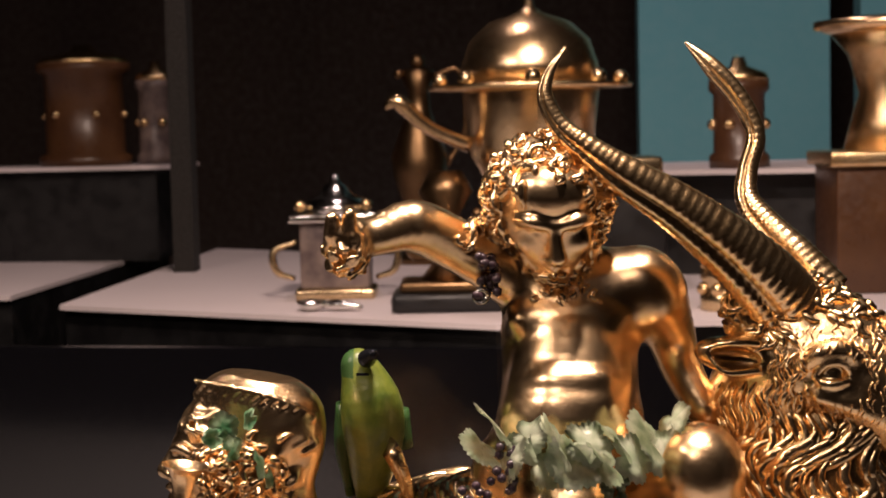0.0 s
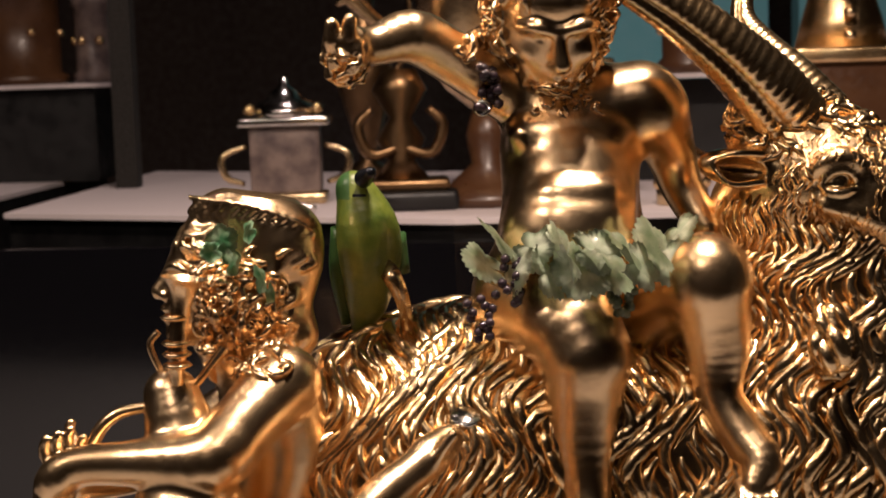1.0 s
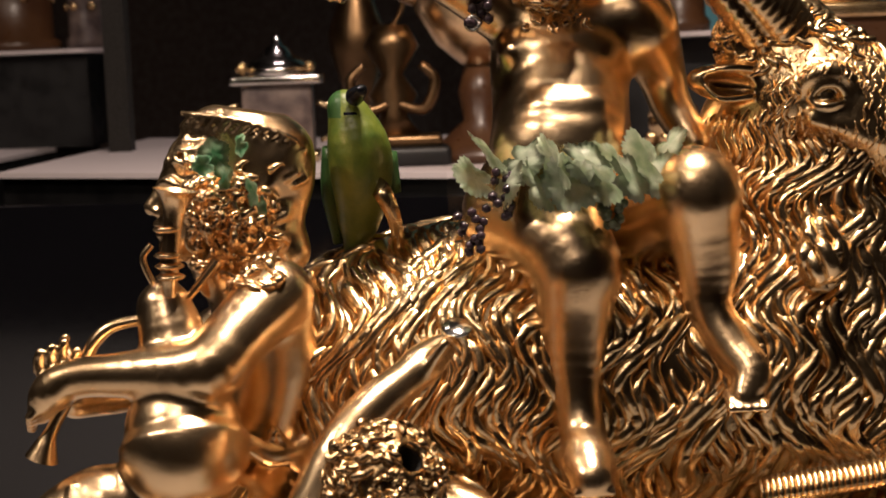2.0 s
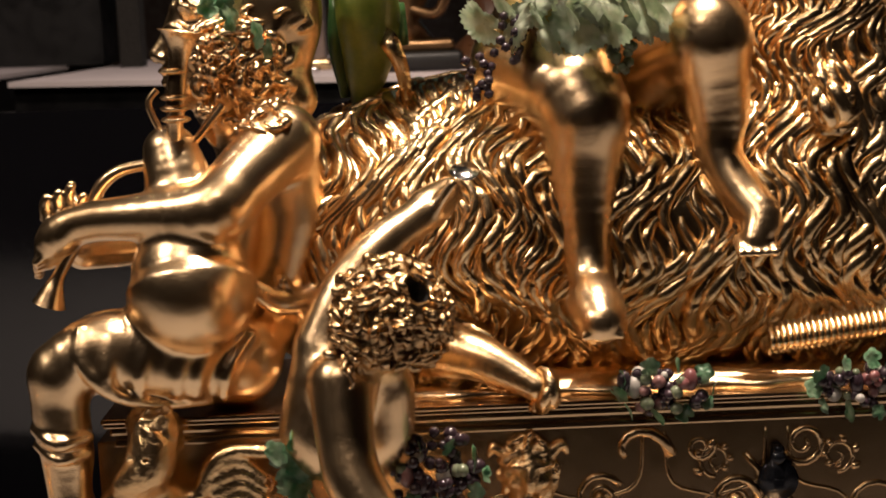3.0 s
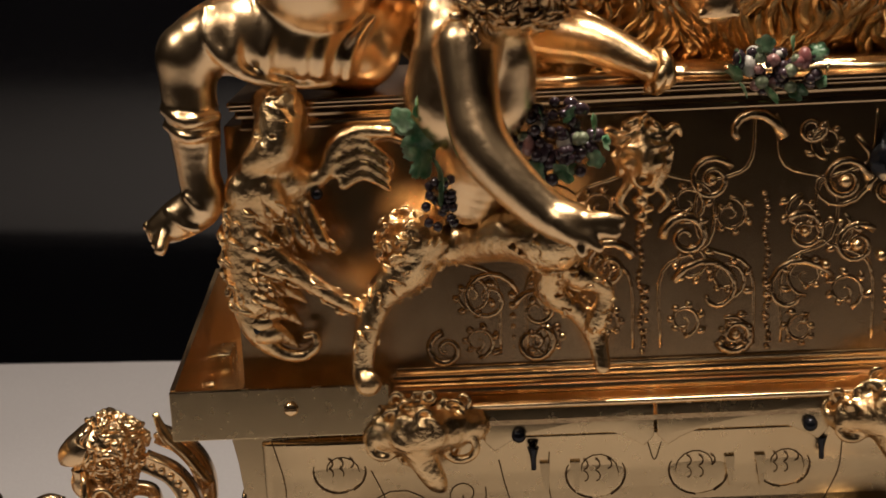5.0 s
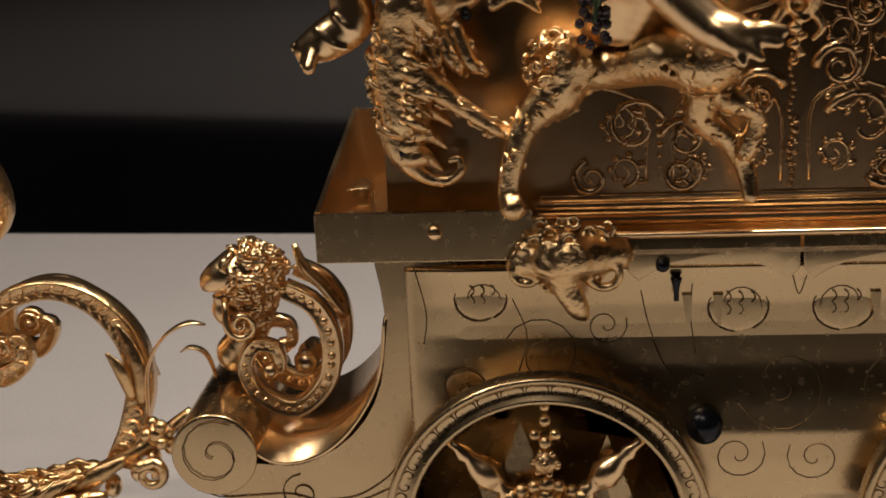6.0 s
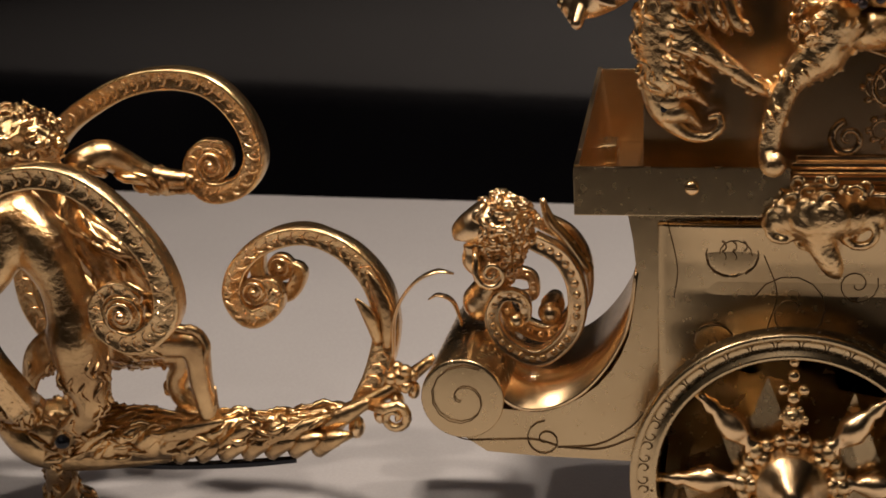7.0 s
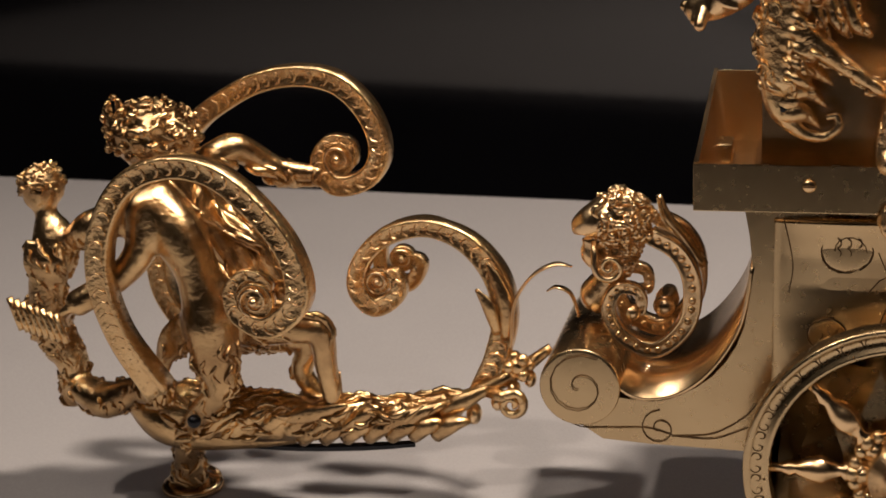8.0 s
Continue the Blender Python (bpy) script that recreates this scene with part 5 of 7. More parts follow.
    # acanthus scrolls mirrored about the mask, the strap and the lock
    def acanthus(cx, cz, size, start, way, thick):
        rows = spiral(cx, y, cz, size, 1.5, start, thick, way)
        stem = part("acanthus_scroll", local(coffer, tube(rows, THIN, 1)), CHASED, coffer)
        for n in range(2, 15, 2):
            px, _, pz, _ = rows[n]
            a = math.atan2(pz - cz, px - cx)
            long = size * (0.75 - 0.035 * n)
            line = [(px + long * t * math.cos(a + way * 0.9 * t), y - 0.0004 * math.sin(3 * t), pz + long * t * math.sin(a + way * 0.9 * t), 0.0002 + 0.0010 * math.sin(math.pi * min(1, t * 0.85 + 0.1))) for t in (0, 0.33, 0.66, 1)]
            part("leaflet", local(coffer, tube(line, THIN, 2)), CHASED, stem)

    for axis, spots in ((0.0788, ((0.0125, 0.1700, 0.0052, 250, 1), (0.0130, 0.1520, 0.0048, 90, -1), (0.0110, 0.1350, 0.0044, 270, 1))), (0.1140, ((0.0105, 0.1660, 0.0046, 90, 1), (0.0115, 0.1470, 0.0054, 270, -1), (0.0100, 0.1310, 0.0042, 60, 1))), (0.1485, ((0.0150, 0.1600, 0.0050, 120, 1), (0.0120, 0.1420, 0.0052, 250, -1), (0.0170, 0.1860, 0.0044, 270, 1))), (0.0400, ((0.0120, 0.1450, 0.0052, 90, 1), (0.0105, 0.1310, 0.0044, 270, -1)))):
        for s in (-1, 1):
            for dx, z, size, start, way in spots:
                acanthus(axis + s * dx, z, size, start if s > 0 else 180 - start, way * s, 0.0009)
            part("strap", local(coffer, tube([(axis + s * 0.0030, y, 0.1950, 0.0006), (axis + s * 0.0052, y, 0.1800, 0.0008), (axis + s * 0.0190, y, 0.1740, 0.0007), (axis + s * 0.0185, y, 0.1580, 0.0008), (axis + s * 0.0050, y, 0.1500, 0.0008), (axis + s * 0.0040, y, 0.1270, 0.0006)], THIN, 5)), CHASED, coffer)
        part("pendant", local(coffer, balls([(axis, y - 0.0002, 0.1450 - n * 0.0032, 0.0016 - 0.0002 * n) for n in range(6)], 1)), CHASED, coffer)
    # beaded vertical bands
    for x in (0.0775, 0.1140):
        part("beading", local(coffer, balls([(x + 0.0006 * math.sin(n), -0.0155, 0.126 + n * 0.0020, 0.0009) for n in range(24)], 1)), CHASED, coffer)
    # keyhole scutcheon
    key = part("keyhole", local(coffer, prism([(0.1485 + 0.0056 * math.sin(a * 0.3), 0.1800 - 0.0058 * math.cos(a * 0.3) + (0.0045 if abs(a - 10.5) < 1.2 else 0)) for a in range(21)], -0.0172, -0.0150)), STEEL, coffer, "black drop-shaped keyhole plate")
    part("neck", local(coffer, balls([(0.1485, -0.0162, 0.1885, 0.0020), (0.1485, -0.0162, 0.1865, 0.0024)], 2)), STEEL, key)
    part("pin", local(coffer, block(0.1470, 0.1500, -0.0180, -0.0172, 0.1775, 0.1805, 0.0003)), STEEL, key)


def mask(x, z):
    clay = Clay((x - 0.014, -0.027, z - 0.026), (x + 0.014, -0.012, z + 0.018), 0.0007)
    clay.blob((x, -0.0150, z), (0.0068, 0.0050, 0.0095)).blob((x, -0.0195, z - 0.0005), (0.0015, 0.002, 0.0035))
    for s in (-1, 1):
        clay.blob((x + s * 0.003, -0.0185, z + 0.0035), (0.0026, 0.0016, 0.0012), 0.001).blob((x + s * 0.0035, -0.018, z - 0.001), (0.0025, 0.002, 0.0022), 0.001)
    clay.curls((x, -0.0150, z + 0.0010), (0.0078, 0.0030, 0.0108), 54, 0.0015, lambda a, b, c: b < 0.3 and (abs(a) > 0.62 or c > 0.55), int(x * 1e3))
    for s in (-1, 1):
        clay.limb([(x + s * 0.0060, -0.0155, z + 0.0060, 0.0016), (x + s * 0.0095, -0.0155, z + 0.0085, 0.0012), (x + s * 0.0110, -0.0150, z + 0.0060, 0.0006)], 0.0008)
        clay.limb([(x + s * 0.0045, -0.0155, z - 0.0080, 0.0014), (x + s * 0.0070, -0.0155, z - 0.0125, 0.0011), (x + s * 0.0045, -0.0152, z - 0.0160, 0.0006)], 0.0008)
    clay.carve((x, -0.0190, z - 0.0060), (0.0026, 0.0030, 0.0022))
    for n in range(6):
        clay.blob((x + 0.001 * (-1) ** n, -0.016, z - 0.010 - n * 0.0024, ), (0.0026 - n * 0.0002, 0.0016, 0.0014), 0.0006)
    cast("mask", [clay.surface()], RELIEF, "small grotesque mask", parent=coffer).location = -coffer.location


def corner_scroll():
    """Acanthus scroll that foots the coffer's corner."""
    for n in range(8):
        z, r = 0.1635 - n * 0.0034, (0.0135 if n % 2 else 0.0095) - 0.0006 * n
        rows = [(-0.0355, -0.0215, z - 0.003, 0.0026), (-0.0345 + r * 0.4, -0.0235, z - 0.0005, 0.0036), (-0.0345 + r * 0.85, -0.0220, z - 0.0020, 0.0026), (-0.0345 + r * 1.3, -0.0210, z - 0.0065, 0.0003)]
        part("acanthus_leaf", local(coffer, tube(rows, ROUND, 4)), RELIEF, coffer)
    rows = [(-0.0375, -0.0205, 0.160, 0.0022), (-0.0368, -0.0210, 0.150, 0.0046), (-0.0345, -0.0215, 0.140, 0.0044), (-0.0290, -0.0215, 0.1330, 0.0024), (-0.0220, -0.0215, 0.1310, 0.0018), (-0.0175, -0.0215, 0.1340, 0.0016), (-0.0180, -0.0215, 0.1375, 0.0013), (-0.0210, -0.0215, 0.1370, 0.0011)]
    part("corner_volute", local(coffer, tube(rows, ROUND, 6)), RELIEF, coffer)
    part("stud", local(coffer, balls([(-0.0335, -0.0245, 0.1405, 0.0019)], 2)), STEEL, coffer)
    part("stud", local(coffer, balls([(-0.0140, -0.0245, 0.1795, 0.0019)], 2)), STEEL, coffer)
    part("foot_plate", local(coffer, block(-0.0440, 0.0, -0.0190, 0.047, 0.1102, 0.1150, 0.0008)), GOLD, coffer, "orange gilt foot plate")


chest()
mask(0.0788, 0.1840)
mask(0.1780, 0.1500)
corner_scroll()


# ---- the statues ----
HORN = [(0.8, 0.7), (0.3, 0.9), (-0.5, 0.8), (-1.0, 0.3), (-1.0, -0.2), (-0.85, -0.62), (-0.56, -0.80), (-0.42, -0.52), (-0.34, -0.82), (-0.1, -0.98), (0.35, -0.96), (0.8, -0.7), (1.0, -0.2), (1.0, 0.3)]


def goat_head():
    """Bony face with a hooded eye, a cupped ear and short curls between the horns."""
    clay = Clay((0.128, -0.012, 0.290), (0.226, 0.062, 0.372), 0.0007)
    clay.limb([(0.1600, 0.034, 0.3180, 0.0180), (0.1660, 0.028, 0.3300, 0.0170), (0.1800, 0.022, 0.3270, 0.0155), (0.1950, 0.018, 0.3160, 0.0125), (0.2080, 0.016, 0.3050, 0.0095)], 0.006)
    clay.blob((0.1660, 0.032, 0.3440), (0.0170, 0.0170, 0.0110), 0.004).blob((0.1800, 0.028, 0.3390), (0.0120, 0.0130, 0.0080), 0.004)
    clay.limb([(0.1530, 0.026, 0.3400, 0.0070), (0.1500, 0.024, 0.3460, 0.0050)], 0.003)
    # ear
    clay.blob((0.1452, 0.0175, 0.3333), (0.0112, 0.0062, 0.0054), 0.0012, (0, 8, 0))
    clay.limb([(0.1540, 0.020, 0.3340, 0.0052), (0.1490, 0.018, 0.3335, 0.0052)], 0.002)
    clay.carve((0.1452, 0.0112, 0.3326), (0.0088, 0.0060, 0.0038), turn=(0, 8, 0))
    clay.limb([(0.1372, 0.0145, 0.3358, 0.0007), (0.1440, 0.0112, 0.3376, 0.0010), (0.1520, 0.0125, 0.3370, 0.0011)], 0.0006)
    clay.limb([(0.1372, 0.0145, 0.3352, 0.0007), (0.1420, 0.0120, 0.3290, 0.0009), (0.1520, 0.0130, 0.3290, 0.0010)], 0.0006)
    # eye: socket, ball, pupil and lids
    clay.carve((0.1722, 0.0050, 0.3288), (0.0056, 0.0030, 0.0036), 0.0005, (0, 12, 0))
    clay.blob((0.1722, 0.0094, 0.3288), (0.0042, 0.0042, 0.0034), 0.0005)
    for s, bow in ((1, 0.0034), (-1, 0.0026)):
        clay.limb([(0.1668, 0.0066, 0.3280, 0.0007), (0.1695, 0.0054, 0.3284 + s * bow * 0.8, 0.0009), (0.1725, 0.0048, 0.3287 + s * bow, 0.0010), (0.1755, 0.0054, 0.3284 + s * bow * 0.7, 0.0009), (0.1780, 0.0068, 0.3272, 0.0007)], 0.0005, 3)
    clay.limb([(0.1650, 0.0090, 0.3315, 0.0016), (0.1690, 0.0068, 0.3348, 0.0024), (0.1740, 0.0062, 0.3355, 0.0026), (0.1800, 0.0076, 0.3325, 0.0020)], 0.0020)
    clay.limb([(0.1690, 0.0080, 0.3225, 0.0022), (0.1760, 0.0076, 0.3205, 0.0028), (0.1850, 0.0080, 0.3165, 0.0022)], 0.0030)
    verts, faces = clay.surface()

    def back(p):
        return np.stack([np.sin(p[:, 2] * 420 + p[:, 0] * 260) * 0.8 - 0.5, np.full(len(p), -0.4), np.cos(p[:, 0] * 380) * 0.7 - 0.4], 1)

    def fall(p):
        return np.tile((-0.12, -0.05, -1.0), (len(p), 1))

    crown = clay.locks(verts, 330, 0.0085, 0.0012, 0.0024, lambda p: p[2] > (0.3430 if p[1] < 0.020 and p[0] > 0.160 else 0.3385) and p[1] < 0.05 and not (p[0] < 0.155 and p[2] < 0.3405), back, 0.16, 7)
    cheek = clay.locks(verts, 420, 0.0125, 0.00085, 0.0024, lambda p: p[1] < 0.03 and p[2] < 0.3260 - 0.55 * max(0.0, p[0] - 0.158) and p[2] > 0.292 and p[0] > 0.1375 and not (p[2] > 0.3265 and p[0] < 0.155), fall, 0.10, 9)
    temple = clay.locks(verts, 60, 0.0075, 0.0008, 0.0024, lambda p: p[1] < 0.02 and 0.156 < p[0] < 0.1645 and 0.322 < p[2] < 0.336, fall, 0.14, 10)
    fuzz = clay.locks(verts, 360, 0.0050, 0.00030, 0.0016, lambda p: p[1] < 0.022 and p[0] > 0.158 and 0.312 < p[2] < 0.343 and (p[0] - 0.1722) ** 2 + (p[2] - 0.3288) ** 2 * 1.6 > 0.0001050, fall, 0.10, 12)
    return [(verts, faces), crown, cheek, temple, fuzz]


def goat():
    clay = Clay((-0.014, -0.028, 0.195), (0.225, 0.100, 0.345), 0.0011)
    clay.limb(GOAT["body"], 0.012).limb(GOAT["neck"][:2] + [(0.1740, 0.046, 0.3180, 0.0200)], 0.014)
    clay.limb([(0.19, 0.046, 0.235, 0.04), (0.205, 0.046, 0.25, 0.036)], 0.01)
    clay.limb(GOAT["leg"], 0.004)
    clay.limb([(0.1675, -0.002, 0.293, 0.0028), (0.1680, -0.003, 0.285, 0.0042), (0.168, -0.003, 0.280, 0.0025)], 0.001)
    verts, faces = clay.surface()

    def down(p):
        return np.stack([-0.12 + 0.20 * np.sin(p[:, 0] * 70 + p[:, 2] * 40), np.full(len(p), -0.05), np.full(len(p), -1.0)], 1)

    coat = clay.locks(verts, 1250, 0.027, 0.0021, 0.0040, lambda p: p[1] < 0.052 and p[2] > 0.212 and p[2] < 0.292 and not (p[1] < -0.004 and p[0] < 0.082), down, 0.15)
    mane = clay.locks(verts, 600, 0.022, 0.0017, 0.0034, lambda p: p[1] < 0.050 and 0.283 < p[2] < 0.323 and p[0] > 0.125 and not (p[1] < -0.002 and p[0] < 0.166), down, 0.18, 5)
    horns = bmesh.new()
    for horn in (GOAT["horn_a"], GOAT["horn_b"]):
        path = spline(horn, 22)
        for n in range(len(path)):
            ridge = 0.5 + 0.5 * math.sin(n * 1.7 + 1.2 * math.sin(n * 0.31))
            path[n, 3] *= 0.97 + 0.035 * ridge * min(1, path[n, 3] / 0.004)
        sweep(horns, path, HORN, 1)
    data = bpy.data.meshes.new("goat_statue")
    bmesh.ops.recalc_face_normals(horns, faces=horns.faces)
    horns.to_mesh(data)
    horns.free()
    hv = np.array([v.co[:] for v in data.vertices])
    hf = [tuple(q.vertices) for q in data.polygons if len(q.vertices) == 4]
    bpy.data.meshes.remove(data)
    pieces = [(verts, faces), coat, mane, (hv, np.array(hf))] + goat_head()
    cast("goat_statue", pieces, FUR, "gilt lying goat statue with wavy coat and long horns")


def swirl(p):
    """Directions that curl about, for heads of hair."""
    return np.stack([np.sin(p[:, 2] * 620 + p[:, 1] * 300), np.cos(p[:, 0] * 500), np.cos(p[:, 0] * 620 + p[:, 2] * 250) - 0.3], 1)


def boy():
    clay = Clay((0.018, -0.032, 0.222), (0.156, 0.064, 0.408), 0.00075)
    for name, k in (("torso", 0.008), ("shoulders", 0.008), ("arm_down", 0.004), ("arm_out", 0.004), ("thigh_a", 0.006), ("shin_a", 0.004), ("thigh_b", 0.006), ("shin_b", 0.004)):
        clay.limb(BOY[name], k, gain=1.14 if "thigh" in name or "shin" in name else 1.0)
    clay.limb([(0.0985, 0.034, 0.3560, 0.0085), (0.0945, 0.026, 0.3680, 0.0090)], 0.004)
    x, y, z = BOY["torso"][1][:3]
    for s in (-1, 1):
        clay.blob((x - 0.0008 + s * 0.0080, y - 0.0132, z + 0.0005), (0.0098, 0.0072, 0.0066), 0.0030)
        for n in range(3):
            ry = float(np.interp(n, (0, 1, 2), (y - 0.0185, BOY["torso"][2][1] - 0.0155, BOY["torso"][2][1] - 0.0175)))
            clay.blob((x + s * 0.0048, ry - 0.0022, z - 0.0085 - n * 0.0062), (0.0062, 0.0044, 0.0036), 0.0026)
        clay.limb([(x + s * 0.012, y - 0.004, z - 0.006, 0.006), (x + s * 0.013, y - 0.006, z - 0.020, 0.006), (x + s * 0.012, y - 0.008, z - 0.032, 0.009)], 0.005)
    # feet: toes
    for rows, dx in ((BOY["shin_a"], 0.0), (BOY["shin_b"], 0.002)):
        fx, fy, fz = rows[-1][:3]
        for n in range(5):
            clay.limb([(fx - 0.004 + n * 0.0021, fy + 0.002, fz, 0.0015), (fx - 0.0046 + n * 0.0024, fy - 0.004, fz - 0.003, 0.0011)], 0.0008)
    # head of curls, face bowed to the ground
    hx, hy, hz = 0.0920, 0.0185, 0.3785
    bow = radians(30)

    def face(dx, dy, dz):
        return (hx + 0.0015 + dx, hy + dy * math.cos(bow) - dz * math.sin(bow), hz + dz * math.cos(bow) + dy * math.sin(bow))

    clay.blob((hx, hy, hz), (0.0158, 0.0160, 0.0172), 0.003).blob(face(-0.001, -0.0095, 0.0095), (0.0112, 0.0085, 0.0090), 0.003)
    clay.blob(face(0, -0.0080, -0.0080), (0.0105, 0.0085, 0.0095), 0.003)
    clay.curls((hx, hy + 0.002, hz + 0.001), (0.0170, 0.0165, 0.0180), 200, 0.0024, lambda a, b, c: c > 0.66 or b > 0.1 or abs(a) > 0.80)
    for s in (-1, 1):
        clay.blob(face(s * 0.0070, -0.0110, -0.0050), (0.0046, 0.0046, 0.0046), 0.002)
        clay.carve(face(s * 0.0058, -0.0185, 0.0016), (0.0034, 0.0034, 0.0022))
        clay.blob(face(s * 0.0058, -0.0138, 0.0016), (0.0020, 0.0022, 0.0016), 0.0004)
        clay.limb([(*face(s * 0.0102, -0.0140, 0.0040), 0.0013), (*face(s * 0.0064, -0.0178, 0.0056), 0.0019), (*face(s * 0.0016, -0.0182, 0.0044), 0.0016)], 0.0014)
        clay.blob(face(s * 0.0024, -0.0195, -0.0056), (0.0015, 0.0018, 0.0013), 0.0006)
        for side in (-1, 1):
            clay.limb([(*face(0, -0.0172, -0.0098 + s * 0.0012), 0.0011), (*face(side * 0.0036, -0.0152, -0.0094 + s * 0.0006), 0.0007)], 0.0006)
    clay.limb([(*face(0, -0.0180, 0.0042), 0.0016), (*face(0.0004, -0.0205, -0.0010), 0.0018), (*face(0.0006, -0.0215, -0.0042), 0.0026)], 0.0012)
    clay.blob(face(0.0005, -0.0130, -0.0150), (0.0050, 0.0044, 0.0036), 0.002)
    clay.curls(face(0.001, -0.0050, -0.0110), (0.0128, 0.0105, 0.0090), 64, 0.0015, lambda a, b, c: b < 0.5 and (c < -0.45 or abs(a) > 0.78), 4)
    # fist with a bunch
    gx, gy, gz = BOY["arm_out"][-1][:3]
    clay.curls((gx, gy - 0.001, gz - 0.003), (0.0062, 0.0058, 0.0075), 30, 0.0015)
    clay.limb([(gx - 0.004, gy - 0.005, gz + 0.002, 0.002), (gx - 0.0035, gy - 0.006, gz + 0.0065, 0.0017)], 0.001)
    clay.limb([(gx + 0.001, gy - 0.005, gz + 0.003, 0.002), (gx + 0.0015, gy - 0.006, gz + 0.0075, 0.0017)], 0.001)
    verts, faces = clay.surface()
    hair = clay.locks(verts, 420, 0.0085, 0.0012, 0.0023, lambda p: p[2] > hz - 0.010 and abs(p[0] - hx) < 0.024 and p[1] < hy + 0.022 and not (p[1] < hy - 0.002 and p[2] < hz + 0.0085 - 0.35 * abs(p[0] - hx) and abs(p[0] - hx) < 0.0128), swirl, 0.12, 13)
    beard = clay.locks(verts, 130, 0.006, 0.0009, 0.0021, lambda p: hz - 0.027 < p[2] < hz - 0.019 and abs(p[0] - hx - 0.002) < 0.013 and p[1] < hy - 0.001, swirl, 0.12, 14)
    cast("boy_statue", [(verts, faces), hair, beard], GOLD, "gilt curly-haired boy statue riding the goat")


def piper():
    clay = Clay((-0.070, -0.046, 0.158), (0.030, 0.050, 0.336), 0.00075)
    for name, k in (("torso", 0.008), ("neck", 0.004), ("arm_b", 0.004), ("arm", 0.004), ("thigh", 0.006), ("shin", 0.003), ("finger", 0.001), ("finger_b", 0.001), ("bag", 0.003)):
        clay.limb(PIPER[name], k, gain=dict(bag=1.07, arm=1.17).get(name, 1.0))
    for n in range(4):
        x, z = -0.0500 + n * 0.0034, 0.2580
        clay.limb([(x, -0.008, z, 0.0017), (x - 0.0018, -0.008, z + 0.005 + 0.0012 * (n % 3), 0.0015), (x - 0.0008, -0.009, z + 0.0085 + 0.0012 * (n % 3), 0.0012)], 0.0006)
        clay.limb([(-0.0485 - n * 0.0012, -0.014 + n * 0.002, 0.254, 0.0018), (-0.0535 - n * 0.0004, -0.014 + n * 0.002, 0.2495 - n * 0.0014, 0.0014)], 0.0006)
    # face in profile
    hx, hy, hz = 0.0, 0.013, 0.3055
    clay.blob((hx, hy, hz), (0.0155, 0.0155, 0.0172), 0.003)
    clay.limb([(-0.0095, 0.011, 0.3140, 0.0072), (-0.0110, 0.010, 0.3090, 0.0062)], 0.003).limb([(-0.0105, 0.009, 0.3020, 0.0078), (-0.0120, 0.009, 0.2960, 0.0060)], 0.003)
    clay.limb([(-0.0158, 0.010, 0.3115, 0.0024), (-0.0185, 0.009, 0.3070, 0.0020), (-0.0206, 0.009, 0.3040, 0.0022)], 0.0014)
    clay.blob((-0.0188, 0.0068, 0.3028), (0.0019, 0.0016, 0.0015), 0.0008).blob((-0.0186, 0.0085, 0.2993), (0.0022, 0.0034, 0.0013), 0.0008).blob((-0.0180, 0.0085, 0.2962), (0.0022, 0.0032, 0.0014), 0.0008)
    clay.blob((-0.0150, 0.009, 0.2918), (0.0046, 0.0050, 0.0040), 0.002)
    clay.carve((-0.0158, 0.0028, 0.3082), (0.0026, 0.0026, 0.0018)).blob((-0.0142, 0.0046, 0.3082), (0.0020, 0.0020, 0.0016), 0.0004)
    clay.limb([(-0.0175, 0.0058, 0.3108, 0.0010), (-0.0148, 0.0026, 0.3116, 0.0013), (-0.0115, 0.0012, 0.3100, 0.0010)], 0.001)
    clay.curls((hx, hy, hz - 0.003), (0.0172, 0.0165, 0.0190), 180, 0.0025, lambda a, b, c: a > -0.50 and c < 0.45)
    clay.curls((-0.0075, 0.008, 0.3175), (0.0065, 0.0085, 0.0050), 26, 0.0018, lambda a, b, c: b < 0.4)
    # tall plaited cap, its back hanging to the neck
    clay.limb([(-0.0010, 0.014, 0.3205, 0.0108), (0.0060, 0.014, 0.3200, 0.0125), (0.0110, 0.014, 0.3160, 0.0125)], 0.004)
    clay.limb([(0.0150, 0.014, 0.3170, 0.0092), (0.0170, 0.014, 0.3090, 0.0070), (0.0150, 0.013, 0.2990, 0.0060), (0.0165, 0.012, 0.2900, 0.0060)], 0.004)
    clay.carve((0.0060, 0.014, 0.3425), (0.0300, 0.0300, 0.0120), turn=(0, 14, 0))

    def cap(u, v):
        x = -0.0105 + 0.0335 * u
        z = 0.3305 - 0.0032 * u - 0.0078 * u ** 3 - 0.0125 * v
        return (x, 0.014 - 0.0128 * math.sqrt(max(0.02, 1 - ((x - 0.006) / 0.0205) ** 2)), z)

    for n in range(13):
        for m in range(3):
            u, v = n / 13, m / 3
            lean = 1 if m % 2 else -1
            clay.limb([(*cap(u, v + (0.02 if lean > 0 else 0.30)), 0.0009), (*cap(u + 0.09, v + (0.30 if lean > 0 else 0.02)), 0.0010)], 0.0004)
    for v in (0.0, 0.34, 0.68):
        clay.limb([(*cap(n / 8, v), 0.0007) for n in range(9)], 0.0004)
    for n in range(7):
        z = 0.3150 - n * 0.0036
        clay.limb([(0.0120 + 0.0004 * n, 0.0035, z - 0.003, 0.0008), (0.0165, 0.0048, z, 0.0010), (0.0205 - 0.0004 * n, 0.0085, z + 0.002, 0.0008)], 0.0005)
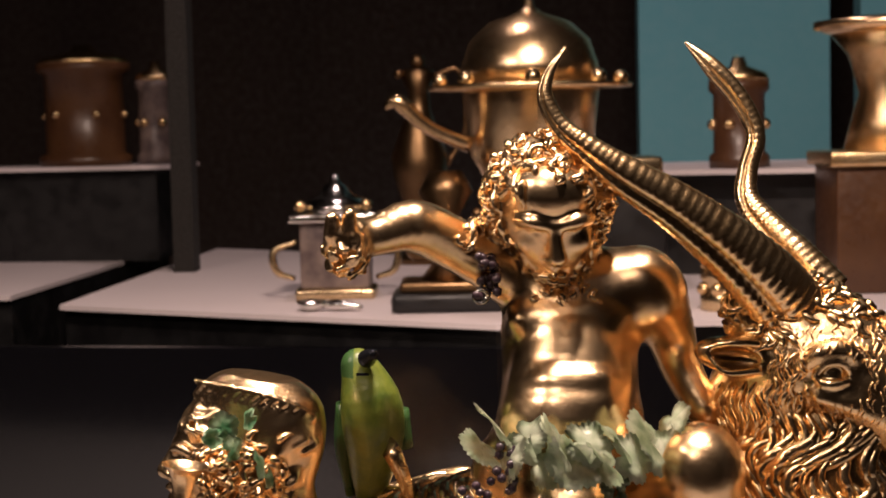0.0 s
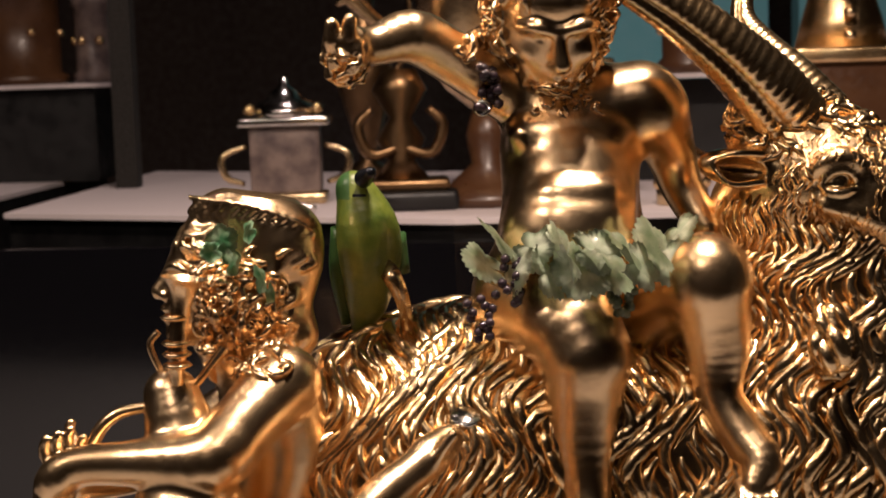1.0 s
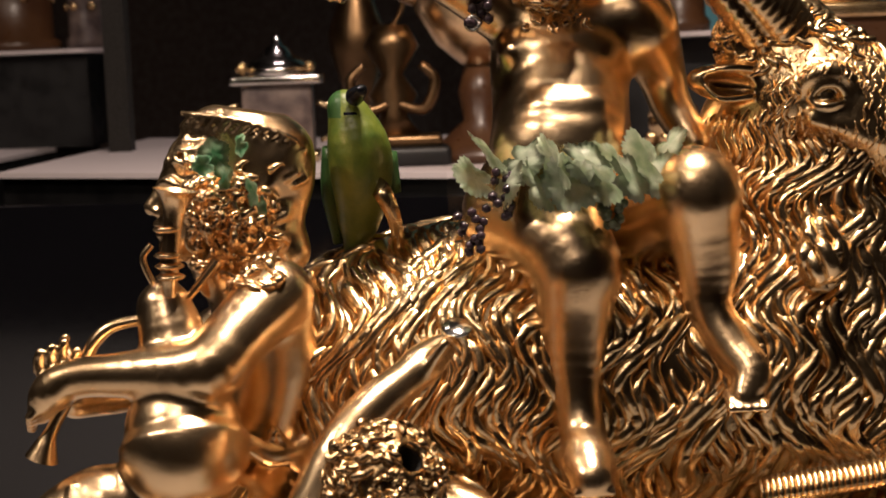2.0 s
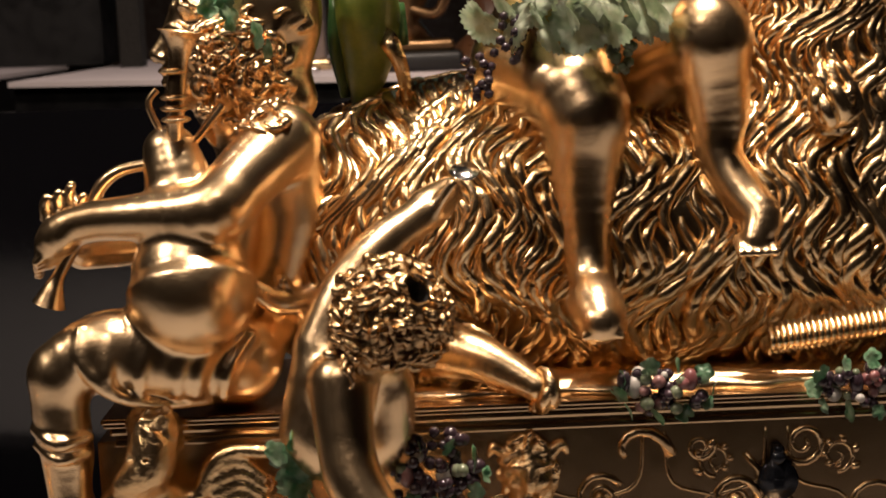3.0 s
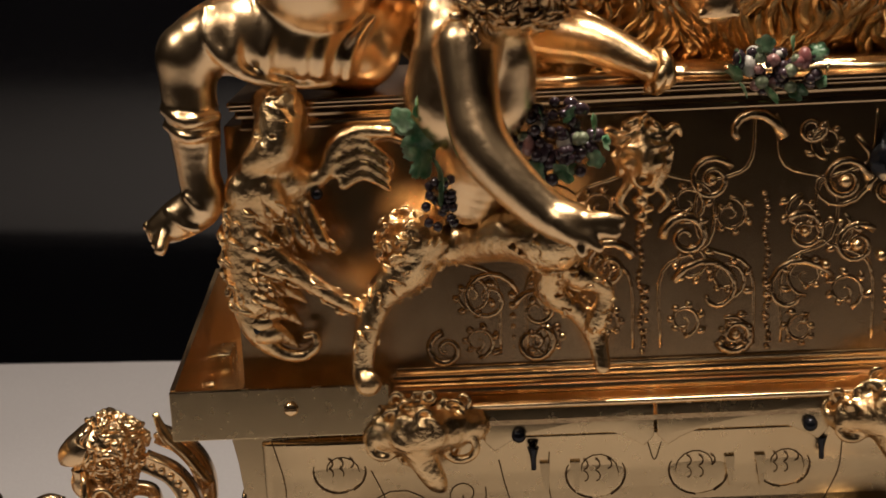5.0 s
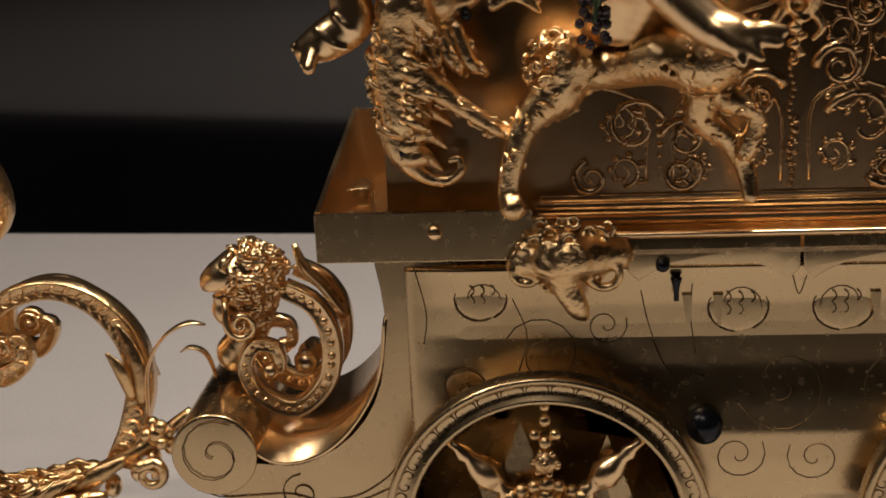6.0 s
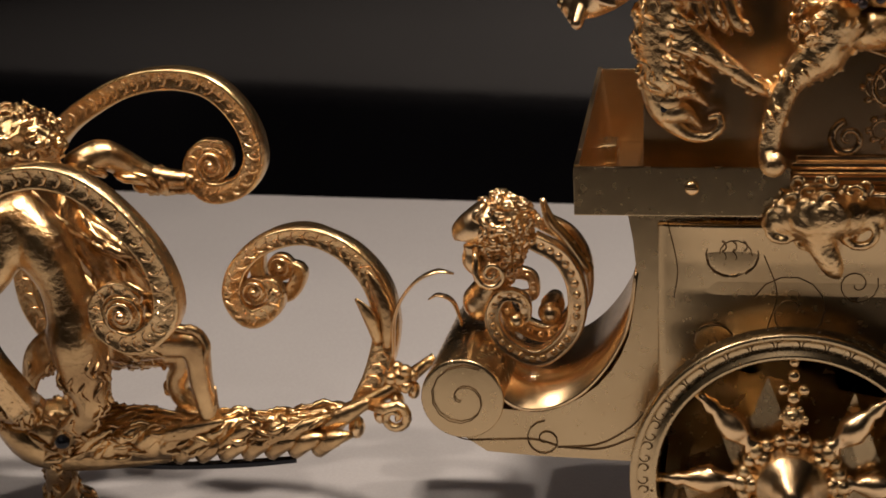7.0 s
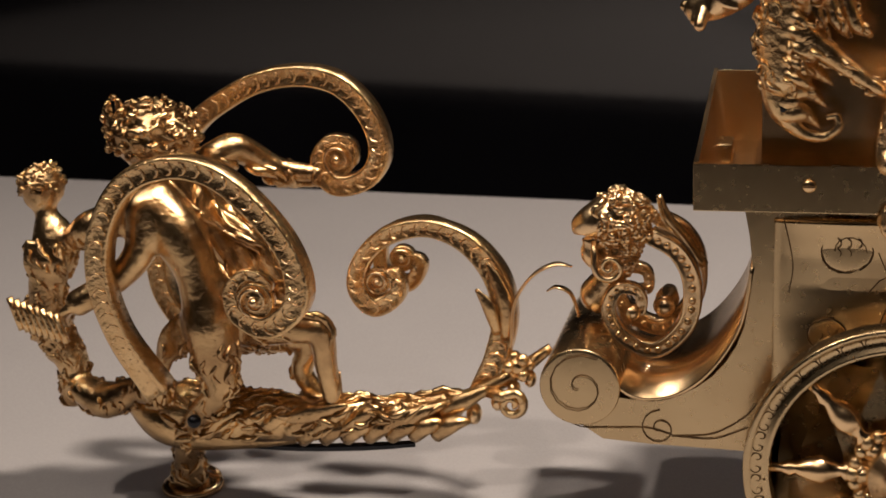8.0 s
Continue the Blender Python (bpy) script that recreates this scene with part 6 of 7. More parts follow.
    # tucked skirt with folds and a turned hem, knotted cloth at the waist
    clay.limb([(-0.0020, -0.008, 0.2190, 0.0108), (-0.0180, -0.015, 0.2220, 0.0110), (-0.0330, -0.020, 0.2255, 0.0094)], 0.005)
    clay.limb([(-0.0400, -0.0270, 0.2325, 0.0014), (-0.0395, -0.0305, 0.2245, 0.0018), (-0.0330, -0.0305, 0.2165, 0.0018), (-0.0225, -0.0255, 0.2115, 0.0016), (-0.0090, -0.0180, 0.2100, 0.0014)], 0.001)
    for n in (0, 1.4, 2.3, 4.1, 5.6):
        clay.limb([(0.004 - 0.0065 * n, -0.0170 - 0.0018 * n, 0.2270 + 0.0006 * n, 0.0012), (-0.002 - 0.0056 * n, -0.0222 - 0.0016 * n, 0.2190 + 0.0006 * n, 0.0016), (-0.004 - 0.0052 * n, -0.0205 - 0.0018 * n, 0.2120 + 0.0011 * n, 0.0012)], 0.0022)
    clay.limb([(0.003, -0.010, 0.2400, 0.0026), (0.010, -0.006, 0.2345, 0.0034), (0.018, 0.001, 0.2340, 0.0030), (0.021, 0.006, 0.2370, 0.0022)], 0.0012)
    clay.limb([(0.012, -0.005, 0.2400, 0.0020), (0.017, 0.000, 0.2300, 0.0022), (0.0205, 0.003, 0.2280, 0.0012)], 0.001)
    # garter, sandal straps and toes
    for dz, r in ((0.0, 0.0017), (-0.0045, 0.0012)):
        clay.limb([(-0.0545, -0.0245, 0.2055 + dz, r), (-0.0480, -0.0298, 0.2025 + dz, r * 1.2), (-0.0408, -0.0255, 0.2030 + dz, r)], 0.0008)
    clay.limb([(-0.0560, -0.0262, 0.1770, 0.0010), (-0.0520, -0.0276, 0.1730, 0.0011), (-0.0480, -0.0272, 0.1715, 0.0009)], 0.0005)
    clay.limb([(-0.0505, -0.0270, 0.1810, 0.0009), (-0.0470, -0.0280, 0.1775, 0.0010), (-0.0440, -0.0260, 0.1750, 0.0009)], 0.0005)
    for n in range(5):
        clay.limb([(-0.0575, -0.0262 + n * 0.0022, 0.1704, 0.0020), (-0.0588 - 0.0013 * n, -0.0290 + n * 0.0029, 0.1664 + 0.0011 * n, 0.0017)], 0.0004)
    verts, faces = clay.surface()
    hair = clay.locks(verts, 420, 0.0090, 0.0012, 0.0024, lambda p: hz - 0.022 < p[2] < hz + 0.008 and hx - 0.0085 < p[0] < hx + 0.0145 and p[1] < hy + 0.012, swirl, 0.12, 15)
    pipes = bmesh.new()
    for name, steps in (("chanter", 5), ("drone", 5), ("hook", 4)):
        sweep(pipes, PIPER[name], ROUND, steps)
    x, y, z, r = PIPER["drone"][2]
    for dz in (-0.003, 0.0, 0.003, 0.010):
        sweep(pipes, [(x, y, z + dz - 0.0008, r * 1.2), (x, y, z + dz, r * 1.6), (x, y, z + dz + 0.0008, r * 1.2)], ROUND, 2)
    sweep(pipes, [(-0.013, -0.010, 0.276, 0.0011), (-0.006, -0.010, 0.284, 0.0012), (-0.001, -0.009, 0.290, 0.0014)], ROUND, 3)
    data = bpy.data.meshes.new("pipes")
    pipes.to_mesh(data)
    pipes.free()
    pv = np.array([v.co[:] for v in data.vertices])
    pf = np.array([tuple(q.vertices) for q in data.polygons if len(q.vertices) == 4])
    bpy.data.meshes.remove(data)
    cast("piper_statue", [(verts, faces), hair, (pv, pf)], GOLD, "gilt seated bagpiper statue with plaited cap")


def cherub():
    clay = Clay((0.004, -0.102, 0.170), (0.082, -0.008, 0.285), 0.0009)
    hx, hy, hz, hr = CHERUB["head"][0]
    clay.blob((hx, hy, hz), (hr * 0.88, hr * 0.9, hr * 0.92), 0.003)
    for name, k in (("body", 0.008), ("arm_up", 0.004), ("arm_down", 0.004), ("thumb", 0.0015)):
        clay.limb(CHERUB[name], k)
    clay.limb([(0.030, -0.040, 0.205, 0.012), (0.034, -0.030, 0.192, 0.012), (0.030, -0.024, 0.180, 0.010)], 0.008)
    clay.curls((hx, hy, hz), (hr * 0.93, hr * 0.95, hr * 0.97), 210, 0.0019, lambda a, b, c: c > -0.75)
    clay.blob((0.0540, -0.0805, 0.1798), (0.0060, 0.0040, 0.0042), 0.002, (0, 20, 0))
    for dx, dz, end, r in ((0.0040, 0.0016, (0.0662, -0.0835, 0.1812), 0.0020), (0.0040, -0.0006, (0.0650, -0.0845, 0.1786), 0.0018), (0.0030, -0.0024, (0.0608, -0.0850, 0.1752), 0.0016), (0.0016, -0.0034, (0.0566, -0.0850, 0.1740), 0.0015)):
        at = (0.0540 + dx, -0.0820, 0.1798 + dz)
        clay.limb([(*at, r * 1.15), ((at[0] + end[0]) / 2, (at[1] + end[1]) / 2 - 0.0008, (at[2] + end[2]) / 2 + 0.0005, r), (*end, r * 0.75)], 0.0007)
    px, py, pz = CHERUB["arm_up"][-2][:3]
    for n in range(4):
        clay.limb([(px + 0.001, py - 0.001 - n * 0.0014, pz, 0.0016), (px + 0.006, py - 0.003 - n * 0.001, pz + 0.005 + n * 0.0006, 0.0012)], 0.0008)
    hole = np.array((hx + 0.0071, hy - 0.0080, hz + 0.0085))
    inward = np.array((hx, hy, hz)) - hole
    inward /= np.linalg.norm(inward)
    for n in range(9):
        clay.carve(hole + inward * (n - 1) * 0.0016, (0.0036, 0.0036, 0.0036))
    verts, faces = clay.surface()
    hair = clay.locks(verts, 420, 0.0080, 0.0011, 0.0021, lambda p: (p[0] - hx) ** 2 + (p[1] - hy) ** 2 + (p[2] - hz) ** 2 < (hr * 1.15) ** 2 and p[2] > hz - 0.010 and np.linalg.norm(np.cross(p - hole, inward)) > 0.0052, swirl, 0.12, 17)
    ob = cast("cherub_statue", [(verts, faces), hair], GOLD, "gilt winged child statue with curly head and a socket")
    ob.data.materials.append(BLACK_AND_SHADE)
    ob.data.materials.append(BRONZE)
    # inner faces of the socket are coloured black in place of its shade
    for face in ob.data.polygons:
        off = np.array(face.center) - hole
        if off @ inward > 0.0012 and np.linalg.norm(np.cross(off, inward)) < 0.0042 and np.linalg.norm(np.array(face.center) - (hx, hy, hz)) < hr * 0.92:
            face.material_index = 1
        elif np.linalg.norm(np.array(face.center) - (hx, hy, hz)) < hr * 1.22:
            # darker gilt puts the head's shading into its colour
            face.material_index = 2
    ob = thing("hand_mirror", (0.064, -0.0155, 0.268), "tiny round silver mirror", "mirror")
    bm = lathe([(0.0040, -0.0004), (0.0043, 0.0), (0.0040, 0.0004)], tuple(CHERUB["mirror"][0][:3]), Matrix.Rotation(radians(28), 4, "X"), 24)
    part("glass", local(ob, bm), SILVER, ob)


def parrot():
    clay = Clay((0.012, 0.012, 0.268), (0.062, 0.058, 0.348), 0.0008)
    clay.limb(BIRD["parrot"], 0.004).limb(BIRD["ptail"], 0.003)
    clay.limb(BIRD["beak"], 0.002)
    v, q = clay.surface()
    ob = cast("parrot_figurine", [(v, q)], PARROT, "green enamelled parrot figurine perched behind the goat", "figurine")
    data = ob.data
    data.materials.append(PARROT_DARK)
    data.materials.append(STEEL)
    bx, by, bz = BIRD["parrot"][4][:3]
    for face in data.polygons:
        c = face.center
        if c.z > bz - 0.003 and (c.x < bx - 0.001 or c.y > by + 0.001):
            face.material_index = 1
        if (c - Vector(BIRD["beak"][0][:3])).length < 0.0030 or c.y < by - 0.0062 and c.z > bz - 0.002:
            face.material_index = 2
    for name in ("wing", "wing_b"):
        part("folded_wing", tube([(x, y, z, r * 1.5) for x, y, z, r in BIRD[name]], ROUND, 4), PARROT_DARK, ob, "dark green folded wing")
    bm = tube([(0.0490, 0.030, 0.2860, 0.0018), (0.0480, 0.0245, 0.2960, 0.0021), (0.0450, 0.0235, 0.3040, 0.0028), (0.0430, 0.0280, 0.3062, 0.0028), (0.0425, 0.0330, 0.3050, 0.0026)], [(-1, -0.16), (1, -0.16), (1, 0.16), (-1, 0.16)], 5)
    tagged(link("perch_clip", bm, PALE), "bent pale metal clip behind the parrot", "clip")


def satyr():
    clay = Clay((-0.318, -0.046, GROUND - 0.002), (-0.178, 0.052, 0.138), 0.0009)
    for name, k in (("torso", 0.006), ("back", 0.006), ("arm", 0.003), ("arm_b", 0.003), ("leg", 0.004), ("leg_b", 0.003), ("leg_c", 0.003), ("headb", 0.005)):
        clay.limb(SATYR[name], k)
    hx, hy, hz = SATYR["headb"][0][:3]
    clay.curls((hx + 0.002, hy, hz + 0.003), (0.0150, 0.0125, 0.0105), 110, 0.0022, lambda a, b, c: c > -0.5)
    for n in range(9):
        clay.limb([(hx - 0.011 + 0.0030 * n, hy - 0.006 + 0.004 * (n % 3), hz + 0.009, 0.0022), (hx - 0.012 + 0.0032 * n, hy - 0.007 + 0.004 * (n % 3), hz + 0.0135 + 0.002 * (n % 2), 0.0010)], 0.0008)
    for px, pz, r in ((-0.2445, 0.0985, 0.0050), (-0.2395, 0.0900, 0.0040), (-0.2375, 0.0840, 0.0034), (-0.2350, 0.0785, 0.0032), (-0.2330, 0.0725, 0.0034)):
        clay.blob((px, -0.0165, pz), (r, 0.0040, r * 0.75), 0.0008, (0, 35, 0))
    for n in range(5):
        clay.limb([(-0.2740 - 0.0004 * n, -0.0285 + 0.0014 * n, 0.0700, 0.0016), (-0.2790 - 0.0006 * n, -0.0295 + 0.0014 * n, 0.0672 - 0.0010 * n, 0.0013), (-0.2815, -0.0285 + 0.0014 * n, 0.0650 - 0.0012 * n, 0.0010)], 0.0005)
    tx, ty, tz = SATYR["back"][1][:3]
    for n in range(9):
        clay.limb([(tx - 0.012 + n * 0.002, ty - 0.013, tz + 0.014 - n * 0.001, 0.0015), (tx - 0.006 + n * 0.0022, ty - 0.013, tz - 0.002, 0.0022), (tx + 0.002 + n * 0.0022, ty - 0.012, tz - 0.016, 0.0014)], 0.0012)
    qx, qy, qz = SATYR["torso"][3][:3]
    clay.blob((qx + 0.003, qy + 0.002, qz + 0.001), (0.0088, 0.0085, 0.0100), 0.003)
    for n in range(6):
        clay.limb([(hx + 0.012, hy - 0.010 + 0.003 * n, hz - 0.006, 0.0022), (hx + 0.020 + 0.001 * n, hy - 0.008 + 0.003 * n, hz - 0.022, 0.0026), (hx + 0.030 + 0.001 * n, hy - 0.006 + 0.003 * n, hz - 0.042, 0.0022), (hx + 0.036, hy - 0.004 + 0.003 * n, hz - 0.058, 0.0012)], 0.002)
    for n in range(5):
        clay.limb([(qx - 0.004, qy - 0.002, qz - 0.012 + n * 0.003, 0.0018), (qx - 0.016, qy, qz - 0.018 + n * 0.002, 0.0022), (qx - 0.022, qy + 0.004, qz - 0.030 + n * 0.002, 0.0010)], 0.0015)
    verts, faces = clay.surface()
    mantle = clay.locks(verts, 90, 0.018, 0.0016, 0.0036, lambda p: p[2] > 0.062 and p[2] < 0.112 and p[0] > -0.240 and p[1] > -0.010, lambda p: np.tile((0.5, 0, -0.85), (len(p), 1)), 0.12, 19)
    fleece = clay.locks(verts, 110, 0.010, 0.0009, 0.0030, lambda p: p[2] < 0.055 and p[0] < -0.21, lambda p: np.tile((0.1, 0, -1.0), (len(p), 1)), 0.15, 11)
    hair = clay.locks(verts, 170, 0.0055, 0.0011, 0.0022, lambda p: p[2] > hz - 0.004 and abs(p[0] - hx) < 0.022 and p[1] < hy + 0.010, swirl, 0.12, 27)
    cast("satyr_statue", [(verts, faces), mantle, fleece, hair], BRONZE, "gilt crouching satyr statue with shaggy legs")
    clay = Clay((-0.318, -0.030, GROUND), (-0.235, 0.030, 0.120), 0.0009)
    for name, k in (("woman_head", 0.002), ("woman", 0.003), ("woman_tail", 0.003)):
        clay.limb(SATYR[name], k)
    x, y, z = SATYR["woman"][1][:3]
    for n in range(7):
        clay.limb([(x - 0.007 + n * 0.002, y - 0.007, z + 0.004 - 0.0006 * n, 0.0011), (x - 0.008 + n * 0.0024, y - 0.008, z - 0.004, 0.0013), (x - 0.006 + n * 0.002, y - 0.007, z - 0.011, 0.0008)], 0.0008)
    x, y, z = SATYR["woman_head"][0][:3]
    clay.curls((x, y, z + 0.003), (0.0066, 0.0066, 0.0068), 48, 0.0018)
    clay.limb([(-0.286, 0.002, 0.086, 0.004), (-0.279, 0.0, 0.090, 0.0055), (-0.270, 0.004, 0.092, 0.005), (-0.264, 0.006, 0.086, 0.004)], 0.003)
    clay.limb(spiral(-0.2995, -0.0035, 0.044, 0.0036, 1.2, 0, 0.0009), 0.0006, 1)
    verts, faces = clay.surface()
    plumes = clay.locks(verts, 150, 0.0065, 0.0008, 0.0022, lambda p: p[2] < 0.088 and p[2] > 0.020 and p[1] < 0.008, lambda p: np.tile((0.25, 0, -0.95), (len(p), 1)), 0.10, 29)
    curled = clay.locks(verts, 60, 0.0040, 0.0008, 0.0018, lambda p: p[2] > 0.1005, swirl, 0.12, 31)
    cast("siren_statue", [(verts, faces), plumes, curled], BRONZE, "gilt siren statue with scrolled tail on the tow bar")
    ob = thing("pan_pipes", (-0.295, -0.026, 0.060), "gilt row of pan pipes", "pan pipes")
    for n in range(8):
        a = radians(200)
        x, z = -0.2785 - n * 0.0024, 0.0600 + n * 0.0006
        part("pipe", local(ob, tube([(x, -0.030, z - 0.004, 0.0012), (x - 0.0035, -0.030, z + 0.0065 + 0.0002 * n, 0.0012)], ROUND, 3)), RELIEF, ob)


def herm():
    clay = Clay((-0.050, -0.044, 0.138), (0.016, -0.010, 0.222), 0.0008)
    clay.limb(HERM["herm"], 0.003).limb(HERM["herm_b"], 0.004).limb(HERM["herm_wing"], 0.002)
    hx, hy, hz = HERM["herm"][1][:3]
    clay.curls((hx + 0.001, hy + 0.001, hz + 0.001), (0.0062, 0.0062, 0.0070), 40, 0.0016, lambda a, b, c: c > 0.2 or b > 0.1 or a > 0.5)
    wx, wy, wz = HERM["herm_wing"][2][:3]
    for n in range(4):
        clay.limb([(wx - 0.001 + n * 0.001, wy, wz - 0.002 - n * 0.003, 0.0016), (wx + 0.008, wy, wz + 0.001 - n * 0.0032, 0.0014), (wx + 0.015, wy, wz - 0.004 - n * 0.0030, 0.0007)], 0.001)
        clay.limb([(-0.032 + n * 0.005, -0.024, 0.176, 0.002), (-0.030 + n * 0.0056, -0.025, 0.169 - n * 0.001, 0.002), (-0.028 + n * 0.0060, -0.024, 0.163, 0.0008)], 0.001)
    for s in (-1, 1):
        clay.carve((hx - 0.0032 + s * 0.0022, hy - 0.0062, hz - 0.0040), (0.0012, 0.0018, 0.0009))
    clay.limb([(hx - 0.0030, hy - 0.0055, hz - 0.0048, 0.0009), (hx - 0.0036, hy - 0.0075, hz - 0.0072, 0.0013)], 0.0006)
    for n in range(5):
        a = -0.030 + n * 0.0042
        clay.limb([(-0.0300, -0.0290, 0.1660 - n * 0.0010, 0.0014), (a + 0.006, -0.0285, 0.1620 - n * 0.0035, 0.0020), (a + 0.011, -0.0245, 0.1560 - n * 0.0030, 0.0008)], 0.0007)
        clay.limb([(-0.0355, -0.0265, 0.1700 - n * 0.0045, 0.0012), (-0.0300, -0.0300, 0.1685 - n * 0.0045, 0.0016), (-0.0250, -0.0280, 0.1650 - n * 0.0045, 0.0008)], 0.0007)
    clay.limb([(-0.0290, -0.0260, 0.1880, 0.0030), (-0.0270, -0.0290, 0.1820, 0.0036), (-0.0240, -0.0270, 0.1760, 0.0026)], 0.0012)
    verts, faces = clay.surface()
    tufts = clay.locks(verts, 90, 0.0065, 0.0009, 0.0026, lambda p: p[2] < 0.180 and p[1] < -0.020, lambda p: np.tile((0.55, 0, -0.85), (len(p), 1)), 0.12, 23)
    cast("herm_statue", [(verts, faces), tufts], RELIEF, "gilt winged satyr herm at the coffer corner")


def panther():
    clay = Clay((-0.012, -0.052, 0.112), (0.078, -0.008, 0.186), 0.0008)
    for name, k in (("panther", 0.005), ("pleg", 0.004), ("pleg_b", 0.004)):
        clay.limb(HERM[name], k)
    clay.limb([(0.058, -0.034, 0.155, 0.003), (0.066, -0.032, 0.150, 0.002), (0.0635, -0.030, 0.140, 0.0025)], 0.002)
    clay.curls((0.010, -0.027, 0.164), (0.0078, 0.0070, 0.0105), 40, 0.0015)
    for n in range(16):
        clay.carve((0.026 + n * 0.0018 + 0.001 * math.sin(n * 2.4), -0.036 - 0.0004 * n, 0.163 + 0.003 * math.sin(n * 1.7)), (0.0008, 0.003, 0.0008))
    verts, faces = clay.surface()
    fur = clay.locks(verts, 170, 0.0042, 0.0006, 0.0020, lambda p: (p[0] < 0.026 or p[0] > 0.045) and p[2] > 0.134 and p[1] < -0.018, swirl, 0.14, 25)
    cast("panther_statue", [(verts, faces), fur], RELIEF, "gilt leaping panther statue with spotted hide")


goat()
boy()
piper()
cherub()
parrot()
satyr()
herm()
panther()


# ---- tow bar and its scrolls ----
tow = thing("tow_bar", (-0.19, 0.005, GROUND), "gilt tow bar with leafy keel and tall scrolls", "tow bar")
part("keel", local(tow, tube(TOW["keel"], ROUND, 6)), BRONZE, tow)
hull = Clay((-0.272, -0.020, -0.010), (-0.140, 0.026, 0.045), 0.0008)
hull.limb([(-0.2520, 0.004, 0.0190, 0.0092), (-0.2250, 0.004, 0.0170, 0.0088), (-0.1950, 0.005, 0.0185, 0.0068), (-0.1650, 0.007, 0.0220, 0.0046), (-0.1480, 0.009, 0.0260, 0.0034)], 0.003)
for n in range(9):
    x = -0.2500 + 0.0105 * n
    hull.limb([(x, -0.0050 + 0.0006 * n, 0.0120 + 0.0008 * n, 0.0022), (x + 0.0080, -0.0060 + 0.0008 * n, 0.0200 + 0.0005 * n, 0.0026), (x + 0.0170, -0.0020 + 0.0008 * n, 0.0235 + 0.0004 * n, 0.0008)], 0.0009)
hull_mesh = hull.surface()
plumage = hull.locks(hull_mesh[0], 130, 0.011, 0.0011, 0.0030, lambda p: p[1] < 0.010 and p[2] > 0.010, lambda p: np.tile((1.0, 0, 0.15), (len(p), 1)), 0.12, 33)
cast("keel_hull", [hull_mesh, plumage], BRONZE, "leafy chased hull of the bar", parent=tow).location = -tow.location
part("fin", local(tow, tube(TOW["keelfin"], [(a * 0.8, b * 0.5) for a, b in ROUND], 5)), STEEL, tow, "dark lower fin")
for name, dense in (("arch_a", 1.0), ("arch_b", 1.0), ("tail", 1.3), ("tail_b", 1.4)):
    rows = [(x, y, z, r * dense) for x, y, z, r in TOW[name]]
    strap = part("scroll", local(tow, tube(rows, STRAP, 6)), RELIEF, tow, "large beaded scroll" if dense == 1.0 else "")
    if name != "tail_b":
        part("beading", local(tow, beading(rows, 1.0, 0.0007, 0.0042)), GOLD, strap)
        part("scale_chasing", local(tow, scales(rows, 1.0, 0.0042)), GOLD, strap)
    volute((rows[-1][0], rows[-1][1] - 0.0022, rows[-1][2]), 0.0066 if dense == 1.0 else 0.0050, tow, tow)
for name in ("leafa", "leafb"):
    part("leaf_tip", local(tow, tube(TOW[name], [(a * 0.5, b * 1.6) for a, b in ROUND], 6)), GOLD, tow)
for n, (x, z) in enumerate(((-0.150, 0.0165), (-0.142, 0.020), (-0.133, 0.0255), (-0.127, 0.030), (-0.121, 0.0345))):
    part("knop", local(tow, balls([(x, 0.011, z, 0.0045 - 0.0003 * n)], 2, (0.7, 1.0, 1.0))), GOLD, tow)
part("curl", local(tow, tube([(-0.1360, 0.008, 0.0300, 0.0022), (-0.1300, 0.006, 0.0290, 0.0024)] + spiral(-0.1270, 0.005, 0.0265, 0.0044, 1.4, 70, 0.0019, -1), ROUND, 1)), RELIEF, tow)
part("knot", local(tow, balls([(-0.1245 + 0.0034 * math.cos(n * 1.05), 0.010 - 0.003 * (n % 2), 0.0400 + 0.0034 * math.sin(n * 1.05), 0.0024) for n in range(6)] + [(-0.1245, 0.009, 0.0400, 0.0040)], 2)), RELIEF, tow, "bunched acanthus knot")
for rows in ([(-0.1330, 0.013, 0.0500, 0.0016), (-0.1352, 0.012, 0.0600, 0.0026), (-0.1400, 0.012, 0.0670, 0.0006)], [(-0.1300, 0.013, 0.0480, 0.0018), (-0.1290, 0.012, 0.0600, 0.0030), (-0.1325, 0.013, 0.0700, 0.0024), (-0.1362, 0.014, 0.0765, 0.0006)]):
    part("sheath_leaf", local(tow, tube(rows, [(a, b * 0.5) for a, b in ROUND], 5)), BRONZE, tow)
for rows in ([(-0.1960, -0.002, 0.0180, 0.0016), (-0.1900, -0.003, 0.0300, 0.0026), (-0.1880, -0.002, 0.0390, 0.0005)], [(-0.2150, -0.003, 0.0190, 0.0020), (-0.2000, -0.005, 0.0230, 0.0034), (-0.1850, -0.004, 0.0270, 0.0008)], [(-0.1800, 0.000, 0.0170, 0.0020), (-0.1650, -0.002, 0.0220, 0.0034), (-0.1500, 0.001, 0.0270, 0.0012)], [(-0.1560, 0.004, 0.0200, 0.0024), (-0.1450, 0.003, 0.0270, 0.0034), (-0.1350, 0.006, 0.0320, 0.0014)]):
    part("keel_acanthus", local(tow, tube(rows, [(a, b * 0.6) for a, b in ROUND], 5)), BRONZE, tow)
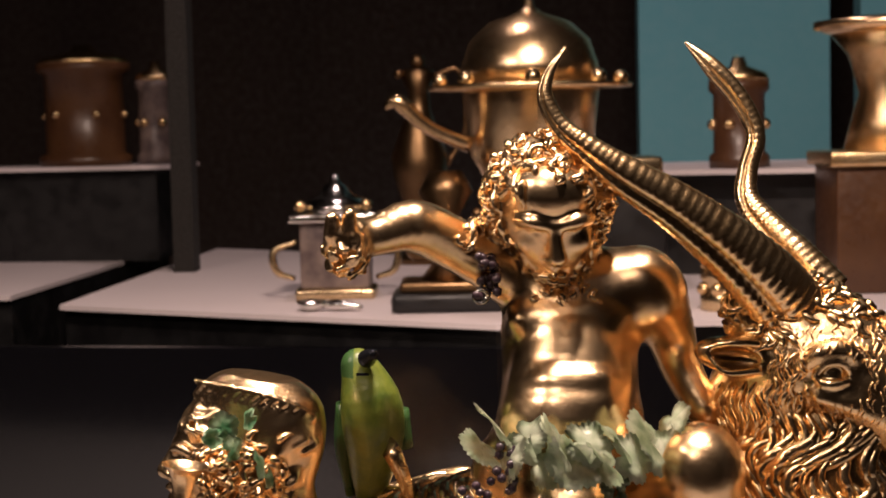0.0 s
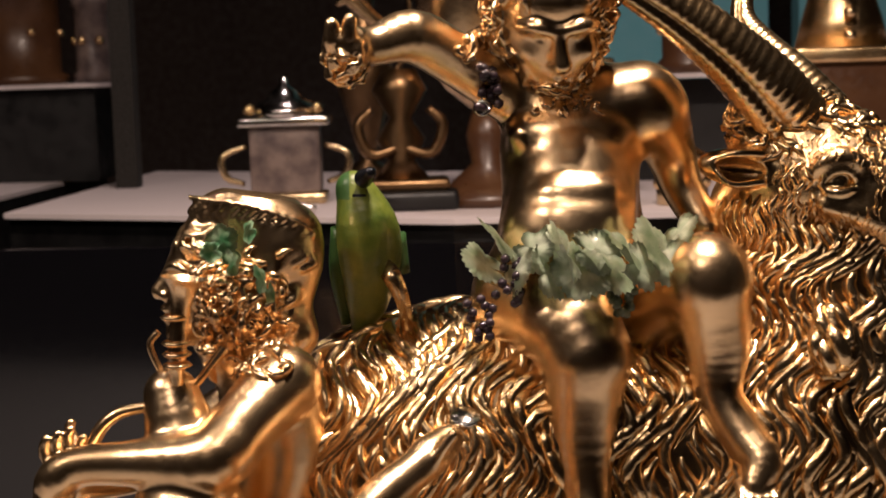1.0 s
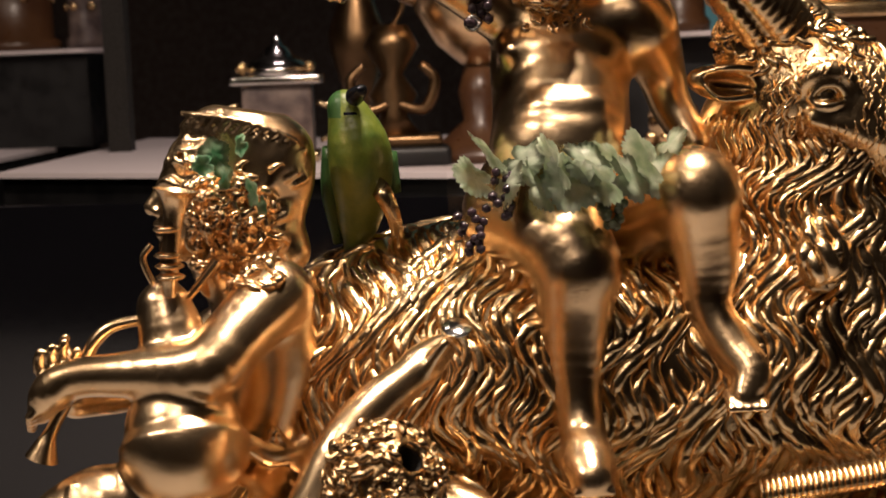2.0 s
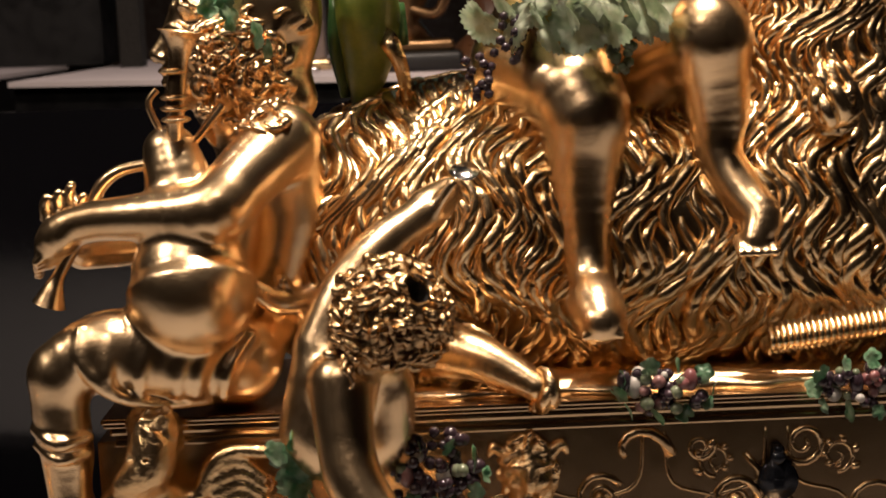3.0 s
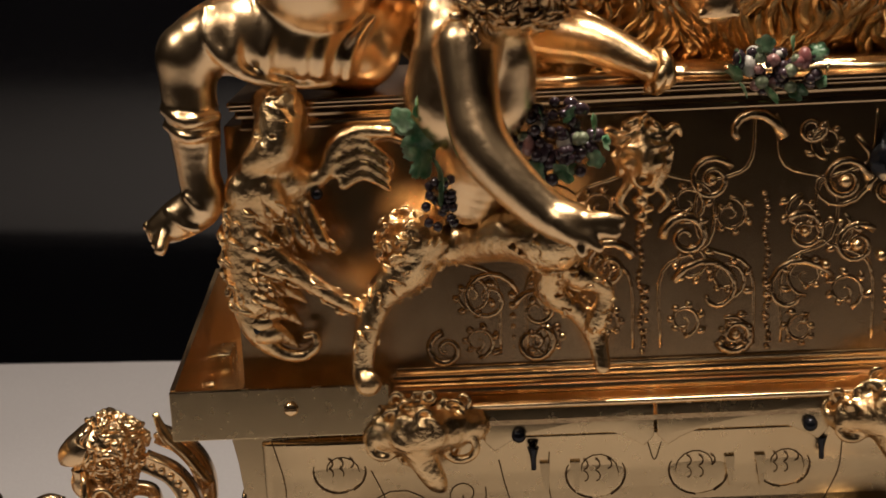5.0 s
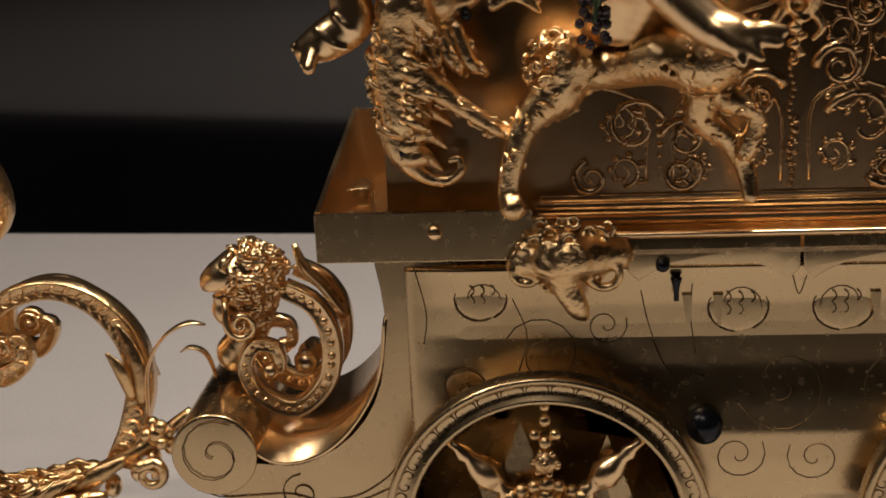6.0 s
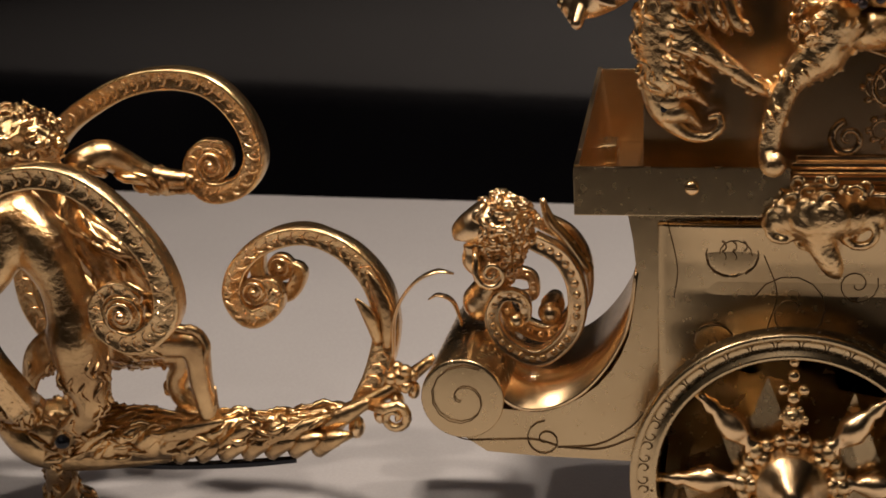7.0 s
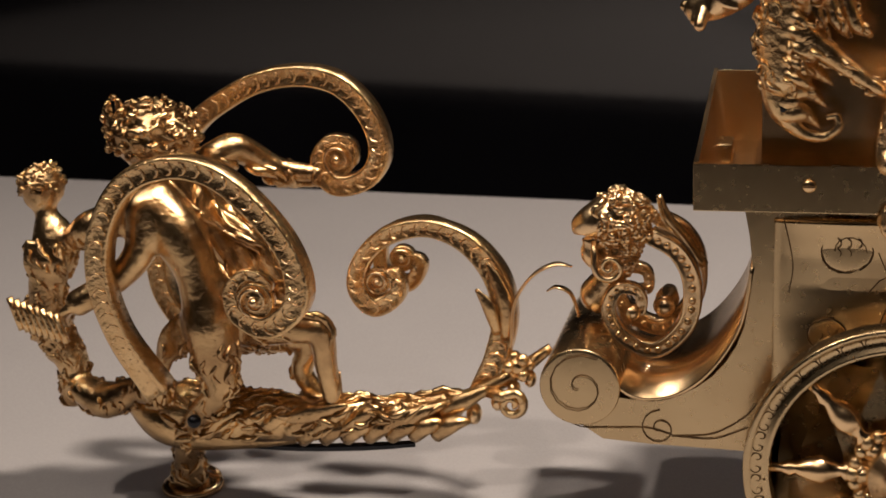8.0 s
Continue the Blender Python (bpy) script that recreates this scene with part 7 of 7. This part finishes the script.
for n in range(7):
    x = -0.205 + n * 0.0085
    rows = [(x, 0.002, 0.010 + n * 0.0008, 0.0030), (x + 0.006, -0.001, 0.0155 + n * 0.0008, 0.0034), (x + 0.013, 0.001, 0.0160 + n * 0.0009, 0.0010)]
    part("keel_leaf", local(tow, tube(rows, ROUND, 4)), BRONZE, tow)
foot = (-0.2590, 0.0200)
part("foot_scroll", local(tow, lathe([(0.0118, 0), (0.0122, 0.0012), (0.0118, 0.0024), (0.009, 0.0030), (0.0085, 0.0026), (0.006, 0.0040), (0.0030, 0.0050)], (foot[0], foot[1] + 0.002, GROUND + 0.0002), sides=36)), GOLD, tow)
part("foot_spiral", local(tow, tube([(foot[0] + p, foot[1] + 0.002 + q, GROUND + 0.0042 + 0.0012 * (1 - abs(p) / 0.011), r) for p, _, q, r in spiral(0, 0, 0, 0.0100, 2.0, 20, 0.0012)], THIN, 1, (0, 0, 1))), GOLD, tow)
part("pivot", local(tow, balls([(-0.2345, -0.0270, 0.0275, 0.0026)], 2)), STEEL, tow)


# ---- enamelled fruit and leaves ----
def fruit_bunch(x, z, y=-0.0185, seed=1, spread=0.012, dark=False):
    ob = thing("fruit_bunch", (x, y, z), "enamelled bunch of grapes, berries and leaves", "fruit", "fruit bunches")
    rnd = random.Random(seed)
    for n in range(75 if dark else 46):
        mat = rnd.choice((GRAPE,) * (14 if dark else 5) + (WHITE, RED, GRAPE_GREEN))
        a, r = rnd.uniform(0, math.tau), rnd.uniform(0, 1) ** 0.6
        at = (x + spread * r * math.cos(a), y - 0.001 - rnd.uniform(0, 0.007) * (1 - r * 0.6), z + spread * (0.9 if dark else 0.55) * r * math.sin(a))
        part("berry", local(ob, ball(bmesh.new(), at, rnd.uniform(0.0012, 0.0021), fine=2)), mat, ob)
    for n in range(11):
        a = n * 0.62 + seed
        leaf((spread * 1.1 * math.cos(a), -0.003 - rnd.uniform(0, 0.004), spread * 0.62 * math.sin(a)), rnd.uniform(0.0024, 0.0042), (90 + rnd.uniform(-40, 40), rnd.uniform(-60, 60), rnd.uniform(0, 360)), LEAF, ob, 0.4, n)
    for n in range(3):
        at = (x + rnd.uniform(-1, 1) * spread, y - 0.004, z + rnd.uniform(-0.3, 0.6) * spread)
        part("bud", local(ob, ball(bmesh.new(), at, 0.0030, (0.7, 0.7, 1.1), 2)), (RED, WHITE, GRAPE)[n], ob)


fruit_bunch(0.1165, 0.2085, seed=2)
fruit_bunch(0.1700, 0.2075, seed=7)
fruit_bunch(0.0520, 0.1950, -0.0440, 5, 0.0125, True)

girdle = thing("vine_girdle", (0.0985, -0.004, 0.311), "girdle of pale green enamelled vine leaves and grapes", "garland")
rnd = random.Random(4)
for n in range(15):
    s = n / 14
    x = 0.0715 + 0.0590 * s
    front = math.sin(math.pi * s)
    at = (x - 0.0985, 0.012 - 0.020 * front + rnd.uniform(-0.002, 0.001), 0.0020 + (0.0030 if n % 2 else -0.0030) - 0.002 * front + rnd.uniform(-0.001, 0.001))
    leaf(at, rnd.uniform(0.0076, 0.0102), (62 + rnd.uniform(-14, 14), rnd.uniform(-22, 22), rnd.uniform(0, 360)), LEAF_PALE, girdle, 0.2, n)
for cx, cz, many, mat in ((0.1085, 0.3035, 30, GRAPE_GREEN), (0.0785, 0.3070, 20, GRAPE), (0.0700, 0.2970, 14, GRAPE)):
    for n in range(many):
        s = n / many
        w = 0.0050 * (1 - 0.7 * s)
        at = (cx + rnd.uniform(-1, 1) * w, -0.0055 + rnd.uniform(-0.002, 0.002) + (0.004 if mat is GRAPE else 0), cz + 0.004 - 0.013 * s)
        part("grape", local(girdle, ball(bmesh.new(), at, 0.0016, fine=1)), mat, girdle)

sprig = thing("vine_sprig", (0.018, -0.046, 0.197), "green enamelled vine leaves beside the child", "garland")
for n, (x, z, s) in enumerate(((0.016, 0.2005, 0.0062), (0.0175, 0.1935, 0.0066), (0.0225, 0.1890, 0.0060), (0.0130, 0.2040, 0.0040), (0.0190, 0.2070, 0.0045), (0.0215, 0.1840, 0.0046))):
    leaf((x - 0.018, -0.006, z - 0.197), s, (80, 10 * n - 20, 50 * n), LEAF, sprig, 0.4, n)
for n in range(22):
    at = (0.0215 + rnd.uniform(-0.004, 0.004), -0.047 + rnd.uniform(-0.003, 0.003), 0.187 - rnd.uniform(0, 0.014))
    part("grape", local(sprig, ball(bmesh.new(), at, 0.0016, fine=1)), GRAPE, sprig)

cluster = thing("dark_grapes", (0.0730, 0.012, 0.352), "dark enamelled grape cluster with a ring at the armpit", "grapes")
for n in range(26):
    at = (0.0740 + rnd.uniform(-0.003, 0.003), 0.014 + rnd.uniform(-0.004, 0.003), 0.3645 - rnd.uniform(0, 0.012))
    part("grape", local(cluster, ball(bmesh.new(), at, 0.0017, fine=1)), GRAPE, cluster)
ringed = bmesh.new()
sweep(ringed, [(0.0722 + 0.0019 * math.cos(n * math.tau / 12), 0.010, 0.3527 + 0.0019 * math.sin(n * math.tau / 12), 0.0007) for n in range(13)], THIN, 1)
part("ring", local(cluster, ringed), SILVER, cluster)

crown = thing("leaf_wreath", (0.0005, -0.0062, 0.3145), "green enamelled leaves in the piper's hair", "wreath")
for n, (x, z, s) in enumerate(((-0.0030, 0.0060, 0.0050), (0.0, 0.0, 0.0046), (0.0075, -0.0050, 0.0046), (-0.0060, 0.0030, 0.0034), (0.0040, 0.0080, 0.0036), (0.0090, -0.0090, 0.0032))):
    leaf((x + 0.002, -0.002, z - 0.001), s, (85, 15 * n - 30, 60 * n), LEAF, crown, 0.4, n)

mat = thing("woven_mat", (0.172, -0.008, 0.2056), "gilt woven cloth strip under the goat", "mat")
for n in range(26):
    x = 0.1480 + n * 0.0017
    part("strand", local(mat, tube([(x, -0.010, 0.2150 + 0.0002 * n, 0.0010), (x + 0.0004, -0.0125, 0.2185 + 0.0002 * n, 0.0010), (x + 0.0002, -0.008, 0.2225 + 0.0002 * n, 0.0009)], THIN, 3)), FUR, mat)
base = thing("metal_sheet", (0.11, 0.02, 0.2056), "thin wavy gilt sheet under the goat", "metal sheet")
outline = [(0.020 + 0.0045 * n, -0.0135 + 0.0014 * math.sin(n * 1.3)) for n in range(40)] + [(0.1955, 0.044), (0.020, 0.044)]
part("plate", local(base, slab(outline, 0.2057, 0.2078)), GOLD, base)
